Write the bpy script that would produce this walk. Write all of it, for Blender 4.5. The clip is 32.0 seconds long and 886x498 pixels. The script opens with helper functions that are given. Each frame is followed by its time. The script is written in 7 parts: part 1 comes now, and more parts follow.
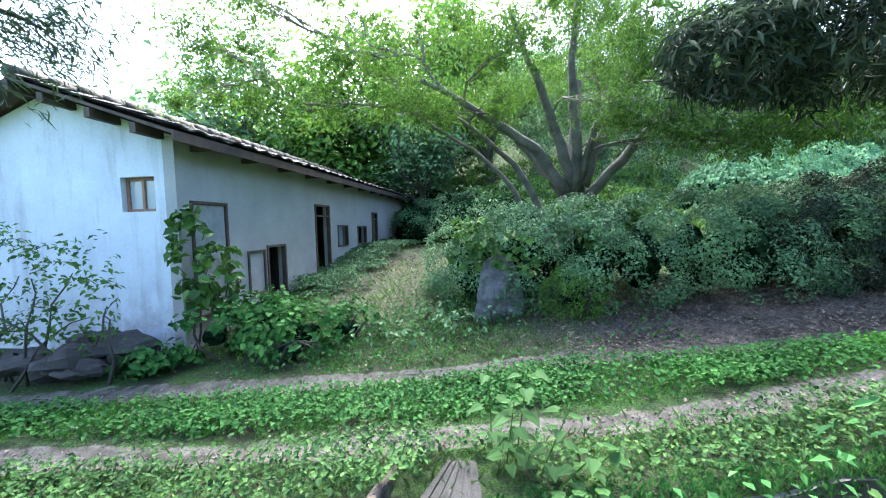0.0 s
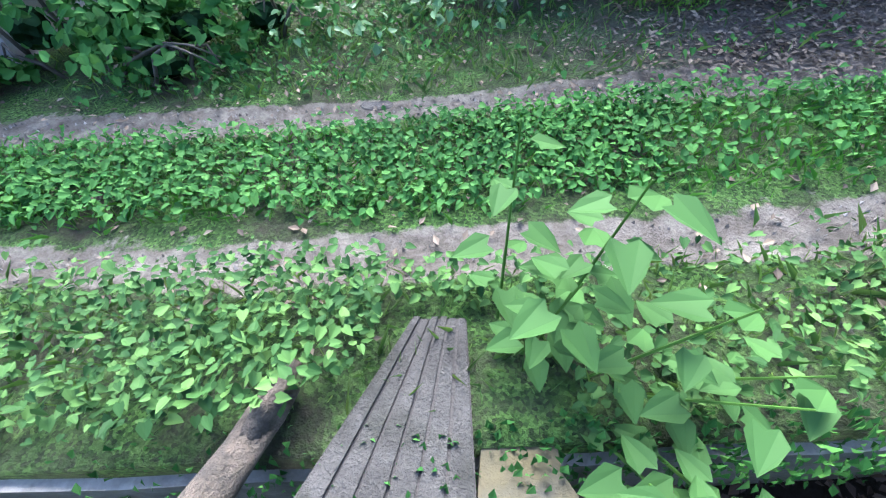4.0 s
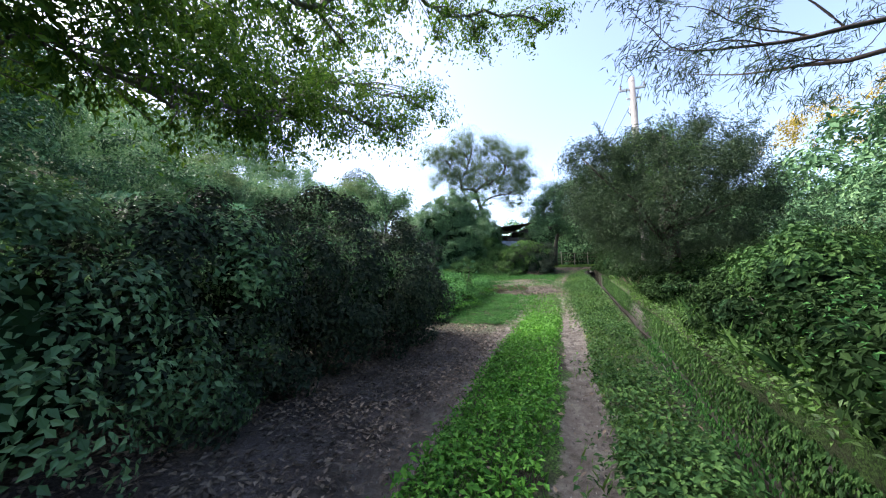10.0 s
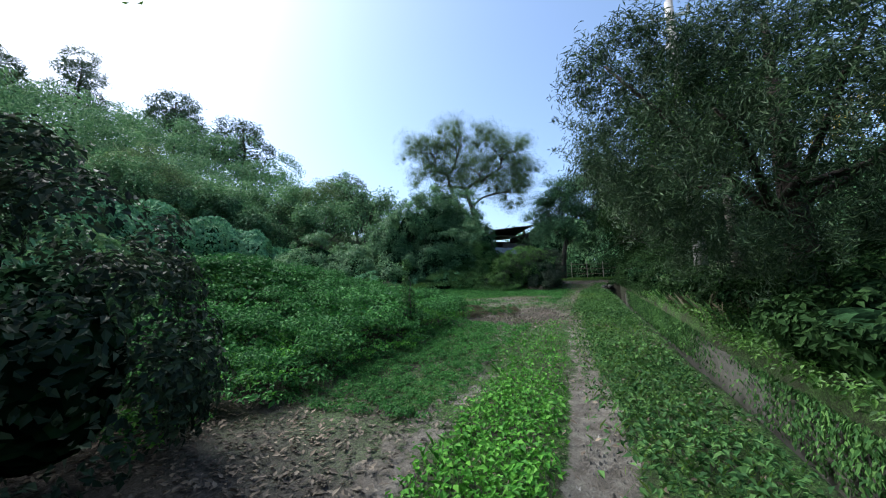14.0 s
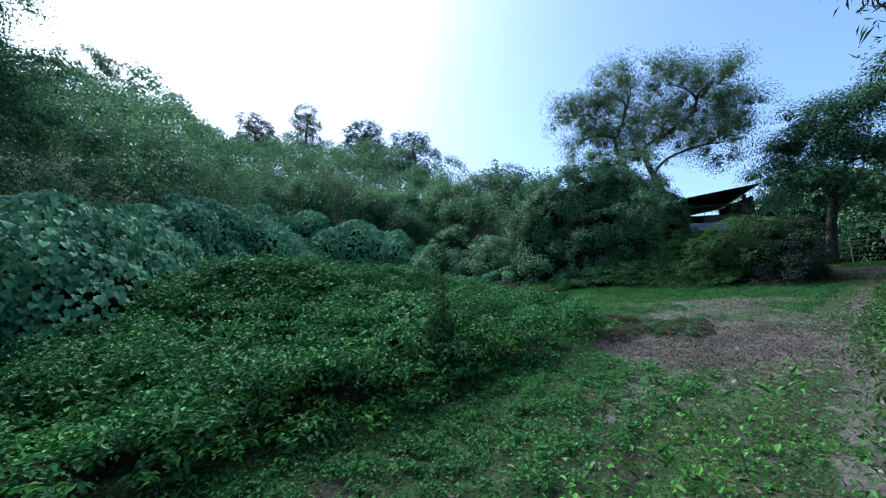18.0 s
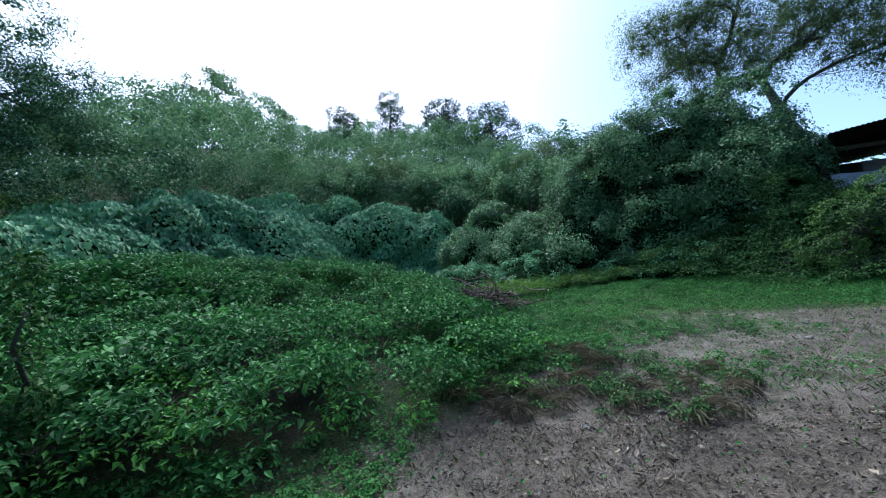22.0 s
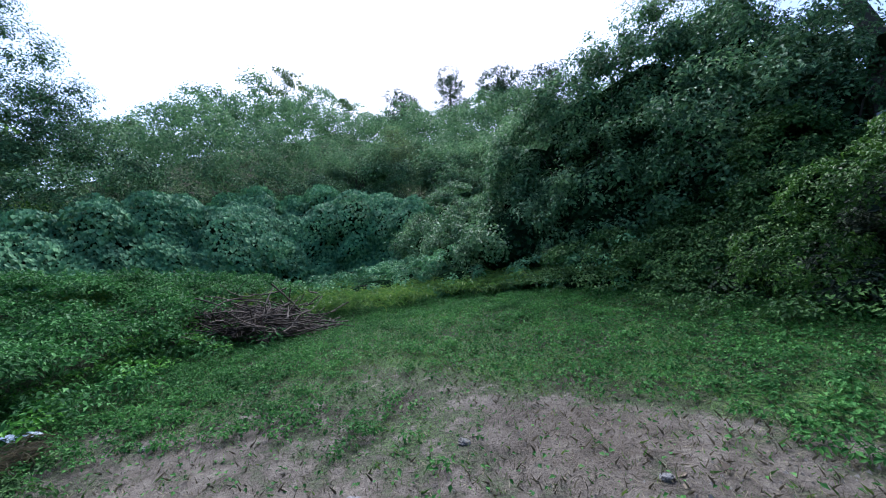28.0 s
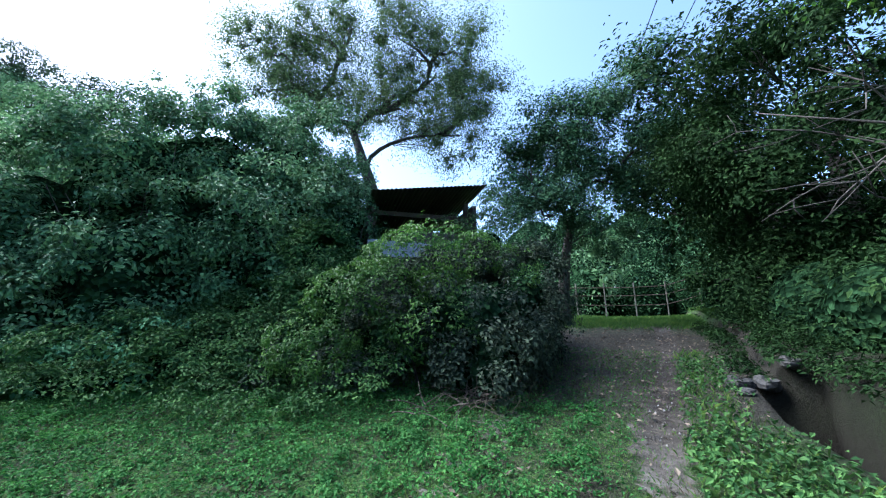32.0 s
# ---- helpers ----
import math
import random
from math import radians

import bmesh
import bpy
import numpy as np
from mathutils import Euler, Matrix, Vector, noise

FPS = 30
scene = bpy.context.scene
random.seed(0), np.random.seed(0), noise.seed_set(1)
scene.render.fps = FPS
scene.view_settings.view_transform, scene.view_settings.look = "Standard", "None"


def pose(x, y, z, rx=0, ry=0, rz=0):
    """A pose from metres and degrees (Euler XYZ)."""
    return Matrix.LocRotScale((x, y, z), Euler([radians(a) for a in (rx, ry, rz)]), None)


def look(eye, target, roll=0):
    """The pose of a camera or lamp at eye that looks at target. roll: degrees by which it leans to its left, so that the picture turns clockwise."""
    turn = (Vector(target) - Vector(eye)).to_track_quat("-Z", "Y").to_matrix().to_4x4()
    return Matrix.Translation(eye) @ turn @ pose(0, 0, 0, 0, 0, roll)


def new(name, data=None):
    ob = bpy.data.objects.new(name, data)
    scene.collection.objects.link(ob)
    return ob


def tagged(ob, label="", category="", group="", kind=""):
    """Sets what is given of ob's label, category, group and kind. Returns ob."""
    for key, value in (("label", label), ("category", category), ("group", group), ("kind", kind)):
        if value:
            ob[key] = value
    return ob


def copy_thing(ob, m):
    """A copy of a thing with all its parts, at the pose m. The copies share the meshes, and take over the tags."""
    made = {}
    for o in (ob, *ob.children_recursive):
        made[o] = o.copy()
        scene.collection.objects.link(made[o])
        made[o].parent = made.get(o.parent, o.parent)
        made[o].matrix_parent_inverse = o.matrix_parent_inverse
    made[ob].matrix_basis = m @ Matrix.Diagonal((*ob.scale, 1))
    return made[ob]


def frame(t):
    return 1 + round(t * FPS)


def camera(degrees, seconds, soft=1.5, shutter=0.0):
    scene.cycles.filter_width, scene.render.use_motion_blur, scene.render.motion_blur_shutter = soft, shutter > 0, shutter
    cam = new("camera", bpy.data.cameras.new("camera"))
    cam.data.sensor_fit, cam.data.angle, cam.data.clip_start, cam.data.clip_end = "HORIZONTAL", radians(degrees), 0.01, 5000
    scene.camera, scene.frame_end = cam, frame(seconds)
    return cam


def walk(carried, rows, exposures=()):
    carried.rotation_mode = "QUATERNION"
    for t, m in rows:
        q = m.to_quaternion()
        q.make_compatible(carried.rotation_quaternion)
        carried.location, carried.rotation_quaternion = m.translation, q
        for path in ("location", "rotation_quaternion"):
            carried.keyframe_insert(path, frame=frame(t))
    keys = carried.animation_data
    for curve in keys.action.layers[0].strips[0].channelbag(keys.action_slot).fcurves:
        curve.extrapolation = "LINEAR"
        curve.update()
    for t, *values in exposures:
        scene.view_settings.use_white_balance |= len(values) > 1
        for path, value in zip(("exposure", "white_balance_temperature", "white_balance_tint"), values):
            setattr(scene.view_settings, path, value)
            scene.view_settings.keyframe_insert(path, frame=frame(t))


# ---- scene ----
cam = camera(100.7, 32.0, 1.15)
METRES, EYE = 27.54, 1.35
ROWS = [
    (0.0, 0.0, 0.0, 0.0, -0.08, -3.72, 1.3),
    (0.5, 0.0006, 0.0112, -0.0049, -0.79, -7.46, 1.34),
    (1.0, 0.0006, 0.0216, -0.0086, -1.6, -16.31, 1.33),
    (1.5, 0.0016, 0.0307, -0.0123, -1.61, -31.51, 1.22),
    (2.0, 0.0045, 0.0404, -0.0154, -2.11, -41.6, 1.17),
    (2.5, 0.0042, 0.0464, -0.018, -1.57, -49.76, 0.89),
    (4.5, 0.0057, 0.0834, -0.0195, 0.83, -46.1, 0.91),
    (5.0, 0.0055, 0.0971, -0.02, 0.94, -39.5, 0.93),
    (5.5, 0.006, 0.1079, -0.0166, -3.51, -30.5, 0.81),
    (6.0, 0.0088, 0.1174, -0.0183, -14.85, -18.57, 0.76),
    (6.5, 0.02, 0.1254, -0.0184, -30.22, -13.17, 0.76),
    (7.0, 0.0353, 0.1292, -0.0173, -50.09, -9.81, 1.06),
    (7.5, 0.0539, 0.1298, -0.0154, -60.53, -7.2, 1.31),
    (8.0, 0.0762, 0.1283, -0.0134, -65.11, -3.8, 1.34),
    (8.5, 0.1, 0.1258, -0.0127, -66.65, 0.25, 1.37),
    (9.0, 0.1245, 0.1253, -0.0114, -67.31, 1.79, 1.27),
    (9.5, 0.1478, 0.1256, -0.0104, -67.77, 4.37, 1.37),
    (10.0, 0.1716, 0.127, -0.0101, -67.7, 6.13, 1.34),
    (10.5, 0.1962, 0.1274, -0.0095, -67.74, 7.29, 1.27),
    (11.0, 0.2215, 0.1289, -0.009, -67.78, 7.94, 1.27),
    (11.5, 0.2463, 0.1301, -0.0081, -67.84, 8.35, 1.39),
    (12.0, 0.2704, 0.1322, -0.0075, -67.79, 8.3, 1.32),
    (12.5, 0.2938, 0.1337, -0.0069, -67.69, 8.3, 1.37),
    (13.0, 0.3179, 0.1357, -0.006, -67.43, 8.26, 1.48),
    (13.5, 0.3409, 0.1372, -0.0049, -66.89, 8.3, 1.35),
    (14.0, 0.3632, 0.1388, -0.0041, -66.15, 8.46, 1.34),
    (14.5, 0.3844, 0.1408, -0.0032, -63.94, 8.37, 1.29),
    (16.5, 0.4515, 0.1417, 0.0015, -47.86, 8.75, 1.24),
    (17.0, 0.4686, 0.1434, 0.0028, -44.0, 8.69, 1.27),
    (17.5, 0.4864, 0.1462, 0.0036, -39.46, 8.56, 1.14),
    (18.0, 0.5029, 0.1471, 0.0046, -37.07, 8.37, 1.25),
    (18.5, 0.5203, 0.1482, 0.0053, -34.6, 8.27, 1.19),
    (19.0, 0.5383, 0.1507, 0.007, -32.72, 8.16, 1.17),
    (19.5, 0.5564, 0.1525, 0.009, -30.31, 8.14, 1.22),
    (20.0, 0.5753, 0.1552, 0.0111, -27.54, 7.74, 1.24),
    (20.5, 0.5941, 0.1555, 0.013, -26.26, 7.42, 1.26),
    (21.0, 0.6127, 0.1582, 0.0156, -24.51, 6.83, 1.3),
    (21.5, 0.6312, 0.1598, 0.0168, -22.43, 6.15, 1.26),
    (22.0, 0.6491, 0.1618, 0.0182, -20.11, 5.61, 1.28),
    (22.5, 0.667, 0.1626, 0.0191, -17.22, 5.6, 1.3),
    (23.0, 0.6836, 0.1629, 0.021, -15.3, 4.93, 1.2),
    (23.5, 0.7001, 0.165, 0.0222, -13.81, 4.91, 1.23),
    (24.0, 0.7162, 0.1666, 0.0243, -11.74, 4.05, 1.15),
    (24.5, 0.7309, 0.17, 0.026, -8.73, 3.92, 1.21),
    (26.5, 0.7932, 0.1791, 0.0309, 1.65, 2.94, 1.15),
    (27.0, 0.8075, 0.1817, 0.0317, 1.9, 3.06, 1.31),
    (27.5, 0.8249, 0.1808, 0.0335, 0.93, 2.73, 1.47),
    (28.0, 0.8419, 0.1813, 0.0359, -5.11, 2.54, 1.34),
    (28.5, 0.8535, 0.1821, 0.0388, -16.08, 2.73, 1.3),
    (29.0, 0.8602, 0.1838, 0.0411, -27.93, 4.0, 0.93),
    (29.5, 0.8614, 0.1861, 0.0419, -39.47, 6.26, 0.78),
    (30.0, 0.8627, 0.1873, 0.0422, -50.76, 8.07, 0.87),
    (30.5, 0.8633, 0.188, 0.0428, -57.77, 9.56, 1.0),
    (31.0, 0.8627, 0.19, 0.0461, -61.09, 10.99, 1.16),
    (31.5, 0.8609, 0.1909, 0.0469, -64.41, 11.66, 1.14),
    (32.0, 0.8581, 0.1911, 0.0446, -66.95, 11.82, 1.15),
]
EXPOSURES = [(0.0, 3.55, 6250, 12), (1.0, 3.25, 6000, 14), (2.0, 3.75, 5900, 15), (5.0, 3.5, 6000, 16), (6.0, 4.2, 5950, 10), (7.0, 3.3, 6150, 10), (9.0, 2.4, 6700, 18), (10.0, 2.15, 6700, 18), (13.0, 1.5, 6400, 6), (17.5, 1.25, 5350, 8), (21.0, 1.35, 5450, 8), (24.0, 1.45, 5650, 11), (28.0, 1.48, 5650, 15), (30.0, 1.75, 5600, 17), (32.0, 2.1, 5550, 10)]
walk(cam, [(t, pose(0, 0, EYE) @ pose(METRES * x, METRES * y, METRES * z, 90 + pitch, roll, yaw)) for t, x, y, z, yaw, pitch, roll in ROWS], EXPOSURES)

# ---- light: a hazy sun over the wooded hill, spread wide by thin cloud, and the open sky ----
SUN_TURN, SUN_HEIGHT = -4.0, 50.0          # degrees from +y towards +x, and above the horizon
world = bpy.data.worlds.new("sky")
scene.world = world
world.use_nodes = True
sky = world.node_tree.nodes.new("ShaderNodeTexSky")
sky.sky_type = "NISHITA"
sky.sun_disc = False
sky.sun_elevation = radians(SUN_HEIGHT)
sky.sun_rotation = radians(SUN_TURN)
sky.altitude = 100
sky.air_density = 1.0
sky.dust_density = 2.4
sky.ozone_density = 1.8
world.node_tree.nodes["Background"].inputs["Strength"].default_value = 0.115
world.node_tree.links.new(sky.outputs["Color"], world.node_tree.nodes["Background"].inputs["Color"])
sun_data = bpy.data.lights.new("sun", "SUN")
sun_data.energy, sun_data.angle, sun_data.color = 4.0, radians(50), (1.0, 0.97, 0.9)
sun = new("sun", sun_data)
far_sun = Vector((math.sin(radians(SUN_TURN)), math.cos(radians(SUN_TURN)), math.tan(radians(SUN_HEIGHT)))) * 100
sun.matrix_world = look(far_sun, (0, 0, 0))

# ---- materials ----
def nodes_of(name):
    m = bpy.data.materials.new(name)
    m.use_nodes = True
    t = m.node_tree
    return m, t, t.nodes["Principled BSDF"]


def add(t, kind, **values):
    n = t.nodes.new(kind)
    for k, v in values.items():
        if k in n.inputs:
            n.inputs[k].default_value = v
    return n


def ramp(t, source, stops):
    r = t.nodes.new("ShaderNodeValToRGB")
    while len(r.color_ramp.elements) < len(stops):
        r.color_ramp.elements.new(0.5)
    for e, (at, colour) in zip(r.color_ramp.elements, stops):
        e.position, e.color = at, (*colour, 1)
    t.links.new(source, r.inputs["Fac"])
    return r


def blend(t, fac, a, b, how="MIX"):
    n = t.nodes.new("ShaderNodeMix")
    n.data_type, n.blend_type = "RGBA", how
    for sock, value in ((n.inputs[0], fac), (n.inputs[6], a), (n.inputs[7], b)):
        if hasattr(value, "is_output"):
            t.links.new(value, sock)
        elif isinstance(value, (int, float)):
            sock.default_value = value
        else:
            sock.default_value = (*value, 1)
    return n.outputs[2]


def noise_of(t, scale, detail=4.0, rough=0.6):
    n = add(t, "ShaderNodeTexNoise", Scale=scale, Detail=detail, Roughness=rough)
    g = t.nodes.new("ShaderNodeNewGeometry")
    t.links.new(g.outputs["Position"], n.inputs["Vector"])
    return n.outputs["Fac"]


def bump(t, p, height, strength, distance=0.02):
    b = add(t, "ShaderNodeBump", Strength=strength, Distance=distance)
    t.links.new(height, b.inputs["Height"])
    t.links.new(b.outputs["Normal"], p.inputs["Normal"])


def leaf_material(name, dark, mid, light, rough=0.5, through_light=0.25, patch=1.2, gloss=0.3):
    """Leaves: every leaf its own tone, broad patches of growth, some light through the blade."""
    m, t, p = nodes_of(name)
    geo = t.nodes.new("ShaderNodeNewGeometry")
    tone = ramp(t, geo.outputs["Random Per Island"], [(0.0, dark), (0.55, mid), (1.0, light)])
    patches = ramp(t, noise_of(t, patch, 3), [(0.3, (0.62, 0.66, 0.62)), (0.7, (1.25, 1.2, 1.0))])
    c = blend(t, 1.0, tone.outputs["Color"], patches.outputs["Color"], "MULTIPLY")
    t.links.new(c, p.inputs["Base Color"])
    p.inputs["Roughness"].default_value = rough
    p.inputs["Specular IOR Level"].default_value = gloss
    tr = t.nodes.new("ShaderNodeBsdfTranslucent")
    t.links.new(c, tr.inputs["Color"])
    mix = add(t, "ShaderNodeMixShader", Fac=through_light)
    t.links.new(p.outputs["BSDF"], mix.inputs[1])
    t.links.new(tr.outputs["BSDF"], mix.inputs[2])
    t.links.new(mix.outputs["Shader"], t.nodes["Material Output"].inputs["Surface"])
    return m


def rough_material(name, a, b, scale, rough=0.85, relief=0.5, fine=None, distance=0.02, stain=None):
    """Two tones in broad patches, a finer grain over them, and relief."""
    m, t, p = nodes_of(name)
    big = noise_of(t, scale, 5)
    small = noise_of(t, fine or scale * 9, 4, 0.7)
    c = ramp(t, big, [(0.3, a), (0.7, b)]).outputs["Color"]
    g = ramp(t, small, [(0.25, (0.7, 0.7, 0.7)), (0.75, (1.2, 1.2, 1.2))]).outputs["Color"]
    c = blend(t, 0.8, c, g, "MULTIPLY")
    if stain:
        s = ramp(t, noise_of(t, scale * 0.6, 6, 0.7), [(0.5, (0, 0, 0)), (0.68, (1, 1, 1))]).outputs["Color"]
        c = blend(t, s, c, stain)
    t.links.new(c, p.inputs["Base Color"])
    p.inputs["Roughness"].default_value = rough
    bump(t, p, small, relief, distance)
    return m


LEAF = {
    "hedge": leaf_material("hedge_leaf", (0.04, 0.1, 0.052), (0.09, 0.2, 0.1), (0.19, 0.33, 0.17), 0.55, 0.25, 1.2, 0.3),
    "thicket": leaf_material("thicket_leaf", (0.024, 0.066, 0.036), (0.058, 0.145, 0.073), (0.14, 0.265, 0.13), 0.65, 0.14, 0.7, 0.2),
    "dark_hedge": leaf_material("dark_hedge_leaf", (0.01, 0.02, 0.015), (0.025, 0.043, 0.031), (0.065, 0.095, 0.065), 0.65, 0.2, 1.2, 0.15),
    "zelkova": leaf_material("zelkova_leaf", (0.03, 0.085, 0.014), (0.065, 0.15, 0.022), (0.12, 0.22, 0.035), 0.6, 0.45),
    "kudzu": leaf_material("kudzu_leaf", (0.042, 0.14, 0.078), (0.095, 0.25, 0.138), (0.18, 0.37, 0.195), 0.65, 0.18, 1.2, 0.18),
    "fresh": leaf_material("fresh_leaf", (0.03, 0.125, 0.02), (0.062, 0.21, 0.03), (0.115, 0.3, 0.05), 0.6, 0.3, 0.7, 0.15),
    "weed": leaf_material("weed_leaf", (0.016, 0.075, 0.02), (0.038, 0.135, 0.036), (0.08, 0.215, 0.06), 0.7, 0.3, 1.2, 0.12),
    "creeper": leaf_material("creeper_leaf", (0.016, 0.052, 0.018), (0.038, 0.1, 0.032), (0.085, 0.175, 0.056), 0.65, 0.2, 0.8, 0.1),
    "field": leaf_material("field_leaf", (0.014, 0.064, 0.021), (0.036, 0.133, 0.039), (0.084, 0.24, 0.072), 0.7, 0.18, 0.8, 0.12),
    "wood": leaf_material("wood_leaf", (0.05, 0.125, 0.066), (0.105, 0.215, 0.112), (0.18, 0.31, 0.162), 0.6, 0.28, 0.25, 0.2),
    "bright": leaf_material("bright_leaf", (0.045, 0.13, 0.02), (0.085, 0.2, 0.03), (0.15, 0.28, 0.05), 0.6, 0.35, 0.5),
    "willow": leaf_material("willow_leaf", (0.045, 0.085, 0.042), (0.085, 0.145, 0.065), (0.14, 0.21, 0.095), 0.6, 0.45),
    # Tree shade over the drain bank is put into this leaf colour.
    "dark": leaf_material("shaded_leaf", (0.009, 0.024, 0.009), (0.017, 0.042, 0.015), (0.032, 0.068, 0.024), 0.75, 0.2, 1.2, 0.06),
    "needle": leaf_material("needle", (0.016, 0.04, 0.022), (0.034, 0.07, 0.038), (0.07, 0.12, 0.062), 0.65, 0.15),
    "grass": leaf_material("grass_blade", (0.045, 0.115, 0.026), (0.085, 0.185, 0.045), (0.14, 0.23, 0.05), 0.6, 0.3),
    "straw": leaf_material("dry_straw", (0.06, 0.053, 0.04), (0.11, 0.098, 0.074), (0.2, 0.18, 0.14), 0.8, 0.2),
    "litter": leaf_material("fallen_leaf", (0.05, 0.04, 0.036), (0.125, 0.099, 0.086), (0.225, 0.182, 0.158), 0.8, 0.1),
    "mulch": leaf_material("leaf_mulch", (0.018, 0.016, 0.014), (0.042, 0.037, 0.032), (0.09, 0.08, 0.068), 0.8, 0.1),
    "brown": leaf_material("wet_brown_leaf", (0.02, 0.012, 0.009), (0.045, 0.028, 0.021), (0.1, 0.062, 0.048), 0.6, 0.1),
    "vine": leaf_material("vine_leaf", (0.026, 0.08, 0.018), (0.055, 0.14, 0.026), (0.1, 0.21, 0.045), 0.55, 0.3),
    # Gold of low sunlight on the far ridge, painted as leaf colour.
    "gold": leaf_material("sunlit_gold_leaf", (0.2, 0.16, 0.02), (0.34, 0.25, 0.03), (0.45, 0.36, 0.06), 0.6, 0.4, 0.3),
}
BARK = rough_material("bark", (0.025, 0.022, 0.019), (0.08, 0.072, 0.062), 3.0, 0.9, 0.8, 30)
GREY_BARK = rough_material("grey_bark", (0.045, 0.044, 0.038), (0.14, 0.135, 0.118), 3.0, 0.9, 0.8, 30)
PINE_BARK = rough_material("pine_bark", (0.016, 0.012, 0.01), (0.05, 0.036, 0.028), 5.0, 0.9, 1.0, 26)
GREY_WOOD = rough_material("weathered_wood", (0.024, 0.023, 0.021), (0.07, 0.068, 0.064), 6.0, 0.9, 1.0, 70, 0.03, (0.02, 0.022, 0.016))
DARK_WOOD = rough_material("dark_timber", (0.03, 0.022, 0.018), (0.08, 0.055, 0.042), 4.0, 0.8, 0.5, 40)
LOG_WOOD = rough_material("log_wood", (0.026, 0.021, 0.016), (0.13, 0.104, 0.08), 11.0, 0.85, 1.0, 50, 0.03, (0.03, 0.026, 0.02))
RED_WOOD = rough_material("window_timber", (0.16, 0.075, 0.05), (0.26, 0.14, 0.1), 6.0, 0.7, 0.4, 40)


def plaster_material(name, low_tone, high_tone, reach):
    """Old wash with rain streaks, and splashed earth near the ground up to the height reach."""
    m, t, p = nodes_of(name)
    geo = t.nodes.new("ShaderNodeNewGeometry")
    spot = t.nodes.new("ShaderNodeSeparateXYZ")
    t.links.new(geo.outputs["Position"], spot.inputs["Vector"])
    squeeze = t.nodes.new("ShaderNodeVectorMath")
    squeeze.operation = "MULTIPLY"
    squeeze.inputs[1].default_value = (4.0, 4.0, 0.5)
    t.links.new(geo.outputs["Position"], squeeze.inputs[0])
    streak = add(t, "ShaderNodeTexNoise", Scale=1.0, Detail=5.0, Roughness=0.65)
    t.links.new(squeeze.outputs[0], streak.inputs["Vector"])
    fine = noise_of(t, 26.0, 4, 0.7)
    c = ramp(t, noise_of(t, 0.9, 5), [(0.3, low_tone), (0.7, high_tone)]).outputs["Color"]
    runs = ramp(t, streak.outputs["Fac"], [(0.52, (0, 0, 0)), (0.75, (0.75, 0.75, 0.75))]).outputs["Color"]
    c = blend(t, runs, c, (0.27, 0.27, 0.3))
    height = add(t, "ShaderNodeMapRange")
    for k, value in enumerate((reach, -0.2, 0.0, 0.7)):
        height.inputs[k + 1].default_value = value
    t.links.new(spot.outputs["Z"], height.inputs[0])
    splash = add(t, "ShaderNodeMath")
    splash.operation = "MULTIPLY"
    t.links.new(height.outputs[0], splash.inputs[0])
    t.links.new(ramp(t, noise_of(t, 2.6, 6, 0.7), [(0.35, (0, 0, 0)), (0.65, (1, 1, 1))]).outputs["Color"], splash.inputs[1])
    c = blend(t, splash.outputs[0], c, (0.2, 0.165, 0.155))
    c = blend(t, 0.5, c, ramp(t, fine, [(0.3, (0.8, 0.8, 0.8)), (0.7, (1.1, 1.1, 1.1))]).outputs["Color"], "MULTIPLY")
    t.links.new(c, p.inputs["Base Color"])
    p.inputs["Roughness"].default_value = 0.92
    bump(t, p, fine, 0.3, 0.01)
    return m


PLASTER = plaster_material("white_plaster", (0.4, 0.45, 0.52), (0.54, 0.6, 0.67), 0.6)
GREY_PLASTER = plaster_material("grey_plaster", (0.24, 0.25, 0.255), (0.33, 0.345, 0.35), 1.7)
CONCRETE = rough_material("concrete", (0.07, 0.07, 0.062), (0.16, 0.158, 0.145), 2.0, 0.9, 0.5, 30, 0.01, (0.07, 0.07, 0.055))
# Two tones of one stained concrete: the darker carries the upper drain's weaker light.
DRAIN_SHADED = rough_material("drain_concrete_shaded", (0.022, 0.022, 0.019), (0.07, 0.068, 0.06), 2.5, 0.9, 0.6, 30, 0.01, (0.06, 0.062, 0.045))
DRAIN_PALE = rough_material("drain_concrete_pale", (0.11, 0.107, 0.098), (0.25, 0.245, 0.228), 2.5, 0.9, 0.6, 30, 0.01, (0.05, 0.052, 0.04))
MOSSY = rough_material("mossy_concrete", (0.04, 0.038, 0.025), (0.08, 0.068, 0.032), 4.0, 0.9, 0.7, 40, 0.01, (0.05, 0.05, 0.04))
STONE = rough_material("grey_stone", (0.085, 0.085, 0.09), (0.25, 0.25, 0.26), 5.0, 0.88, 1.0, 34, 0.06, (0.055, 0.058, 0.05))
DARK_STONE = rough_material("dark_stone", (0.018, 0.017, 0.017), (0.05, 0.048, 0.046), 2.6, 0.9, 0.8, 16, 0.03)
ROOF = rough_material("old_roof_tile", (0.018, 0.017, 0.016), (0.055, 0.052, 0.05), 2.5, 0.9, 0.6, 18)
RUST = rough_material("rusted_sheet", (0.025, 0.02, 0.018), (0.075, 0.05, 0.04), 2.0, 0.7, 0.3, 20)
TARP = rough_material("faded_tarp", (0.08, 0.1, 0.125), (0.15, 0.18, 0.21), 2.5, 0.6, 0.3, 14)
# Indoor shade put into the wall colour, for the house inside and the shed.
SHADOW_WALL = rough_material("shaded_wall", (0.03, 0.026, 0.023), (0.075, 0.064, 0.056), 1.5, 0.95, 0.6, 12)
DOOR_GREY = rough_material("grey_door_sheet", (0.17, 0.19, 0.2), (0.28, 0.3, 0.31), 1.5, 0.6, 0.3, 20, 0.01, (0.1, 0.09, 0.085))
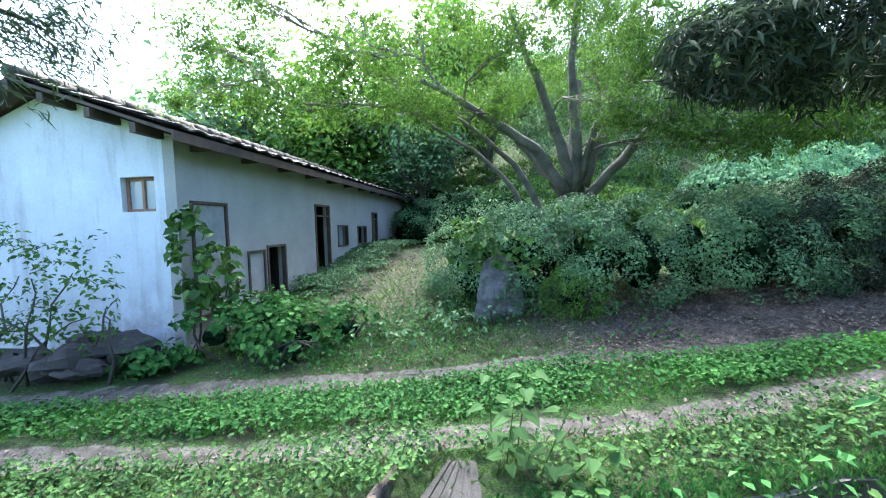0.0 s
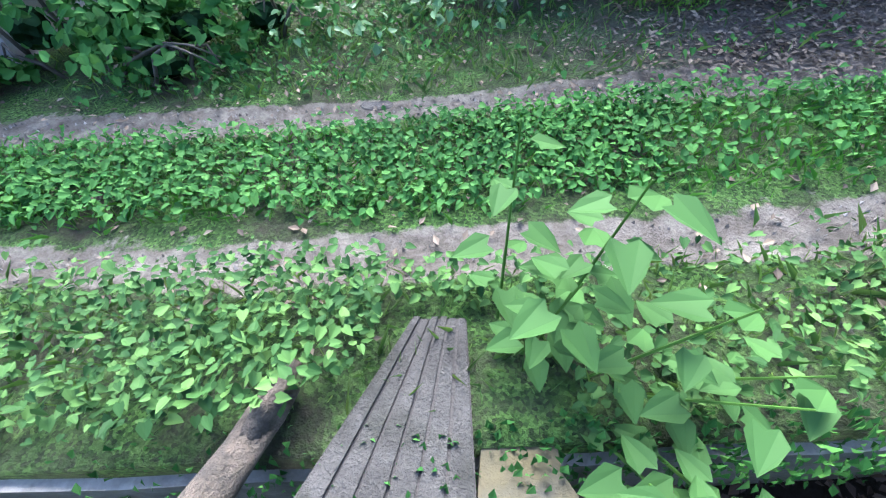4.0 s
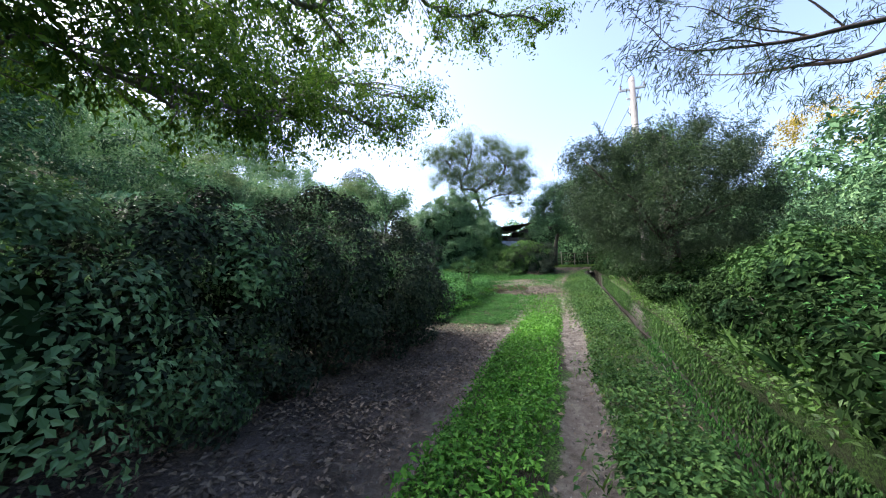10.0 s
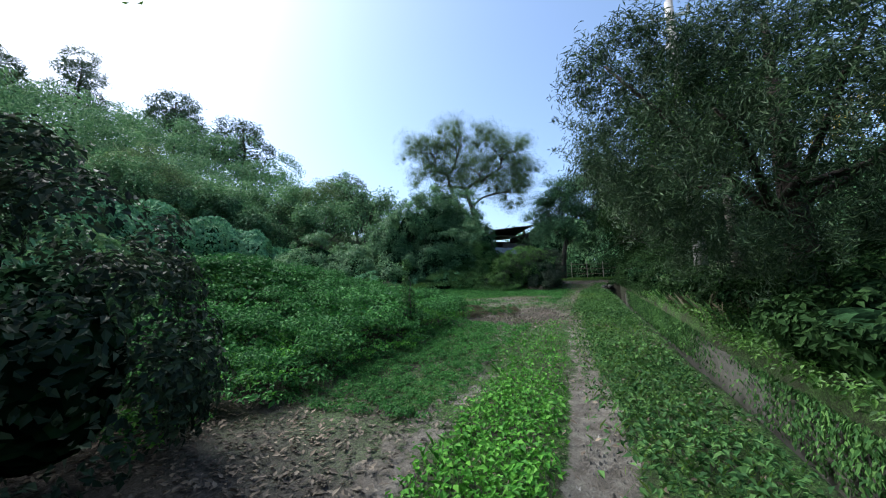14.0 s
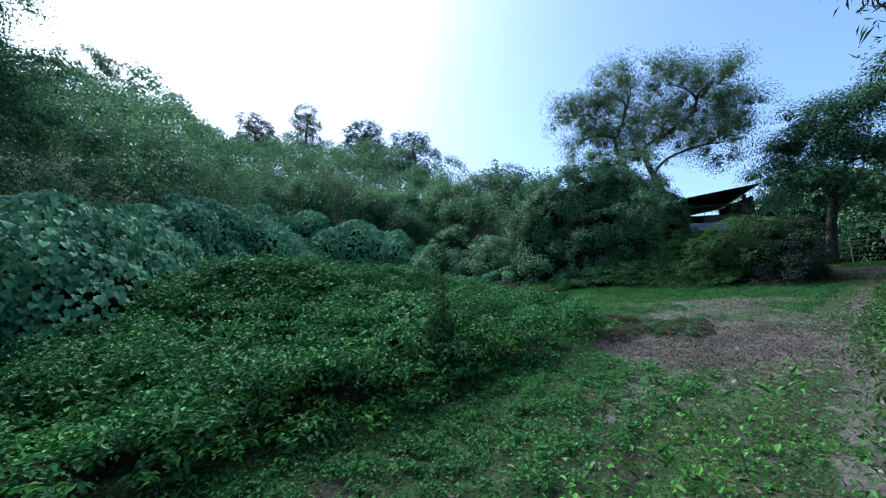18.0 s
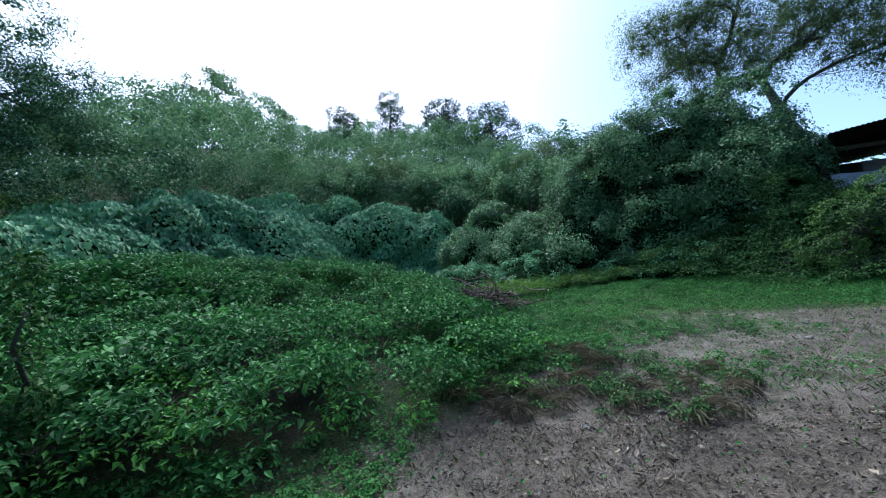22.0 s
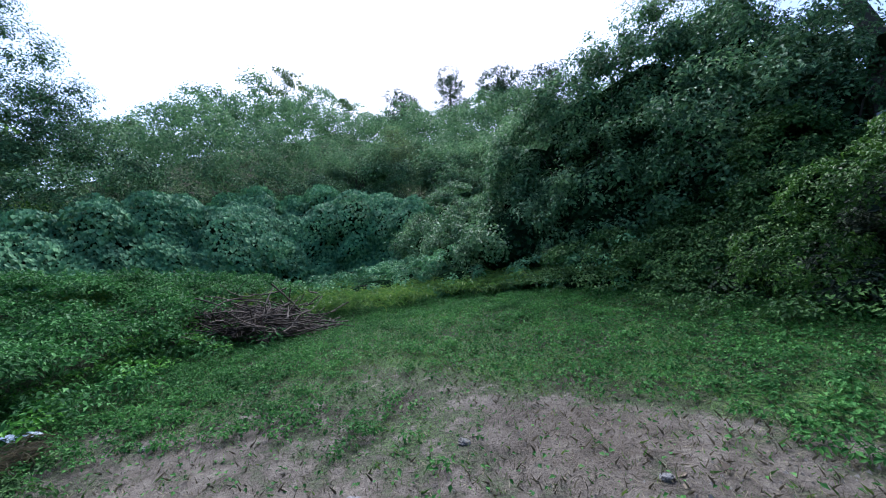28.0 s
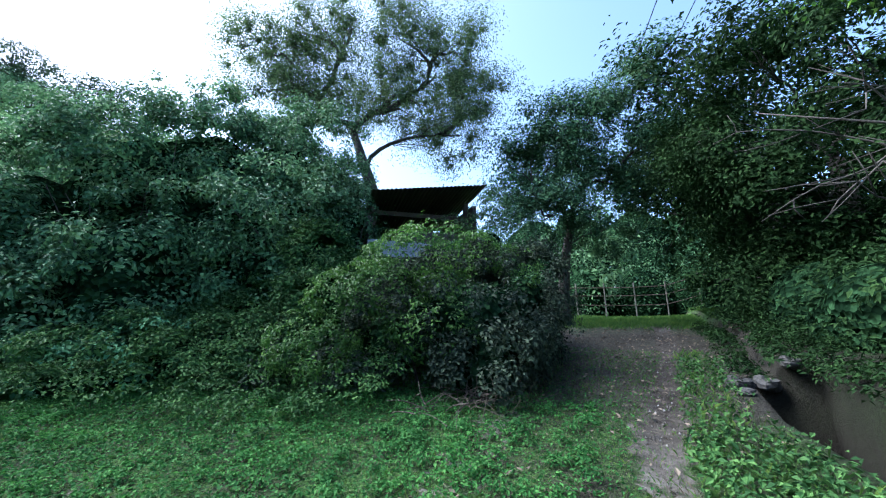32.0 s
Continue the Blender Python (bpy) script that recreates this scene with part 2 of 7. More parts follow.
POLE = rough_material("pole_concrete", (0.16, 0.155, 0.15), (0.25, 0.245, 0.24), 1.5, 0.85, 0.3, 24)
GRIT, grit_t, grit_p = nodes_of("grit")
grit_geo = grit_t.nodes.new("ShaderNodeNewGeometry")
grit_t.links.new(ramp(grit_t, grit_geo.outputs["Random Per Island"], [(0.0, (0.05, 0.046, 0.042)), (0.7, (0.12, 0.113, 0.106)), (1.0, (0.27, 0.26, 0.25))]).outputs["Color"], grit_p.inputs["Base Color"])
grit_p.inputs["Roughness"].default_value = 0.9
# Filler inside bushes and mounds: gap shade put into a near-black leafy colour.
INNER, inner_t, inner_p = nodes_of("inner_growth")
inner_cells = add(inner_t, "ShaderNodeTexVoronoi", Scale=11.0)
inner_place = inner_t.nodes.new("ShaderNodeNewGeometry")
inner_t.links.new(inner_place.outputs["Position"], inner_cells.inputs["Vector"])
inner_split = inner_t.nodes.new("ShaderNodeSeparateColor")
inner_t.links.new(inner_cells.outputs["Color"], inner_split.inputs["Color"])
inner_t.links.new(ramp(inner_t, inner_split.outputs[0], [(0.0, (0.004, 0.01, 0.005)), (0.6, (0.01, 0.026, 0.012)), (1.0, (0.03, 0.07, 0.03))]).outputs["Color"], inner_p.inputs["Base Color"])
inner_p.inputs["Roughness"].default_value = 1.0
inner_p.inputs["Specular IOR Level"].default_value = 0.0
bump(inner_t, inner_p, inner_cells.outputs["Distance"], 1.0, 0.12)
METAL = rough_material("galvanised_metal", (0.3, 0.32, 0.33), (0.45, 0.47, 0.48), 6.0, 0.5, 0.2, 40)
WIRE = rough_material("cable", (0.02, 0.02, 0.02), (0.05, 0.05, 0.05), 8.0, 0.6, 0.1)
BLUE = rough_material("blue_wrapper", (0.2, 0.32, 0.5), (0.45, 0.55, 0.68), 9.0, 0.5, 0.2)


def ground_material():
    m, t, p = nodes_of("ground_soil")
    bare = t.nodes.new("ShaderNodeAttribute")
    bare.attribute_name = "bare"
    litter = t.nodes.new("ShaderNodeAttribute")
    litter.attribute_name = "litter"
    big, mid, fine = noise_of(t, 1.1, 5, 0.65), noise_of(t, 5.0, 5, 0.7), noise_of(t, 45.0, 4, 0.8)
    cells = add(t, "ShaderNodeTexVoronoi", Scale=70.0)
    place = t.nodes.new("ShaderNodeNewGeometry")
    t.links.new(place.outputs["Position"], cells.inputs["Vector"])
    shade = t.nodes.new("ShaderNodeSeparateColor")
    t.links.new(cells.outputs["Color"], shade.inputs["Color"])
    leafy = ramp(t, shade.outputs[0], [(0.0, (0.012, 0.03, 0.008)), (0.5, (0.034, 0.085, 0.018)), (1.0, (0.075, 0.16, 0.035))]).outputs["Color"]
    earth = ramp(t, mid, [(0.3, (0.02, 0.02, 0.013)), (0.7, (0.05, 0.046, 0.034))]).outputs["Color"]
    thin = ramp(t, noise_of(t, 1.6, 5, 0.7), [(0.42, (0, 0, 0)), (0.66, (1, 1, 1))]).outputs["Color"]
    moss = blend(t, thin, leafy, earth)
    mud_shade = t.nodes.new("ShaderNodeAttribute")
    mud_shade.attribute_name = "mud_shade"
    dirt = ramp(t, mid, [(0.3, (0.06, 0.052, 0.044)), (0.5, (0.125, 0.113, 0.1)), (0.72, (0.215, 0.2, 0.18))]).outputs["Color"]
    damp = blend(t, 1.0, dirt, (0.82, 0.77, 0.75), "MULTIPLY")
    dirt = blend(t, litter.outputs["Fac"], dirt, damp)
    dead = ramp(t, fine, [(0.25, (0.045, 0.038, 0.035)), (0.6, (0.125, 0.108, 0.1)), (0.9, (0.22, 0.196, 0.18))]).outputs["Color"]
    grit = ramp(t, fine, [(0.25, (0.72, 0.72, 0.72)), (0.8, (1.22, 1.22, 1.22))]).outputs["Color"]
    wobble = add(t, "ShaderNodeMath")
    wobble.operation = "MULTIPLY_ADD"
    t.links.new(mid, wobble.inputs[0])
    wobble.inputs[1].default_value = 1.3
    t.links.new(bare.outputs["Fac"], wobble.inputs[2])
    edge = ramp(t, wobble.outputs[0], [(0.95, (0, 0, 0)), (1.0, (1, 1, 1))])
    edge.color_ramp.elements[0].position, edge.color_ramp.elements[1].position = 0.86, 1.0
    c = blend(t, litter.outputs["Fac"], moss, dead)
    c = blend(t, edge.outputs["Color"], c, dirt)
    # Near-black tone: muddy drain bed, and painted shade under weeds and trees.
    c = blend(t, mud_shade.outputs["Fac"], c, (0.014, 0.011, 0.009))
    mulch = ramp(t, big, [(0.36, (0.5, 0.49, 0.48)), (0.5, (0.88, 0.87, 0.86)), (0.64, (1.25, 1.24, 1.22))]).outputs["Color"]
    c = blend(t, litter.outputs["Fac"], c, blend(t, 1.0, c, mulch, "MULTIPLY"))
    c = blend(t, 0.85, c, grit, "MULTIPLY")
    t.links.new(c, p.inputs["Base Color"])
    p.inputs["Roughness"].default_value = 0.95
    p.inputs["Specular IOR Level"].default_value = 0.2
    both = add(t, "ShaderNodeMath")
    t.links.new(mid, both.inputs[0])
    t.links.new(fine, both.inputs[1])
    bump(t, p, both.outputs[0], 0.9, 0.06)
    return m


GROUND = ground_material()

# ---- mesh tools ----
rng = np.random.default_rng(7)


def reseed(text, x=0.0, y=0.0):
    """Chance of its own for each thing, so that one does not change with another."""
    global rng
    rng = np.random.default_rng(sum((i + 3) * ord(c) for i, c in enumerate(text)) + int(abs(x) * 1000) + int(abs(y) * 77000))


def unit(v):
    return v / np.maximum(np.linalg.norm(v, axis=-1, keepdims=True), 1e-9)


def lump(p, f, seed=0.0):
    """Smooth noise about -1..1 at points p, of f waves to the metre."""
    x, y, z = (p[..., i] * f * 2.2 + seed * (i + 1.3) for i in range(3))
    return (np.sin(x + 1.7 * np.sin(y * 0.7 + z)) + np.sin(y * 1.1 + 1.5 * np.sin(z * 0.9 - x * 0.6)) + np.sin(z * 1.2 + 1.4 * np.sin(x * 0.8 + y * 0.5))) / 2.2


def mesh_from(name, verts, faces, material, smooth=False):
    """A mesh from arrays of points and of faces that all have as many corners (or a list of such arrays)."""
    me = bpy.data.meshes.new(name)
    groups = faces if isinstance(faces, list) else [faces]
    groups = [np.asarray(f, dtype=np.int32) for f in groups if len(f)]
    verts = np.asarray(verts, dtype=np.float32)
    me.vertices.add(len(verts))
    me.vertices.foreach_set("co", verts.ravel())
    sizes = np.concatenate([np.full(len(f), f.shape[1], dtype=np.int32) for f in groups])
    me.loops.add(int(sizes.sum()))
    me.loops.foreach_set("vertex_index", np.concatenate([f.ravel() for f in groups]))
    me.polygons.add(len(sizes))
    me.polygons.foreach_set("loop_start", np.concatenate([[0], np.cumsum(sizes)[:-1]]).astype(np.int32))
    me.polygons.foreach_set("use_smooth", np.full(len(sizes), smooth, dtype=bool))
    me.materials.append(material)
    me.update(calc_edges=True)
    return me


class Bag:
    """Gathers pieces into the points and faces of one mesh."""

    def __init__(self):
        self.v, self.f, self.n = [], {}, 0

    def put(self, verts, *groups):
        for f in groups:
            f = np.asarray(f, dtype=np.int32)
            if len(f):
                self.f.setdefault(f.shape[1], []).append(f + self.n)
        self.v.append(np.asarray(verts, dtype=np.float32))
        self.n += len(verts)
        return self

    def box(self, x0, y0, z0, x1, y1, z1, m=None):
        v = np.array([(x, y, z) for z in (z0, z1) for y in (y0, y1) for x in (x0, x1)], dtype=float)
        if m is not None:
            v = v @ np.array(m.to_3x3()).T + np.array(m.translation)
        return self.put(v, [(0, 2, 3, 1), (4, 5, 7, 6), (0, 1, 5, 4), (2, 6, 7, 3), (0, 4, 6, 2), (1, 3, 7, 5)])

    def tube(self, pts, radii, sides=7, wobble=0.0):
        pts = np.asarray(pts, dtype=float)
        radii = np.broadcast_to(np.asarray(radii, dtype=float), (len(pts),))
        d = unit(np.gradient(pts, axis=0))
        ref = np.where(np.abs(d[:, 2:3]) > 0.9, np.array([[1.0, 0, 0]]), np.array([[0, 0, 1.0]]))
        a = unit(np.cross(d, ref))
        b = np.cross(d, a)
        ang = np.linspace(0, 2 * np.pi, sides, endpoint=False)
        ring = np.cos(ang)[None, :, None] * a[:, None] + np.sin(ang)[None, :, None] * b[:, None]
        r = radii[:, None, None] * (1 + wobble * np.sin(ang * 3 + 1.3)[None, :, None] + wobble * rng.normal(0, 0.5, (len(pts), sides, 1)))
        v = (pts[:, None] + ring * r).reshape(-1, 3)
        i, j = np.meshgrid(np.arange(len(pts) - 1), np.arange(sides), indexing="ij")
        k = (j + 1) % sides
        q = np.stack([i * sides + j, i * sides + k, (i + 1) * sides + k, (i + 1) * sides + j], -1).reshape(-1, 4)
        self.put(v, q)
        if sides > 4:
            caps = [tuple(range(sides))[::-1], tuple(range((len(pts) - 1) * sides, len(pts) * sides))]
            self.f.setdefault(sides, []).append(np.array(caps, dtype=np.int32) + self.n - len(v))
        return self

    def mesh(self, name, material, smooth=False, origin=(0, 0, 0)):
        faces = [np.concatenate(f) for f in self.f.values()]
        return mesh_from(name, np.concatenate(self.v) - np.asarray(origin, dtype=float), faces, material, smooth)


def thing(name, at, label, category, group="", kind="", turn=0.0):
    ob = new(name)
    ob.empty_display_size = 0.2
    ob.matrix_world = pose(*at, 0, 0, turn)
    return tagged(ob, label, category, group, kind)


def part(name, bag, material, parent, label="", smooth=False, world=True):
    """One mesh under a thing or a part. Points are in the world's metres, or the parent's when world is False."""
    origin = np.zeros(3)
    up = parent
    while world and up is not None:
        origin = origin + np.array(up.location)
        up = up.parent
    ob = new(name, bag.mesh(name, material, smooth, origin) if isinstance(bag, Bag) else bag)
    ob.parent = parent
    return tagged(ob, label) if label else ob


def setting(name, bag, material, label, category, kind="structure", smooth=False):
    return tagged(new(name, bag.mesh(name, material, smooth)), label, category, "", kind)


def leaf_arrays(p, axis, normal, length, width, shape="rhomb", fold=0.18, droop=0.15):
    """Blades at points p along axis, facing normal: a folded rhomb of two triangles, or a broad blade of two quads."""
    axis = unit(axis)
    side = unit(np.cross(axis, normal))
    normal = np.cross(side, axis)
    L, W = np.asarray(length).reshape(-1, 1), np.asarray(width).reshape(-1, 1)
    n = len(p)
    k = np.arange(n)[:, None]
    tip = p + axis * L - normal * L * droop
    if shape == "rhomb":
        mid = p + axis * L * 0.42 + normal * W * fold
        v = np.stack([p, mid + side * W * 0.5, tip, mid - side * W * 0.5], 1).reshape(-1, 3)
        return v, np.concatenate([k * 4 + [[0, 1, 2]], k * 4 + [[0, 2, 3]]])
    if shape == "heart":
        pts = [p + axis * L * 0.12]
        for along, out in ((0.0, 0.3), (0.32, 0.5), (0.7, 0.3)):
            pts.append(p + axis * L * along + side * W * out + normal * W * fold * out * 1.6 - normal * L * droop * along ** 2)
        pts.append(tip)
        for along, out in ((0.7, 0.3), (0.32, 0.5), (0.0, 0.3)):
            pts.append(p + axis * L * along - side * W * out + normal * W * fold * out * 1.6 - normal * L * droop * along ** 2)
        return np.stack(pts, 1).reshape(-1, 3), np.concatenate([k * 8 + [[0, 1, 2, 3, 4]], k * 8 + [[0, 4, 5, 6, 7]]])
    lo = p + axis * L * 0.06 + normal * W * fold * 0.7
    hi = p + axis * L * 0.48 + normal * W * fold
    v = np.stack([p + axis * L * 0.1, lo + side * W * 0.4, hi + side * W * 0.5, tip, hi - side * W * 0.5, lo - side * W * 0.4], 1).reshape(-1, 3)
    return v, np.concatenate([k * 6 + [[0, 1, 2, 3]], k * 6 + [[0, 3, 4, 5]]])


def blades(p, height, width, lean=0.35):
    """Grass: thin blades that bow over."""
    n = len(p)
    a = rng.uniform(0, 2 * np.pi, n)
    out = np.stack([np.cos(a), np.sin(a), np.zeros(n)], 1)
    axis = unit(out * rng.uniform(0.05, lean * 2, (n, 1)) + [0, 0, 1])
    h = height * rng.uniform(0.5, 1.25, n)
    return leaf_arrays(p, axis, -out, h, np.full(n, width), "rhomb", 0.0, rng.uniform(0.0, 0.5, (n, 1)))


def turned(n):
    v = rng.normal(0, 1, (n, 3))
    return unit(v)


def puff(centres, normals, each, spread, length, width, shape="rhomb", face=0.6, down=0.25):
    """Clumps of leaves about the centres: leaves face outwards and up, and hang a little."""
    n = len(centres) * each
    c, nn = np.repeat(centres, each, 0), np.repeat(normals, each, 0)
    off = rng.normal(0, 1, (n, 3)) * spread
    p = c + off
    facing = unit(nn * face + unit(off) * 0.5 + np.array([0, 0, 0.5]) + turned(n) * 0.55)
    axis = unit(np.cross(facing, turned(n)) + nn * 0.25 - np.array([0, 0, down]))
    s = rng.uniform(0.6, 1.3, n)
    return leaf_arrays(p, axis, facing, length * s, width * s, shape)


def tufts_of_leaves(centres, normals, radii, total, length, width, shape="rhomb", down=0.25, up=0.35, face=0.45, loose=0.12):
    """Leaves on the outer and upper side of small rounded tufts, so that growth stands in puffs with dark gaps."""
    share = radii ** 2 / np.sum(radii ** 2)
    k = rng.choice(len(centres), int(total), p=share)
    d = unit(turned(len(k)) + normals[k] * 0.8 + np.array([0, 0, up]))
    p = centres[k] + d * (radii[k] * rng.uniform(0.9 - loose * 1.5, 1.0 + loose, len(k)))[:, None]
    facing = unit(d + np.array([0, 0, 0.35]) + turned(len(k)) * face)
    axis = unit(np.cross(facing, turned(len(k))) + d * 0.15 - np.array([0, 0, down]))
    s = rng.uniform(0.6, 1.3, len(k))
    return leaf_arrays(p, axis, facing, length * s, width * s, shape)


def swell(p, normal, least, rough, wave, seed):
    """Growth in and out of a smooth shape, in broad lumps and in tufts."""
    h = lump(p, wave, seed) * rough + lump(p, wave * 2.4, seed + 2) * rough * 0.5 + lump(p, wave * 5.5, seed + 5) * rough * 0.22
    return p + normal * (h * least)[:, None]


def on_blobs(blobs, count, rough=0.16, wave=0.5, seed=0.0, floor=None, cut=0.93):
    """Points with normals on the outside of a union of lumpy ellipsoids (x, y, z, rx, ry, rz)."""
    B = np.array(blobs, dtype=float)
    area = (B[:, 3] * B[:, 4] + B[:, 3] * B[:, 5] + B[:, 4] * B[:, 5])
    which = rng.choice(len(B), count, p=area / area.sum())
    d = turned(count)
    c, r = B[which, :3], B[which, 3:]
    p = c + d * r
    normal = unit(d / r)
    keep = np.ones(count, dtype=bool)
    for i, b in enumerate(B):
        inside = (((p - b[:3]) / b[3:]) ** 2).sum(1) < cut * cut * 0.8
        keep &= ~(inside & (which != i))
    p = swell(p, normal, r.min(1), rough, wave, seed)
    if floor is not None:
        keep &= p[:, 2] > floor(p[:, 0], p[:, 1]) + 0.02
    return p[keep], normal[keep]


def core(bag, blobs, shrink=0.8, rough=0.16, wave=0.5, seed=0.0, nu=20, nv=11):
    """Near-black lumpy ellipsoids a little inside the leaves, added for the shade in gaps."""
    u, v = np.meshgrid(np.linspace(0, 2 * np.pi, nu, endpoint=False), np.linspace(0.08, np.pi - 0.08, nv), indexing="ij")
    d = np.stack([np.cos(u) * np.sin(v), np.sin(u) * np.sin(v), np.cos(v)], -1).reshape(-1, 3)
    i, j = np.meshgrid(np.arange(nu), np.arange(nv - 1), indexing="ij")
    q = np.stack([i * nv + j, i * nv + j + 1, (i + 1) % nu * nv + j + 1, (i + 1) % nu * nv + j], -1).reshape(-1, 4)
    for b in np.array(blobs, dtype=float):
        p = swell(b[:3] + d * b[3:], unit(d / b[3:]), np.full(len(d), b[3:].min()), rough, wave, seed)
        bag.put(b[:3] + (p - b[:3]) * shrink, q)
    return bag


def bush(name, label, blobs, leaf, clumps, each, spread, length, width, shape="rhomb", inner=0.78, rough=0.2, wave=0.5, seed=0.0, gap=-0.9, category="bush", group="", stems=8, down=0.25, tuft=None, loose=0.12):
    b0 = np.array(blobs, dtype=float)
    reseed(name, *b0[0, :2])
    x, y = b0[:, 0].mean(), b0[:, 1].mean()
    at = (x, y, float(gz(x, y)))
    ob = thing(name, at, label, category, group)
    size = tuft or float(np.clip(np.median(b0[:, 3:].min(1)) * 0.26, 0.1, 0.42))
    area = float((b0[:, 3] * b0[:, 4] + b0[:, 3] * b0[:, 5] + b0[:, 4] * b0[:, 5]).sum()) * 4.2
    want = int(max(14, area / (2.2 * size * size)))
    p, n = on_blobs(blobs, want, rough, wave, seed, gz)
    keep = lump(p, 1.1, seed + 3) > gap
    left = clumps * each * 0.8 * len(p) / want
    p, n = p[keep], n[keep]
    radii = size * rng.uniform(0.55, 1.35, len(p))
    leaves = Bag().put(*tufts_of_leaves(p - n * (radii * rng.uniform(0.2, 0.9, len(p)))[:, None], n, radii, left, length, width, shape, down, loose=loose))
    k = rng.choice(len(p), max(6, len(p) // 22) if shape == "rhomb" else 1)
    arm = unit(n[k] + turned(len(k)) * 0.6 + [0, 0, 0.5])
    for step in range(1, 5):
        leaves.put(*puff(p[k] + arm * step * spread * 0.9, arm, 3, spread * 0.45, length, width, shape, down=down))
    part("foliage", leaves, leaf, ob)
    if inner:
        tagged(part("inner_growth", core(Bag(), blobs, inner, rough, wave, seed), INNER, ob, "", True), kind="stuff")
    if stems:
        tw = Bag()
        for _ in range(stems):
            k = b0[rng.integers(len(b0))]
            fx, fy = k[0] + rng.normal(0, 0.3) * k[3], k[1] + rng.normal(0, 0.3) * k[4]
            d = turned(1)[0]
            top = k[:3] + d * k[3:] * [0.97, 0.97, 0.8]
            base = np.array([fx, fy, float(gz(fx, fy)) - 0.05])
            s = np.linspace(0, 1, 6)[:, None]
            bow = base + (top - base) * s + np.array([0, 0, 1.0]) * np.sin(s * np.pi) * 0.25 + rng.normal(0, 0.03, (6, 3))
            tw.tube(bow, np.linspace(0.022, 0.006, 6), 5)
        tagged(part("stem_growth", tw, BARK, ob, "", True), kind="stuff")
    return ob

# ---- the lie of the land ----
PATH_X = (-200, -30, -20, -5, 0, 3.6, 10, 12.6, 15.8, 18, 20, 22.5, 24.3, 29, 32, 36, 45, 300)
PATH_Z = (-4, -2, -1.3, -0.72, -0.55, -0.32, -0.09, 0.13, 0.38, 0.65, 0.82, 1.05, 1.25, 1.8, 2.2, 2.6, 2.8, 6)
DITCH_X = (-200, -30, -2, 2, 4.5, 8, 12.7, 16.5, 19, 21.7, 25.5, 28, 34, 60, 300)
DITCH_Y = (2.1, 2.1, 2.15, 2.32, 2.58, 2.64, 2.7, 2.9, 3.08, 3.2, 3.45, 3.85, 3.2, 0.0, -20)
RUT_R = ((-200, -4, 0, 2.5, 4, 6.2, 9, 14, 18, 24, 27, 29, 32, 40), (3.2, 3.24, 3.2, 3.35, 3.56, 3.61, 3.75, 4.1, 4.5, 4.98, 5.05, 4.7, 4.2, 3.6))
RUT_L = ((-200, -6, -2.8, 0, 2.6, 5, 8, 10, 12, 14.3, 17, 20, 28, 40), (4.3, 4.35, 4.48, 4.67, 4.72, 4.87, 5.07, 5.25, 5.28, 5.42, 5.8, 6.3, 6.3, 5.6))
TOE = ((-300, -20, -5, 1, 5, 12, 15, 18, 22, 25.5, 29, 34, 40, 60, 300), (26, 24, 23, 14, 10.5, 11, 17, 20, 20.5, 18.5, 16, 14, 16, 24, 60))
WIDE = 0.5                                   # the drain's clear width


def ditch_y(x):
    return np.interp(x, DITCH_X, DITCH_Y)


def smooth(a, b, v):
    s = np.clip((v - a) / (b - a), 0, 1)
    return s * s * (3 - 2 * s)


def mound(x, y):
    """Heaps under the weeds of the overgrown field."""
    p = np.stack([x, y, x * 0], -1)
    a = smooth(11.2, 12.9, x) * (1 - smooth(18.2, 21.2, x - 0.25 * (y - 9))) * smooth(6.8, 8.0, y) * (1 - smooth(-1, 0.5, y - np.interp(x, *TOE)))
    return a * (0.3 + 0.3 * lump(p, 0.3, 2.2)) + 0.85 * np.exp(-(((x - 15.2) / 2.6) ** 2 + ((y - 11.3) / 1.4) ** 2))


def gz(x, y):
    """The ground's height, the drain left out."""
    x, y = np.asarray(x, dtype=float), np.asarray(y, dtype=float)
    z = np.interp(x, PATH_X, PATH_Z)
    z = z + np.interp(x, (0, 5, 10), (0.12, 0.1, 0.05)) * np.clip(y - 5, 0, 8)
    d = y - np.interp(x, *TOE)
    bank = smooth(9, 14, x) * (1 - smooth(23, 27, x))
    z = z + bank * 3.0 * smooth(0.2, 2.4, d) + np.clip(d - 4.5 * bank, 0, 48) * np.interp(x, (-6, 3, 12, 18), (0.32, 0.41, 0.43, 0.43)) + np.clip(d - 48, 0, 60) * 0.12
    z = z + 1.7 * smooth(4.6, 1.8, np.hypot((x - 31.8) * 0.85, y - 10.3))
    back = np.clip(ditch_y(x) - WIDE - y, 0, None)
    z = z + np.where(y < ditch_y(x) - WIDE * 0.5, 0.25 - 0.17 * (1 - smooth(0.8, 2.0, np.abs(x - 0.2))) + 0.2 * np.clip(back, 0, 5) + 0.3 * np.clip(back - 9, 0, 45), 0)
    p = np.stack([x, y, np.zeros_like(x)], -1)
    near = smooth(1.5, 7, np.abs(y - 4.2))
    return z + 0.8 * mound(x, y) + lump(p, 0.12, 2.0) * 0.12 * near + lump(p, 0.6, 5.0) * 0.035


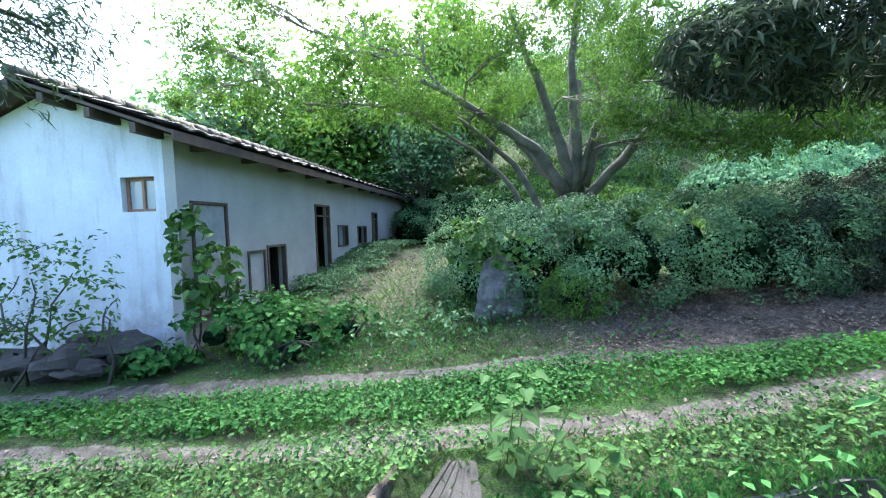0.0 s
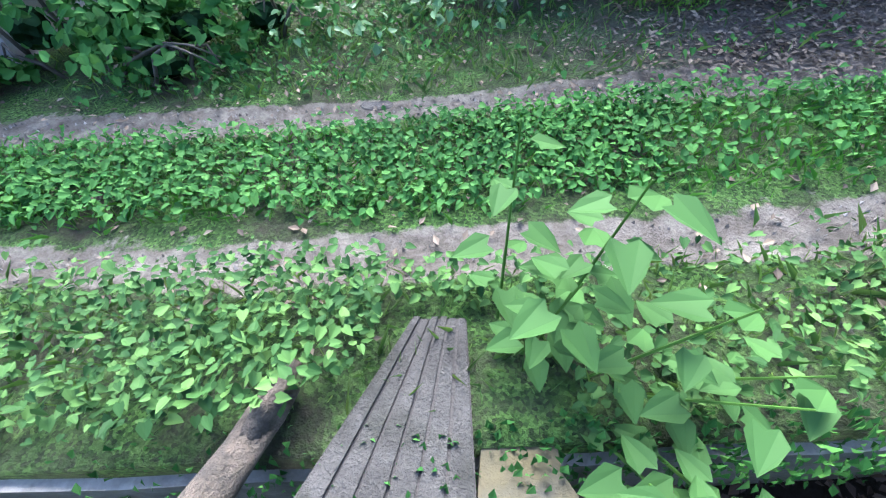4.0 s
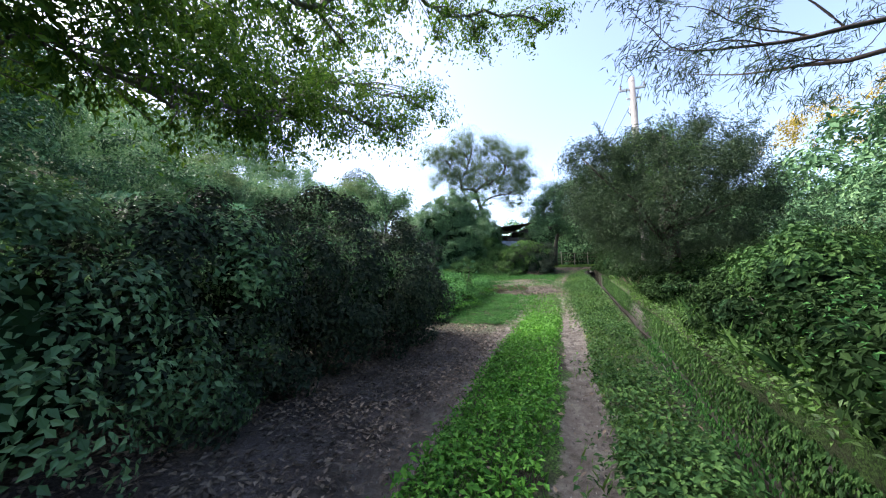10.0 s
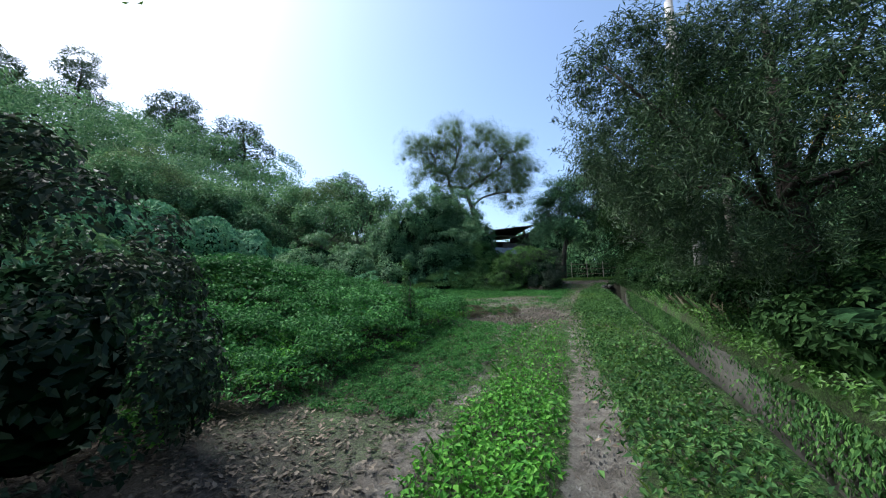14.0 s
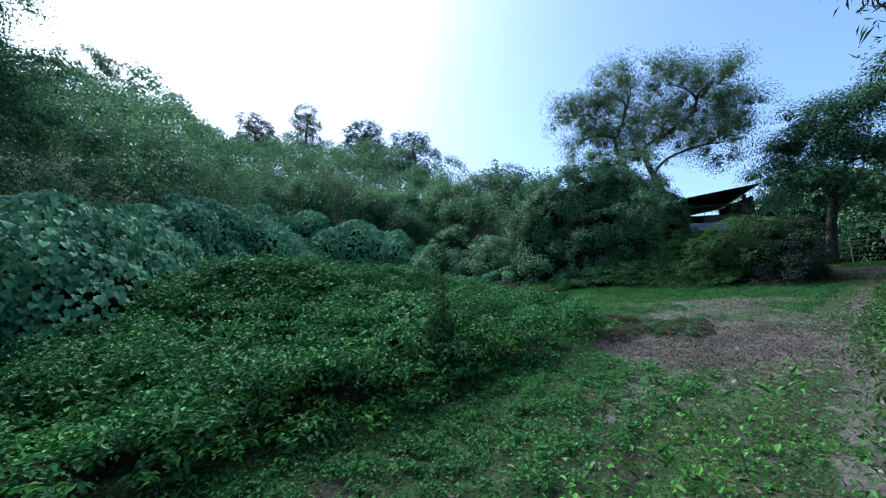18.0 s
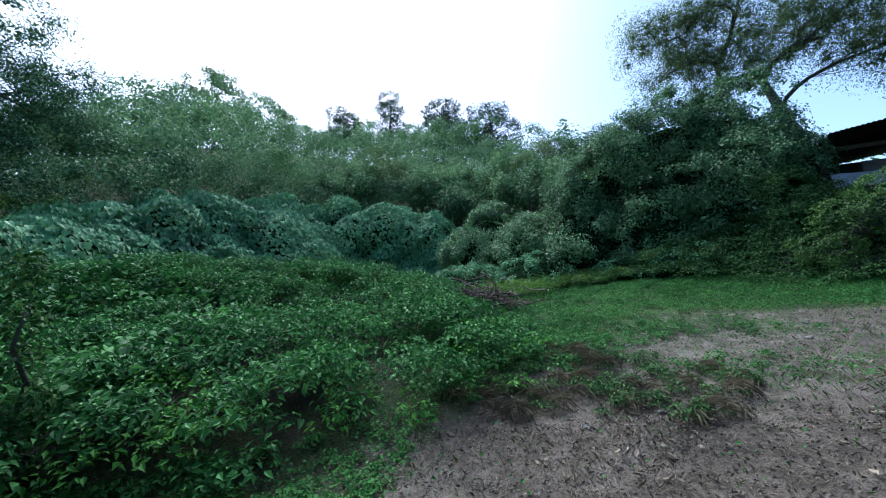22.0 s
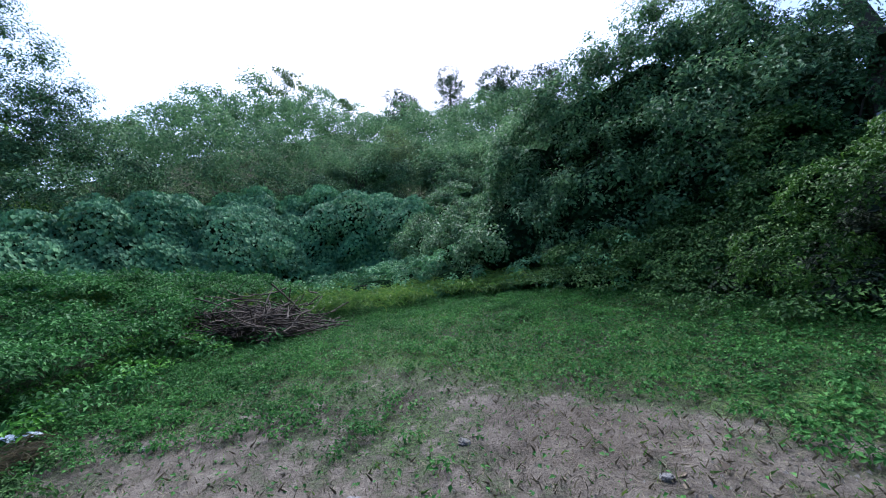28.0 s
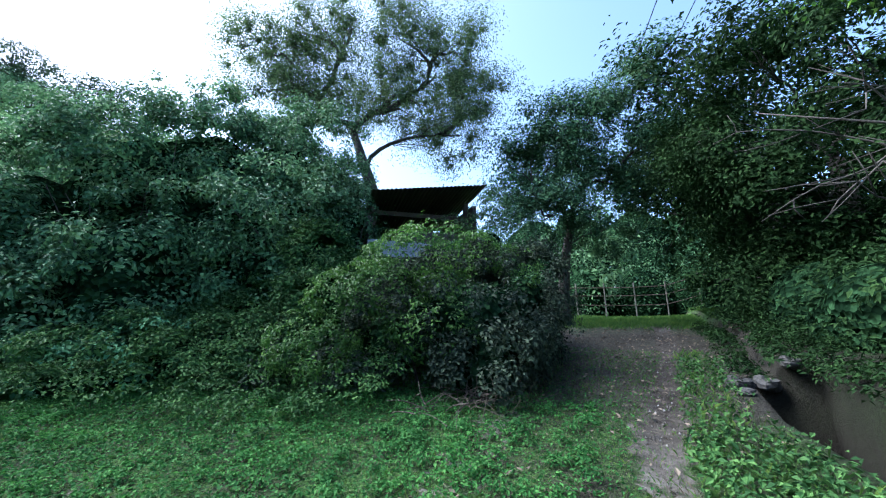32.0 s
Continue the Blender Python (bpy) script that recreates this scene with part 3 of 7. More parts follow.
def ruts(x, y):
    w = 0.14 - 0.03 * smooth(25, 28, x) + 0.05 * lump(np.stack([x, y * 0, x * 0], -1), 0.25, 1)
    a = (1 - smooth(w * 0.6, w * 1.9, np.abs(y - np.interp(x, *RUT_R) + 0.08))) * (1 - 0.55 * smooth(13, 15, x) * (1 - smooth(26.5, 28, x)))
    b = (1 - smooth(w * 0.8, w * 2.4, np.abs(y - np.interp(x, *RUT_L)))) * (1 - smooth(8, 14, x) * 0.75)
    rough = 0.86 + 0.25 * lump(np.stack([x, y, x * 0], -1), 1.1, 8)
    return np.maximum(a, b) * rough


LAWN_EDGE = ((15, 16, 17, 18, 19.5, 20.4, 21.7, 22.9, 23.4, 23.9, 24.8, 25.5, 26.2, 28), (5.6, 5.9, 6.4, 6.9, 7.5, 7.8, 8.4, 8.8, 8.4, 7.8, 7.0, 6.3, 5.6, 5.0))


def clearing(x, y):
    p = np.stack([x, y, x * 0], -1)
    d = np.hypot((x - 21.5) / 4.3, (y - 6.7 - 0.1 * (x - 21.5)) / 1.8) + 0.2 * np.clip(20.0 - x, 0, 4) * np.clip(y - 5.9, 0, 2) + 0.16 * lump(p, 0.3, 9)
    return (1 - smooth(-0.15, 0.4, y - np.interp(x, *LAWN_EDGE) + 0.15 * lump(p, 0.8, 4))) * (1 - smooth(0.6, 1.5, d)) * (0.72 + 0.38 * lump(p, 0.5, 3) + 0.2 * lump(p, 1.4, 6))


def bare_soil(x, y):
    return np.maximum(ruts(x, y), clearing(x, y) * 0.6)


def litter_share(x, y):
    rut = np.interp(x, *RUT_L)
    a = smooth(-0.3, 0.3, y - rut) * (1 - smooth(2.2, 3.2, y - rut)) * smooth(0.5, 3.0, x) * (1 - smooth(11, 14, x))
    b = 0.75 - 0.75 * smooth(0.7, 1.2, np.hypot((x - 30.8) / 3.2, (y - 4.6) / 2.2))
    c = 1 - smooth(0.7, 1.15, np.hypot((x + 1.2 - 0.1 * (y - 10)) / 2.3, (y - 10.6) / 4.6))
    return np.maximum(np.maximum(np.maximum(a, b), c * 0.4), clearing(x, y))


def spaced(lo, hi, step, far, n=18):
    core_line = np.arange(lo, hi + step / 2, step)
    out = np.geomspace(1, far, n)
    return np.concatenate([lo - out[::-1], core_line, hi + out])


def build_ground():
    xs = spaced(-9, 37, 0.2, 1500)
    low = -0.0 - np.concatenate([np.arange(WIDE + 0.14, 8, 0.3), 8 + np.geomspace(0.5, 1500, 20)])[::-1]
    high = np.concatenate([np.arange(0.12, 10, 0.14), 10 + np.geomspace(0.3, 60, 50), 72 + np.geomspace(3, 1500, 14)])
    trench = np.array([-WIDE - 0.12, -WIDE - 0.11, -0.01 - WIDE * 0.66, -WIDE * 0.4, 0.01, 0.02])
    off = np.concatenate([low, trench, high])
    X, O = np.meshgrid(xs, off, indexing="ij")
    Y = O + np.interp(X, DITCH_X, DITCH_Y)
    Z = gz(X, Y)
    bed = np.interp(X, PATH_X, PATH_Z) - 0.62
    in_bed = (O > -WIDE - 0.115) & (O < 0.015) & (X < 29.0)
    Z = np.where(in_bed, bed + lump(np.stack([X, Y, X * 0], -1), 0.9, 3) * 0.04, Z)
    Z = Z - ruts(X, Y) * 0.035
    v = np.stack([X, Y, Z], -1).reshape(-1, 3)
    n = len(off)
    i, j = np.meshgrid(np.arange(len(xs) - 1), np.arange(n - 1), indexing="ij")
    q = np.stack([i * n + j, (i + 1) * n + j, (i + 1) * n + j + 1, i * n + j + 1], -1).reshape(-1, 4)
    me = mesh_from("ground", v, q, GROUND, True)
    # The third mask paints shade under weeds and trees, and darkens the drain bed.
    for name, fn in (("bare", bare_soil), ("litter", litter_share), ("mud_shade", lambda x, y: np.maximum(0.75 * smooth(25.5, 27, x) * (1 - smooth(33, 35, x)) * smooth(0.15, -0.1, y - ditch_y(x)) * smooth(-2, 0, y), np.maximum(0.5 * (1 - smooth(0.6, 1.2, np.hypot((x - 30.4) / 3.6, (y - 4.6) / 2.4))), 0.8 * smooth(10.9, 12.6, x) * (1 - smooth(17.6, 20.4, x - 0.25 * (y - 9))) * smooth(6.6, 7.6, y) * (y < np.interp(x, *TOE) + 4))))):
        me.attributes.new(name, "FLOAT", "POINT").data.foreach_set("value", (np.where(in_bed.ravel(), 1.0 if name == "mud_shade" else 0.0, fn(v[:, 0].astype(float), v[:, 1].astype(float)))).astype(np.float32))
    return tagged(new("ground", me), "green overgrown earth with two bare wheel ruts and a dirt clearing", "ground", "", "structure")


build_ground()


def drain_wall(name, offset, thick, top, label, first=-12, last=31, material=DRAIN_SHADED):
    """A low concrete wall along the drain, in one sweep."""
    xs = np.linspace(first, last, 130)
    y = ditch_y(xs) + offset
    zt = np.interp(xs, PATH_X, PATH_Z) + top + 0.015 * np.sin(xs * 3.1) + 0.02 * np.sin(xs * 7.7)
    zb = np.interp(xs, PATH_X, PATH_Z) - 0.9
    ring = np.stack([np.stack([xs, y, zb], -1), np.stack([xs, y, zt], -1), np.stack([xs, y + thick, zt], -1), np.stack([xs, y + thick, zb], -1)], 1)
    i, j = np.meshgrid(np.arange(len(xs) - 1), np.arange(4), indexing="ij")
    q = np.stack([i * 4 + j, (i + 1) * 4 + j, (i + 1) * 4 + (j + 1) % 4, i * 4 + (j + 1) % 4], -1).reshape(-1, 4)
    return setting(name, Bag().put(ring.reshape(-1, 3), q, [(0, 1, 2, 3), (519, 518, 517, 516)]), material, label, "drain wall")


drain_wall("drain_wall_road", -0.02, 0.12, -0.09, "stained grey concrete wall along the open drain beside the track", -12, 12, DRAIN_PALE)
drain_wall("drain_wall_upper", -0.02, 0.12, -0.09, "concrete wall along the upper drain beside the track, coloured dark for shade", 12, 29.0)
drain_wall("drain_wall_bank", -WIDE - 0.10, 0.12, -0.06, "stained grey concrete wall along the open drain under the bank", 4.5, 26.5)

# ---- the white farm house ----
HU, HW = np.array([0.151, 0.989]), np.array([-0.989, 0.151])
HC = np.array([-4.12, 5.75])
LONG, DEEP, BASE, EAVE, RIDGE = 13.9, 4.6, -0.75, 2.82, 3.62


def house_m(s, w, z, turn=0.0):
    """The pose at s along the front wall, w behind it; its x runs along the wall and its y runs inwards."""
    x, y = HC + HU * s + HW * w
    return Matrix(((HU[0], HW[0], 0, x), (HU[1], HW[1], 0, y), (0, 0, 1, z), (0, 0, 0, 1))) @ pose(0, 0, 0, 0, 0, turn)


def hp(pts):
    """House places (s, w, z) in the world."""
    p = np.asarray(pts, dtype=float)
    return np.concatenate([HC + p[:, :1] * HU + p[:, 1:2] * HW, p[:, 2:]], 1)


def pierced(s0, s1, z0, z1, thick, holes):
    """A wall in its own (s, depth, z), with openings through it."""
    us = sorted({s0, s1, *(h[0] for h in holes), *(h[1] for h in holes)})
    zs = sorted({z0, z1, *(h[2] for h in holes), *(h[3] for h in holes)})
    bag = Bag()

    def solid(i, j):
        if not (0 <= i < len(us) - 1 and 0 <= j < len(zs) - 1):
            return False
        a, b = (us[i] + us[i + 1]) / 2, (zs[j] + zs[j + 1]) / 2
        return not any(h[0] < a < h[1] and h[2] < b < h[3] for h in holes)

    for i in range(len(us) - 1):
        for j in range(len(zs) - 1):
            if solid(i, j):
                a, b, c, d, t = us[i], us[i + 1], zs[j], zs[j + 1], thick
                bag.put([(a, 0, c), (b, 0, c), (b, 0, d), (a, 0, d), (a, t, c), (b, t, c), (b, t, d), (a, t, d)],
                        [(0, 1, 2, 3), (5, 4, 7, 6)] + [q for q, o in (((0, 3, 7, 4), (i - 1, j)), ((1, 5, 6, 2), (i + 1, j)), ((0, 4, 5, 1), (i, j - 1)), ((3, 2, 6, 7), (i, j + 1))) if not solid(*o)])
    return bag


def placed(bag, fn):
    out = Bag()
    out.f, out.n = bag.f, bag.n
    out.v = [fn(np.concatenate(bag.v))]
    return out


house = thing("farm_house", (*HC, -0.1), "abandoned long white plastered farm house with a low dark tiled roof", "house")
FRONT = [  # s0, s1, z0, z1
    (0.23, 1.05, -0.12, 1.84), (1.54, 2.1, 0.0, 0.92), (2.16, 2.87, -0.1, 1.0), (4.32, 5.2, -0.22, 2.0), (5.72, 6.5, 0.74, 1.43),
    (7.33, 8.2, 0.73, 1.39), (8.84, 9.5, -0.24, 1.92), (11.06, 11.6, -0.16, 0.86), (12.87, 13.5, -0.18, 1.65)]
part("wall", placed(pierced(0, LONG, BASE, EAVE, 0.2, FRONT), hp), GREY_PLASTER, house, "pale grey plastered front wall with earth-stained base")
gable_hole = [(0.38, 1.0, 1.67, 2.22)]


def gable(s_at, holes, outward):
    bag = pierced(0.2, DEEP, BASE, EAVE, 0.2, holes)
    tri = [(0.0, 0, EAVE), (DEEP, 0, EAVE), (DEEP / 2, 0, RIDGE), (0.0, 0.2, EAVE), (DEEP, 0.2, EAVE), (DEEP / 2, 0.2, RIDGE)]
    bag.put(tri, [(0, 1, 2), (5, 4, 3)], [(0, 2, 5, 3), (1, 4, 5, 2)])
    return placed(bag, lambda p: hp(np.stack([s_at + outward * p[:, 1], p[:, 0], p[:, 2]], 1)))


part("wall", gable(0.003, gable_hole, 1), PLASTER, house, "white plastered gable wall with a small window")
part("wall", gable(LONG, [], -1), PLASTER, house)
# Added back wall, floor and partitions; their dark colour stands in for indoor shade.
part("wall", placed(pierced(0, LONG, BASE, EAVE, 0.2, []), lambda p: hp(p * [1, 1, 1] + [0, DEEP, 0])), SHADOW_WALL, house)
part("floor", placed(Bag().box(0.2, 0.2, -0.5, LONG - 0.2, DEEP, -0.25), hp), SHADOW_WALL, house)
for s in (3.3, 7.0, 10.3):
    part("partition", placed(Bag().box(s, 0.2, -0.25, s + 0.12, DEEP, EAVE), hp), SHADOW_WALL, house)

over, slope = 0.42, (RIDGE - EAVE) / (DEEP / 2)
for sign in (1, -1):
    w_e, w_r = (-over, DEEP / 2) if sign == 1 else (DEEP + over, DEEP / 2)
    z_e, z_r = EAVE - over * slope + 0.05, RIDGE + 0.05
    deck = [(s, w, z + dz) for dz in (0, 0.05) for s in (-0.45, LONG + 0.5) for w, z in ((w_e, z_e), (w_r, z_r))]
    part("roof_deck", placed(Bag().put(deck, [(0, 1, 3, 2), (4, 6, 7, 5), (0, 2, 6, 4), (1, 5, 7, 3), (0, 4, 5, 1), (2, 3, 7, 6)]), hp), DARK_WOOD, house)
fascia = Bag().box(-0.45, -over - 0.03, EAVE - over * slope - 0.05, LONG + 0.5, -over, EAVE - over * slope + 0.1)
part("fascia", placed(fascia, hp), DARK_WOOD, house, "dark timber eaves board")
for k in range(12):
    s = 0.3 + k * 1.2
    z = EAVE - over * slope
    part("rafter_end", placed(Bag().box(s, -over, z - 0.04, s + 0.08, -0.01, z + 0.05), hp), DARK_WOOD, house)
for w in (0.15, 0.9, 1.7, 2.3):
    z = EAVE + min(w, DEEP - w) * slope
    part("purlin_end", placed(Bag().box(-0.45, w, z - 0.1, 0.0, w + 0.1, z + 0.04), hp), DARK_WOOD, house)

# roof tiles, in courses that overlap
tile = Bag()
tw_, tl_ = 0.4, 0.52
prof = np.linspace(0, 1, 7)
arch = 0.02 * np.sin(prof * np.pi * 2)
for zz in (0.0, 0.025):
    tile.put(np.array([(u * tw_, l, a + zz + (0.03 if l == 0 else 0)) for l in (0, tl_) for u, a in zip(prof, arch)]), [(i, i + 1, i + 8, i + 7) for i in range(6)])
tile.f[4].append(np.array([(i, i + 14, i + 15, i + 1) for i in range(6)], dtype=np.int32))
tile_mesh = tile.mesh("roof_tile", ROOF)
ang = math.atan(slope)
courses, across = 6, 37
for sign in (1, -1):
    if sign == -1:
        across = 37
    for c in range(courses):
        for k in range(across):
            run = c * 0.46
            s = -0.48 + k * 0.4
            w = -over - 0.04 + run * math.cos(ang) if sign == 1 else DEEP + over + 0.04 - run * math.cos(ang)
            z = EAVE - over * slope + 0.12 + run * math.sin(ang) + rng.uniform(0, 0.02)
            if sign == -1 and (c > 2 or k > 12):
                continue
            ob = new("roof_tile", tile_mesh)
            base = house_m(s if sign == 1 else s + 0.4, w, z, 0 if sign == 1 else 180) @ pose(0, 0, 0, math.degrees(ang), rng.uniform(-2, 2), rng.uniform(-2.5, 2.5))
            ob.parent = house
            ob.matrix_parent_inverse = Matrix.Translation(-house.location)
            ob.matrix_basis = base
ridge = Bag()
for k in range(36):
    a, b = -0.45 + k * 0.41, -0.45 + (k + 1.1) * 0.41
    lift = rng.uniform(0, 0.03)
    ridge.tube(hp([(a, DEEP / 2, RIDGE + 0.17 + lift), (b, DEEP / 2, RIDGE + 0.19 + lift)]), [0.11, 0.12], 8)
part("ridge_tiles", ridge, ROOF, house, "dark round ridge tiles", True)


def opening(name, s0, s1, z0, z1, label, kind, bars=(), leaf=None, leaf_label="", wood=DARK_WOOD, deep=0.05, bar=0.05, sill=False, swing=0):
    ob = thing(name, tuple(hp([((s0 + s1) / 2, 0.1, z0)])[0]), label, kind, "", "structure")
    for a, b, c, d in ((s0, s0 + bar, z0, z1), (s1 - bar, s1, z0, z1), (s0 + bar, s1 - bar, z1 - bar, z1), (s0 + bar, s1 - bar, z0, z0 + bar)):
        part("frame_piece", placed(Bag().box(a, -0.025, c, b, deep + 0.03, d), hp), wood, ob)
    for h in bars:
        part("crossbar", placed(Bag().box(s0 + bar, -0.015, h, s1 - bar, deep, h + bar), hp), wood, ob)
    if leaf:
        a, b, top, mat = leaf
        pane = Bag()
        if swing:
            r = radians(swing)
            wide = b - a
            q = [(a + f * wide * math.cos(r), 0.06 + f * wide * math.sin(r) + t, z) for z in (z0 + 0.06, top) for t in (0, 0.04) for f in (0, 1)]
            pane.put(q, [(0, 2, 3, 1), (4, 5, 7, 6), (0, 1, 5, 4), (2, 6, 7, 3), (0, 4, 6, 2), (1, 3, 7, 5)])
        else:
            pane.box(a, 0.01, z0 + bar, b, 0.045, top)
        part("leaf", placed(pane, hp), mat, ob, leaf_label)
    return ob


opening("door_1", *FRONT[0], "closed grey sheet door, partly hidden by a climbing vine", "door", (), (0.29, 0.99, 1.78, DOOR_GREY), "grey weathered door sheet")
opening("hatch_1", *FRONT[1], "low wall hatch closed with a white board", "hatch", (), (1.59, 2.05, 0.87, GREY_PLASTER), "pale board")
opening("hatch_2", *FRONT[2], "low open wall hatch in a dark timber frame", "hatch")
opening("door_2", *FRONT[3], "open doorway with a dark timber frame and a transom", "door", (1.66,), (4.4, 5.12, 1.6, DARK_WOOD), "door leaf pushed inwards", swing=62)
opening("window_1", *FRONT[4], "small broken window in a dark frame", "window", (), (5.78, 6.1, 1.38, TARP), "pale torn pane")
opening("window_2", *FRONT[5], "small empty window in a dark frame", "window")
opening("door_3", *FRONT[6], "narrow open doorway with a dark timber frame and a transom", "door", (1.62,), (8.9, 9.44, 1.56, DARK_WOOD), "dark door leaf", swing=70)
opening("hatch_3", *FRONT[7], "low narrow hatch in a dark frame", "hatch")
opening("door_4", *FRONT[8], "closed grey door near the end of the wall", "door", (), (12.93, 13.44, 1.6, DOOR_GREY), "grey door leaf")
gw = thing("window_3", tuple(hp([(0.05, 0.69, 1.67)])[0]), "small wooden sliding window with two panes set deep in the gable", "window", "", "structure")
GLASS, gt, gp = nodes_of("dusty_glass")
gp.inputs["Base Color"].default_value = (0.3, 0.34, 0.38, 1)
gp.inputs["Roughness"].default_value = 0.12
for w0, w1, z0, z1 in ((0.38, 0.43, 1.67, 2.22), (0.95, 1.0, 1.67, 2.22), (0.43, 0.95, 1.67, 1.72), (0.43, 0.95, 2.17, 2.22), (0.66, 0.71, 1.72, 2.17)):
    part("frame_piece", placed(Bag().box(0.09, w0, z0, 0.16, w1, z1), hp), RED_WOOD, gw)
for w0, w1 in ((0.43, 0.66), (0.71, 0.95)):
    part("pane", placed(Bag().box(0.12, w0, 1.72, 0.13, w1, 2.17), hp), GLASS, gw)

# ---- trees ----
def grow(twigs, tips, p, d, length, r, depth, spread=0.5, lift=0.12, kids=(3, 4), gnarl=0.14, dead=None):
    """One branch and what grows from it. dead: the height below which thin twigs have died off."""
    n = 6
    pts, rad = [np.array(p, dtype=float)], [r]
    d = unit(np.array(d, dtype=float))
    for i in range(n):
        d = unit(d + rng.normal(0, gnarl, 3) + np.array([0, 0, lift]))
        pts.append(pts[-1] + d * length / n)
        rad.append(r * (1 - 0.55 * (i + 1) / n))
    if dead and r < 0.075 and pts[-1][2] < dead[0](pts[-1][0], pts[-1][1]):
        return
    twigs.tube(pts, rad, 8 if r > 0.08 else (6 if r > 0.025 else 4), 0.06 if r > 0.08 else 0.0)
    if depth == 0:
        if len(dead or ()) and pts[-1][2] < dead[0](pts[-1][0], pts[-1][1]):
            return
        tips.extend((q, d) for q in pts[2:])
        return
    for k in range(rng.integers(kids[0], kids[1] + 1)):
        i = rng.integers(2, n + 1)
        nd = unit(d + turned(1)[0] * spread * 1.5)
        grow(twigs, tips, pts[i], nd, length * rng.uniform(0.5, 0.75), rad[i] * 0.65, depth - 1, spread, lift, kids, gnarl, dead)
    grow(twigs, tips, pts[-1], d, length * 0.6, rad[-1] * 0.9, depth - 1, spread, lift, kids, gnarl, dead)


def tree(name, label, base, stems, leaf, each, spread, size, wide, depth=2, kids=(3, 4), wander=0.55, lift=0.06, trunk=None, bark=BARK, shape="rhomb", group="", category="tree", down=0.3, gnarl=0.14, clear=None):
    """stems: (start height, direction, length, radius). trunk: (height, radius)."""
    x, y = base
    reseed(name, x, y)
    z = float(gz(x, y))
    ob = thing(name, (x, y, z), label, category, group)
    if trunk:
        h, r = trunk
        zs = np.array([-0.25, 0.0, 0.25, 0.5, 0.75, 1.0]) * h
        zs[0] = -0.3
        rr = r * np.array([1.7, 1.35, 1.1, 1.0, 0.95, 0.9])
        mid = np.stack([x + rng.normal(0, 0.01 * h, 6) * [0, 0, 1, 1, 1, 0], y + rng.normal(0, 0.01 * h, 6) * [0, 0, 1, 1, 1, 0], z + zs], 1)
        part("trunk", Bag().tube(mid, rr, 12, 0.07), bark, ob, "", True)
    tips = []
    for h, d, length, r in stems:
        limb = Bag()
        start = np.array([x, y, z + h])
        grow(limb, tips, start, d, length, r, depth, wander, lift, kids, gnarl, (clear,) if clear else None)
        part("limb", limb, bark, ob, "", True)
    if clear:
        tips = [(q, d) for q, d in tips if q[2] > clear(q[0], q[1])]
    c = np.array([q for q, _ in tips])
    n = unit(np.array([q for _, q in tips]) + [0, 0, 0.4])
    v, f = puff(c, n, each, spread, size, wide, shape, down=down)
    part("crown", Bag().put(v, f), leaf, ob)
    return ob, len(tips) * each


def fan(n, out, up, lengths, r, h=(0.5, 1.0), turn=0.0):
    """Stems that splay round a trunk."""
    res = []
    reseed("fan", n + lengths[0], out[0] + h[1])
    for k in range(n):
        a = turn + 2 * np.pi * k / n + rng.normal(0, 0.2)
        o = rng.uniform(*out)
        res.append((rng.uniform(*h), (math.cos(a) * o, math.sin(a) * o, up), rng.uniform(*lengths), r * rng.uniform(0.75, 1.1)))
    return res

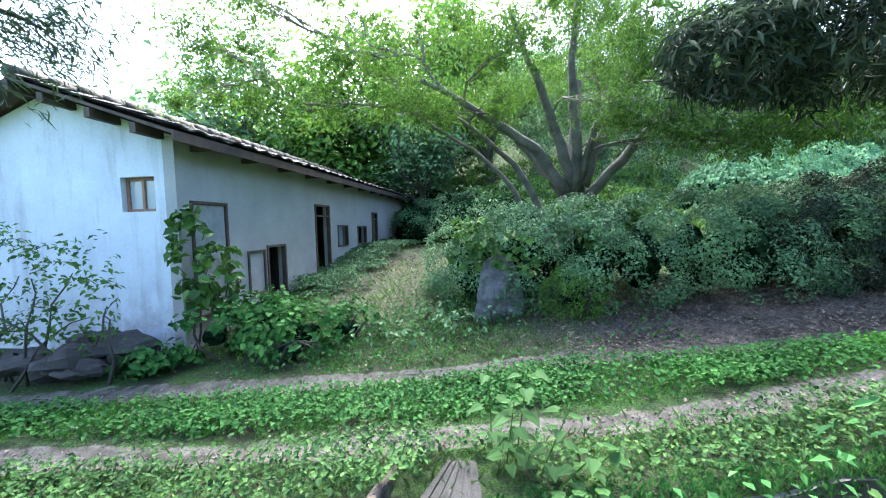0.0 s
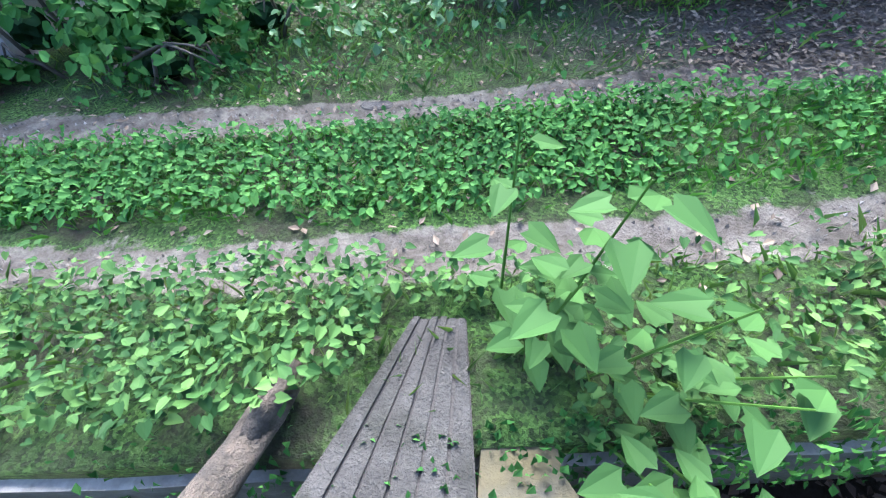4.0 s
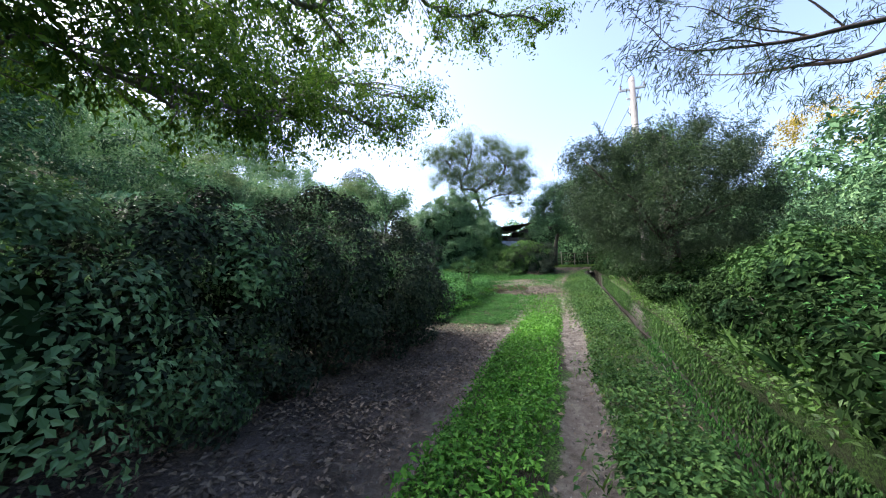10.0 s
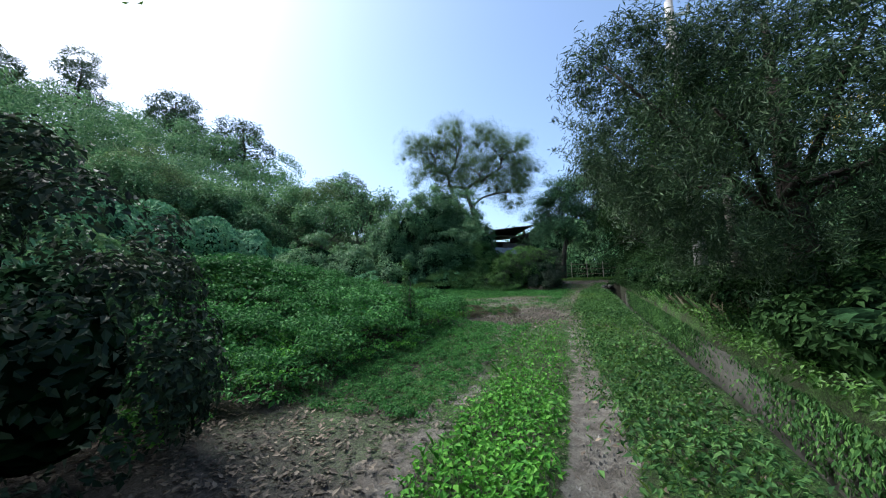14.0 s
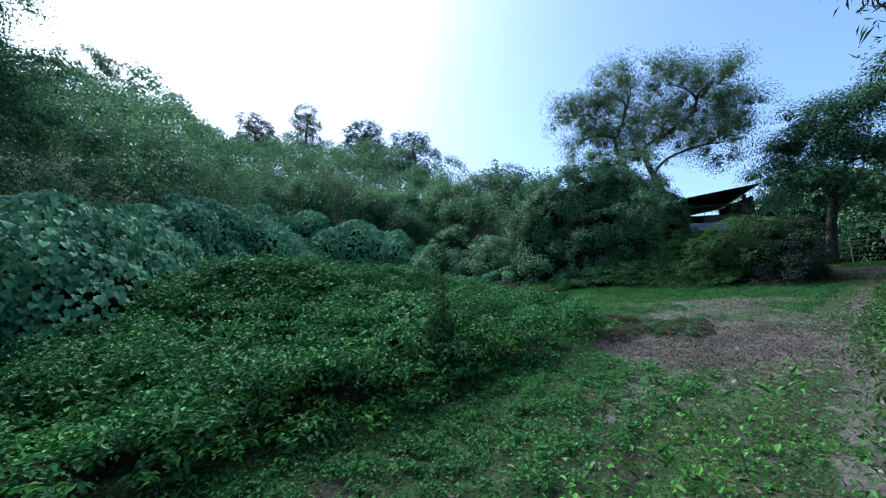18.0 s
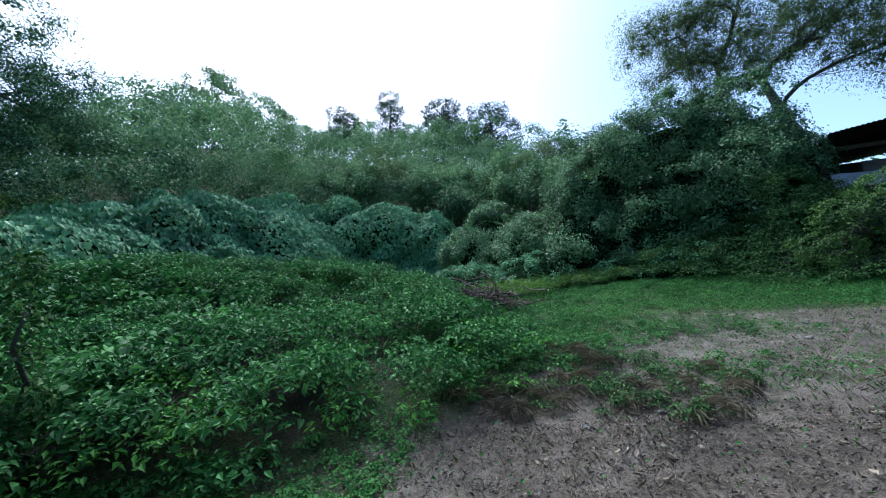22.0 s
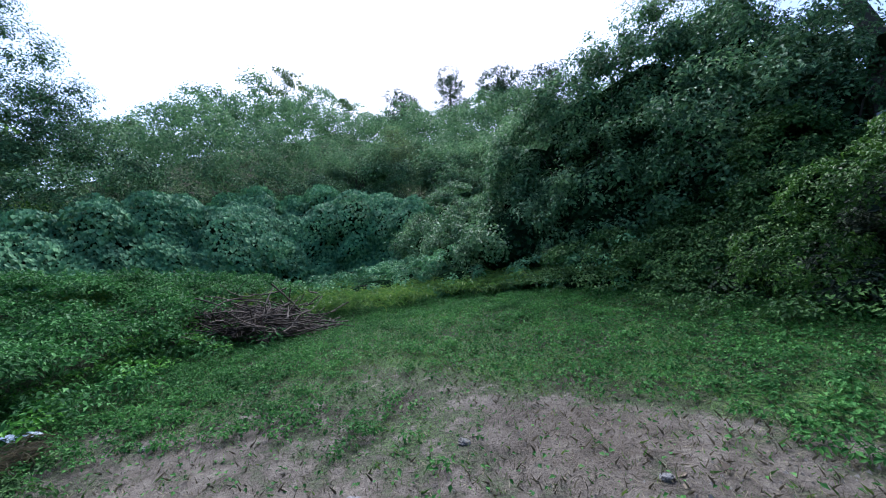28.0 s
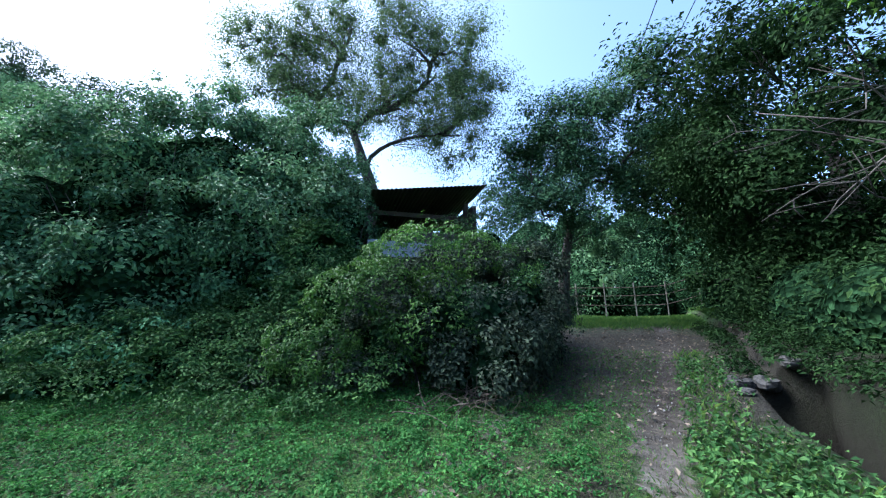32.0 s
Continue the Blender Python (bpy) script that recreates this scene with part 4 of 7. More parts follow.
def cloud_tree(name, label, stem, forks, puffs, leaf, per, length, wide, bark=BARK, clumps=13, category="tree", group="", shape="rhomb", tuft=0.55, r0=0.03, twigs=6, rise=0.3, loose=0.5, down=0.25, boughs=()):
    """A tree whose leaves stand in clouds at the ends of its limbs, each limb growing out of the nearest wood below it.
    stem: (x, y, z, radius) up the trunk; forks: which of its points bear limbs; puffs: (x, y, z, rx, ry, rz); boughs: heavy limbs, as stem."""
    stem = np.array(stem, dtype=float)
    reseed(name, stem[0, 0], stem[0, 1])
    ob = thing(name, tuple(stem[0, :3]), label, category, group)
    part("trunk", Bag().tube(stem[:, :3], stem[:, 3], 12, 0.07), bark, ob, "", True)
    puffs = np.array(puffs, dtype=float)
    roots = stem[list(forks), :3]
    order = np.argsort([np.linalg.norm(roots - q[:3], axis=1).min() for q in puffs])
    nodes = [(p, np.array([0.0, 0.0, 1.0]), 0.0, -1) for p in roots]       # place, heading, way from the trunk, limb
    for q in boughs:
        q = np.array(q, dtype=float)
        at = np.linspace(0, 1, len(q))
        fine_ = np.linspace(0, 1, 11)
        path = np.stack([np.interp(fine_, at, q[:, k]) for k in range(4)], 1)
        path[1:-1, :3] = (path[:-2, :3] + path[1:-1, :3] * 2 + path[2:, :3]) / 4 + rng.normal(0, 0.025, (9, 3))
        part("bough", Bag().tube(path[:, :3], path[:, 3], 10, 0.08), bark, ob, "", True)
        nodes.extend((path[k, :3], unit(path[k + 1, :3] - path[k - 1, :3]), 0.5, -1) for k in (4, 6, 8, 9))
    limbs = []
    for i in order:
        c = puffs[i, :3]
        cost = [np.linalg.norm(c - p) + 0.35 * way + (2.0 if p[2] > c[2] + 0.2 else 0.0) + rng.uniform(0, 0.3) for p, _, way, _ in nodes]
        p, head, way, owner = nodes[int(np.argmin(cost))]
        reach = np.linalg.norm(c - p)
        bend = p + head * reach * 0.4 + np.array([0, 0, rise * reach * 0.3]) + rng.normal(0, 0.06 * reach, 3)
        s_ = np.linspace(0, 1, 9)[:, None]
        line = p * (1 - s_) ** 2 + bend * 2 * s_ * (1 - s_) + c * s_ ** 2
        line[1:-1] += rng.normal(0, 0.015 * reach, (7, 3))
        for k in (3, 4, 5, 6, 7):
            nodes.append((line[k], unit(line[k + 1] - line[k - 1]), way + reach * k / 8, len(limbs)))
        limbs.append([line, owner, 1, i])
    for limb_ in reversed(limbs):
        if limb_[1] >= 0:
            limbs[limb_[1]][2] += limb_[2]
    centres, normals, radii = [], [], []
    for line, owner, load, i in limbs:
        c, r = puffs[i, :3], puffs[i, 3:]
        thick = r0 * math.sqrt(load + 1.0)
        limb = Bag().tube(line, np.linspace(thick, max(0.014, thick * 0.3), 9), 7, 0.05)
        d = turned(clumps)
        k = c + d * r * rng.uniform(0.3, 1.0, (clumps, 1))
        for e in k[:twigs]:
            w = line[rng.integers(4, 9)]
            f_ = np.linspace(0, 1, 5)[:, None]
            limb.tube(w + (e - w) * f_ + np.array([0, 0, 0.12]) * np.sin(f_ * np.pi) + rng.normal(0, 0.02, (5, 3)), np.linspace(0.014, 0.004, 5), 4)
        part("limb", limb, bark, ob, "", True)
        centres.append(k)
        normals.append(unit(d * r + [0, 0, 0.35]))
        radii.append(float(np.cbrt(r.prod())) * tuft * rng.uniform(0.6, 1.3, clumps))
    c, n, r = np.concatenate(centres), np.concatenate(normals), np.concatenate(radii)
    part("crown", Bag().put(*tufts_of_leaves(c, n, r, per * len(puffs), length, wide, shape, down, loose=loose)), leaf, ob)
    return ob


# ---- the large trees ----
ZELK_STEM = [(3.4, 9.6, -0.3, 0.62), (3.42, 9.58, 0.6, 0.46), (3.4, 9.6, 1.5, 0.4), (3.38, 9.57, 1.9, 0.36), (3.42, 9.62, 2.5, 0.22), (3.5, 9.7, 3.6, 0.16), (3.6, 9.8, 5.0, 0.1)]
ZELK_BOUGHS = [[(3.2, 9.4, 2.05, 0.156), (2.5, 9.1, 2.95, 0.133), (1.3, 8.6, 3.7, 0.094), (-0.4, 8.2, 4.5, 0.047)], [(3.3, 9.35, 2.25, 0.156), (2.9, 9.1, 3.35, 0.125), (2.3, 8.7, 4.5, 0.086), (1.6, 8.3, 5.9, 0.047)],
               [(3.35, 9.3, 2.15, 0.14), (3.3, 9.05, 3.45, 0.125), (3.1, 8.9, 4.8, 0.094), (3.2, 8.8, 6.6, 0.047)], [(3.55, 9.35, 2.25, 0.156), (3.9, 9.1, 3.45, 0.133), (4.5, 8.9, 4.6, 0.094), (4.9, 8.7, 6, 0.047)],
               [(3.65, 9.4, 1.95, 0.14), (4.5, 9, 2.95, 0.117), (5.3, 8.5, 3.9, 0.078), (6.5, 7.9, 4.9, 0.039)], [(3.2, 9.7, 2.05, 0.117), (2.4, 10.1, 3.25, 0.094), (1.4, 10.5, 4.4, 0.047)], [(3.6, 9.8, 2.15, 0.117), (4.3, 10.4, 3.65, 0.094), (4.8, 10.8, 5.2, 0.047)],
               [(2.7, 9.5, -0.1, 0.125), (2.5, 9.3, 1.85, 0.094), (1.6, 9, 3.05, 0.062), (0.4, 8.6, 3.8, 0.031)], [(2.6, 9.7, -0.1, 0.094), (2.1, 9.5, 1.95, 0.07), (1, 9.6, 3.15, 0.047), (-0.6, 9.4, 4.1, 0.023)], [(3.5, 9.3, 2.35, 0.109), (3.6, 8.8, 3.65, 0.094), (4.2, 8, 4.4, 0.062), (4.8, 7.5, 5, 0.039)]]
ZELK_LEFT = [(-4.0, 7.0, 4.7), (-4.3, 7.3, 3.95), (-2.7, 7.8, 3.75), (-1.5, 7.7, 4.7), (-3.3, 7.0, 5.5), (0.8, 8.2, 3.75), (-0.5, 8.4, 5.6), (1.2, 8.8, 6.1), (-2.2, 9.0, 6.3), (0.1, 10.4, 4.4), (-1.4, 10.0, 5.3), (1.3, 7.4, 4.7), (-0.7, 9.2, 4.1), (1.9, 10.6, 4.9), (2.2, 8.0, 5.6)]
ZELK_TOP = [(3.4, 9.4, 6.9), (5.0, 9.2, 6.3), (4.6, 7.6, 5.4), (4.2, 11.0, 5.6), (5.9, 8.6, 4.9), (6.6, 9.6, 5.6), (8.0, 9.0, 5.7), (3.0, 7.6, 6.6)]
ZELK_TRACK = [(5.3, 7.3, 3.6), (6.3, 6.9, 3.7), (7.4, 6.4, 4.2), (8.6, 6.5, 4.5), (9.5, 7.2, 4.0), (10.4, 6.9, 4.0), (10.9, 6.3, 4.5), (7.6, 8.2, 4.4), (9.4, 8.3, 4.7), (10.2, 7.6, 5.0), (4.3, 7.1, 4.2), (8.4, 7.4, 3.7), (6.9, 7.7, 3.5), (4.4, 6.9, 3.2), (5.0, 6.6, 2.9), (5.7, 6.9, 2.7), (6.8, 7.0, 2.8), (5.2, 6.9, 3.9), (6.3, 6.6, 3.4), (7.9, 7.0, 3.1), (3.6, 7.0, 3.4), (9.2, 5.7, 5.3), (10.4, 5.0, 5.7), (11.3, 4.1, 5.9), (7.9, 5.4, 5.4)]
cloud_tree("zelkova_tree", "large old spreading tree with grey limbs and layers of small leaves", ZELK_STEM, (3, 4, 5, 6),
           [(x, y, z, 1.1, 1.0, 0.36) for x, y, z in ZELK_LEFT] + [(x, y, z, 1.25, 1.2, 0.5) for x, y, z in ZELK_TOP] + [(x, y, z, 0.95 if x < 10.8 else 0.55, 0.8 if x < 10.8 else 0.5, 0.3) for x, y, z in ZELK_TRACK],
           LEAF["zelkova"], 3100, 0.074, 0.032, GREY_BARK, 18, tuft=0.62, r0=0.02, twigs=10, rise=0.4, loose=0.6, down=0.5, boughs=ZELK_BOUGHS)
WILLOW_STEM = [(33.0, 11.0, 3.0, 0.4), (32.8, 11.1, 4.6, 0.3), (32.6, 11.1, 5.8, 0.24), (32.3, 11.3, 7.0, 0.16), (32.1, 11.7, 8.4, 0.11)]
WILLOW = [(30.9, 14.4, 11.2), (31.4, 13.3, 12.0), (32.0, 11.9, 12.3), (32.6, 10.4, 11.7), (33.5, 8.6, 11.2), (33.9, 8.1, 9.6), (32.9, 9.3, 10.2), (31.8, 12.5, 10.2), (30.9, 14.1, 9.8), (32.6, 10.4, 9.2), (33.6, 8.8, 8.4), (31.6, 12.7, 8.7), (31.2, 13.5, 10.8), (34.5, 10.4, 10.4), (34.0, 12.4, 11.0)]
cloud_tree("willow_tree", "tall spreading tree with puffs of thin grey-green leaves behind the shed", WILLOW_STEM, (2, 3, 4),
           [(x, y, z, 1.3, 1.3, 0.95) for x, y, z in WILLOW], LEAF["willow"], 8200, 0.085, 0.03, BARK, 18, tuft=0.5, r0=0.05, twigs=12, rise=0.4, loose=0.6, down=0.3)
cloud_tree("dark_broadleaf_tree", "dark broad-leaved tree arching over the end of the track", [(35.3, 6.3, 2.3, 0.24), (35.3, 6.25, 3.4, 0.18), (35.1, 6.1, 4.4, 0.15), (34.8, 5.8, 5.6, 0.1)], (1, 2, 3),
           [(x, y, z, 1.1, 1.0, 0.8) for x, y, z in ((33.6, 6.7, 6.9), (33.8, 6.0, 7.9), (34.0, 4.9, 8.2), (34.2, 3.6, 9.0), (34.4, 5.4, 6.3), (33.8, 6.5, 5.4), (34.4, 4.2, 7.1), (35.6, 6.2, 8.0), (35.6, 4.0, 6.4), (35.2, 7.6, 6.6), (34.6, 2.8, 7.6), (35.0, 5.0, 5.2))],
           LEAF["thicket"], 5200, 0.09, 0.05, BARK, 14)
cloud_tree("dark_broadleaf_tree", "dark broad-leaved tree beside the drain, arching over the track", [(31.8, 0.9, 1.6, 0.24), (31.8, 1.0, 2.8, 0.2), (31.7, 1.2, 3.8, 0.16), (31.5, 1.4, 5.2, 0.11)], (1, 2, 3),
           [(x, y, z, 1.05, 1.0, 0.75) for x, y, z in ((31.2, 2.4, 7.2), (30.8, 1.4, 7.0), (30.6, 0.9, 5.5), (31.4, 2.6, 5.5), (31.1, 2.0, 4.3), (31.8, 2.0, 3.2), (30.9, 1.2, 3.3), (32.6, 3.0, 6.3), (33.0, 2.2, 4.9), (32.9, 1.5, 3.5), (29.7, 0.5, 6.5), (29.4, 0.3, 4.7), (32.2, 0.6, 6.6), (33.8, 2.4, 6.4), (34.2, 1.6, 4.6), (30.2, 1.4, 3.6), (29.4, 1.2, 3.2), (30.4, 0.6, 2.6), (28.7, 0.4, 3.6), (28.6, 0.6, 2.6), (32.6, 2.4, 3.2))],
           LEAF["dark"], 4200, 0.09, 0.05, BARK, 14)
cloud_tree("hillside_tree", "broad leafy tree at the edge of the overgrown field", [(8.2, 19.0, 2.6, 0.36), (8.2, 19.0, 4.4, 0.28), (8.0, 18.9, 5.6, 0.24), (8.0, 18.8, 7.4, 0.16), (7.8, 18.6, 9.4, 0.1)], (2, 3, 4),
           [(x, y, z, 1.35, 1.3, 0.8) for x, y, z in ((6.4, 17.2, 11.8), (8.0, 18.5, 11.9), (8.9, 19.2, 10.5), (9.6, 19.8, 9.0), (9.9, 20.3, 7.3), (8.1, 18.4, 8.6), (6.8, 17.4, 7.3), (8.6, 18.9, 6.6), (7.2, 17.8, 5.9), (6.4, 18.6, 9.4), (8.8, 20.6, 8.2), (7.2, 16.6, 9.8), (9.0, 17.6, 7.6))],
           LEAF["thicket"], 4200, 0.1, 0.05, BARK, 14)
cloud_tree("roadside_tree", "light green leafy tree behind the dark conifer", [(20.6, 0.9, 0.9, 0.16), (20.6, 0.95, 3.0, 0.12), (20.6, 1.0, 4.8, 0.08)], (1, 2),
           [(20.6, 1.2, 6.2, 1.0, 0.9, 0.7), (20.4, 2.0, 5.4, 0.9, 0.8, 0.7), (20.9, 0.3, 5.8, 0.9, 0.9, 0.7), (21.0, 1.0, 4.8, 1.0, 1.0, 0.8)], LEAF["bright"], 3000, 0.11, 0.06, BARK, 12)
tree("roadside_pine", "slender pine with a bare lower trunk and drooping needle tufts", (9.8, 0.3),
     fan(13, (0.9, 1.2), 0.15, (1.3, 1.9), 0.03, (2.6, 6.2)), LEAF["needle"], 26, 0.11, 0.14, 0.01, 2, (2, 3), 0.55, 0.0, (6.6, 0.062), PINE_BARK)
pine, _ = tree("roadside_pine", "pine whose dark needle boughs hang over the crossing", (4.6, -0.9),
     fan(6, (0.9, 1.2), 0.2, (1.0, 1.5), 0.03, (3.4, 5.2), 1.2), LEAF["needle"], 20, 0.12, 0.14, 0.012, 2, (2, 3), 0.5, 0.0, (5.6, 0.14), PINE_BARK)
zb = float(gz(4.6, -0.9))
part("limb", Bag().tube([(4.6, -0.9, zb + 2.9), (4.0, 0.6, zb + 3.1), (3.2, 1.9, zb + 2.9), (2.3, 2.7, zb + 2.6)], [0.06, 0.05, 0.035, 0.015], 7), PINE_BARK, pine, "", True)
pb, pn = on_blobs([(2.7, 2.6, 2.62, 0.55, 0.5, 0.3), (2.1, 2.7, 2.55, 0.4, 0.4, 0.28), (3.3, 2.3, 2.75, 0.55, 0.5, 0.35), (3.0, 2.9, 2.95, 0.5, 0.5, 0.3)], 1100, 0.3, 0.9, 3.0)
part("bough", Bag().put(*puff(pb, pn, 14, 0.05, 0.12, 0.022, down=0.45)), LEAF["dark_hedge"], pine, "dark hanging needle bough")
tree("dark_broadleaf_tree", "dark broad-leaved tree beside the drain", (36.5, 0.6), fan(8, (0.6, 1.1), 0.8, (2.8, 3.6), 0.12, (1.2, 2.2)), LEAF["dark"], 30, 0.36, 0.17, 0.085, 2, (3, 4), 0.6, 0.0, (1.6, 0.22))

over_tree, _ = tree("leaning_tree", "thin tree with yellow-green leaves leaning over the track", (28.4, 0.9), [(2.2, (-0.35, 0.6, 0.8), 1.7, 0.05), (2.4, (0.3, 0.4, 1), 1.6, 0.05), (2.3, (-0.6, 0.1, 0.9), 1.5, 0.04)],
     LEAF["bright"], 12, 0.24, 0.1, 0.06, 2, (2, 3), 0.6, 0.0, (2.5, 0.07))
part("bare_branch", Bag().tube([(28.4, 0.9, float(gz(28.4, 0.9)) + 2.3), (28.5, 1.6, 4.0), (28.7, 2.1, 4.5), (28.75, 2.7, 4.75), (29.1, 3.2, 5.15)], [0.03, 0.022, 0.016, 0.011, 0.005], 6), BARK, over_tree, "thin bare branch", True)
part("bare_branch", Bag().tube([(28.7, 2.1, 4.5), (28.5, 2.5, 5.0), (28.7, 2.8, 5.4)], [0.013, 0.009, 0.004], 5), BARK, over_tree)

reseed("bare branches")
for end, thick in (((29.0, 3.3, 4.3), 0.022), ((28.6, 2.9, 4.9), 0.018), ((29.4, 3.6, 3.9), 0.02), ((28.9, 3.0, 3.6), 0.016), ((28.2, 2.2, 5.3), 0.014), ((29.8, 3.5, 5.0), 0.02), ((28.4, 2.4, 4.1), 0.014), ((29.2, 2.6, 5.7), 0.016)):
    a, b = np.array([29.6, 0.9, 3.4 + rng.uniform(-0.4, 1.2)]), np.array(end)
    s_ = np.linspace(0, 1, 9)[:, None]
    line = a + (b - a) * s_ + np.array([0, 0, 0.3]) * np.sin(s_ * np.pi) + np.cumsum(rng.normal(0, 0.08, (9, 3)), 0)
    twig_ = Bag().tube(line, np.linspace(thick, 0.005, 9), 6)
    for k in (3, 4, 5, 6, 7):
        e = line[k] + (b - a) * rng.uniform(0.05, 0.25) + turned(1)[0] * 0.4
        twig_.tube([line[k], (line[k] + e) / 2 + turned(1)[0] * 0.04, e], [thick * 0.5, thick * 0.35, 0.003], 5)
    part("bare_branch", twig_, BARK, over_tree, "", True)

twig_tree, _ = tree("roadside_pine", "young pine whose thin twigs reach over the eaves", (-4.2, -0.4), fan(5, (0.8, 1.1), 0.3, (0.9, 1.3), 0.025, (2.2, 3.6), 0.6), LEAF["needle"], 12, 0.1, 0.11, 0.008, 2, (2, 3), 0.5, 0.0, (3.8, 0.07), PINE_BARK)
part("limb", Bag().tube([(-4.2, -0.4, float(gz(-4.2, -0.4)) + 2.6), (-3.9, 0.6, 2.75), (-2.37, 2.15, 2.58), (-2.28, 2.24, 2.53)], [0.03, 0.025, 0.014, 0.005], 6), PINE_BARK, twig_tree, "", True)
tp = np.repeat(np.array([(-2.37, 2.15, 2.58), (-2.28, 2.24, 2.53), (-2.41, 2.26, 2.37), (-2.19, 2.33, 2.7)]), 30, 0) + rng.normal(0, 0.14, (120, 3))
part("bough", Bag().put(*puff(tp, unit(tp * 0 + [0.4, 0.3, 0.2]), 14, 0.05, 0.09, 0.007, down=0.1)), LEAF["needle"], twig_tree, "thin dark needle twigs")

# the cedar: a dense body of fine sprays about a dark stem
CEDAR = [(16.2, 1.4, 2.7, 2.0, 1.9, 1.1), (16.1, 3.0, 3.5, 1.3, 1.1, 0.9), (15.6, 3.4, 4.5, 0.8, 0.7, 0.5), (16.3, 1.6, 4.0, 1.8, 1.7, 1.0), (16.4, 0.0, 3.1, 1.2, 1.1, 1.0), (16.2, 2.3, 4.7, 1.0, 1.0, 0.5),
         (16.3, 0.6, 4.5, 1.1, 1.1, 0.5), (17.6, 1.6, 3.3, 1.4, 1.5, 1.2), (14.9, 1.3, 3.0, 1.1, 1.3, 0.9), (17.1, 3.2, 3.6, 1.1, 0.8, 0.8)]
cedar = bush("dark_cedar", "large dense dark conifer with fine foliage above the drain", CEDAR, LEAF["needle"], 17000, 10, 0.12, 0.1, 0.015, "rhomb", 0, 0.35, 0.6, 11.0, -0.75, "conifer", "", 0, -0.25, 0.26, 0.6)
reseed("cedar")
ip, inn = on_blobs([(x, y, z, a * 0.75, b * 0.75, c * 0.75) for x, y, z, a, b, c in CEDAR], 2600, 0.3, 0.5, 11.0)
cp, cn = on_blobs(CEDAR, 260, 0.3, 0.5, 11.0)
spikes = Bag()
lean_ = unit(cn + np.array([0, 0, 0.55]) + turned(len(cp)) * 0.3)
for step in range(1, 7):
    spikes.put(*puff(cp + lean_ * step * 0.12, lean_, 16, 0.07 * (1.25 - step * 0.15), 0.09, 0.016, down=-0.4))
part("sprays", spikes, LEAF["needle"], cedar, "upswept feathery dark sprays")
part("inner_foliage", Bag().put(*puff(ip, inn, 9, 0.18, 0.12, 0.022, down=-0.1)), LEAF["needle"], cedar)
part("trunk", Bag().tube([(16.2, 1.45, float(gz(16.2, 1.45)) - 0.3), (16.2, 1.45, 1.5), (16.15, 1.5, 3.0), (16.2, 1.45, 5.2)], [0.24, 0.17, 0.13, 0.04], 10, 0.08), PINE_BARK, cedar, "", True)
for end in ((14.6, 2.6, 3.2), (15.4, 3.6, 4.6), (15.1, 0.2, 3.2), (17.4, 2.9, 3.7), (16.6, -0.6, 3.4), (14.9, 1.2, 3.9), (17.5, 0.8, 4.2)):
    a, b = np.array([16.18, 1.48, 1.9 + rng.uniform(0, 0.8)]), np.array(end)
    s_ = np.linspace(0, 1, 6)[:, None]
    part("limb", Bag().tube(a + (b - a) * s_ + rng.normal(0, 0.05, (6, 3)), np.linspace(0.07, 0.018, 6), 6), PINE_BARK, cedar, "", True)

# trees at the edge of the woods: a few kinds, built once and set out
seeds = []
for k, (leafy, height, size) in enumerate((("bright", 3.2, 0.2), ("wood", 3.4, 0.2), ("wood", 2.6, 0.18), ("willow", 3.0, 0.18))):
    ob, _ = tree("woodland_tree", "leafy tree at the edge of the woods on the hillside", (-60 - 8 * k, 70), fan(9, (0.35, 0.9), 1.0, (height * 0.6, height * 0.9), 0.1, (0.6, height * 0.7)),
                 LEAF[leafy], 9, 0.4, size * 1.5, size * 0.75, 2, (2, 3), 0.6, 0.05, (height * 0.8, 0.16), group="woods edge")
    seeds.append(ob)
spots = [(-9, 23, 0, 1.7), (-5.5, 25, 2, 1.8), (-2.6, 24, 0, 1.8), (0.2, 22, 0, 1.6), (2.6, 20, 1, 1.2), (-13, 21, 1, 1.6), (-1.0, 18.5, 1, 0.9), (-7, 21, 0, 1.4)]
for _ in range(400):
    x, y = rng.uniform(17, 40), rng.uniform(18, 36)
    d = y - float(np.interp(x, *TOE))
    if 4.5 < d < 11 and len(spots) < 21 and all(math.hypot(x - q[0], y - q[1]) > 2.6 for q in spots):
        spots.append((x, y, int(rng.choice([1, 1, 2])), rng.uniform(0.55, 0.8)))
for x, y, k, s in spots:
    copy_thing(seeds[k], pose(x, y, float(gz(x, y)) - 0.1, 0, 0, rng.uniform(0, 360)) @ Matrix.Scale(s, 4))
for ob in seeds:
    for o in (*ob.children_recursive, ob):
        bpy.data.objects.remove(o)


def far_woods(name, label, leaf, spots_, size, each, seed, clumps=15, tall=(0.7, 1.25)):
    """Crowns of the farther woods, joined, too many to count."""
    reseed(name, seed)
    blobs = []
    for x, y, r, *lift in spots_:
        z = float(gz(x, y)) + (lift[0] if lift else 0)
        h = rng.uniform(*tall) * r
        blobs.append((x, y, z + h, r, r * rng.uniform(0.8, 1.1), r * rng.uniform(0.85, 1.25)))
    B = np.array(blobs)
    d = unit(turned(len(B) * clumps) + [0, -0.1, 0.3])
    b = np.repeat(B, clumps, 0)
    p = b[:, :3] + d * b[:, 3:] * rng.uniform(0.6, 0.9, (len(d), 1))
    radii = b[:, 3] * rng.uniform(0.22, 0.46, len(d))
    ob = tagged(new(name, Bag().put(*tufts_of_leaves(p, d, radii, len(B) * each, size, size * 0.55, loose=0.3)).mesh(name, leaf)), label, "woods", "", "stuff")
    return ob


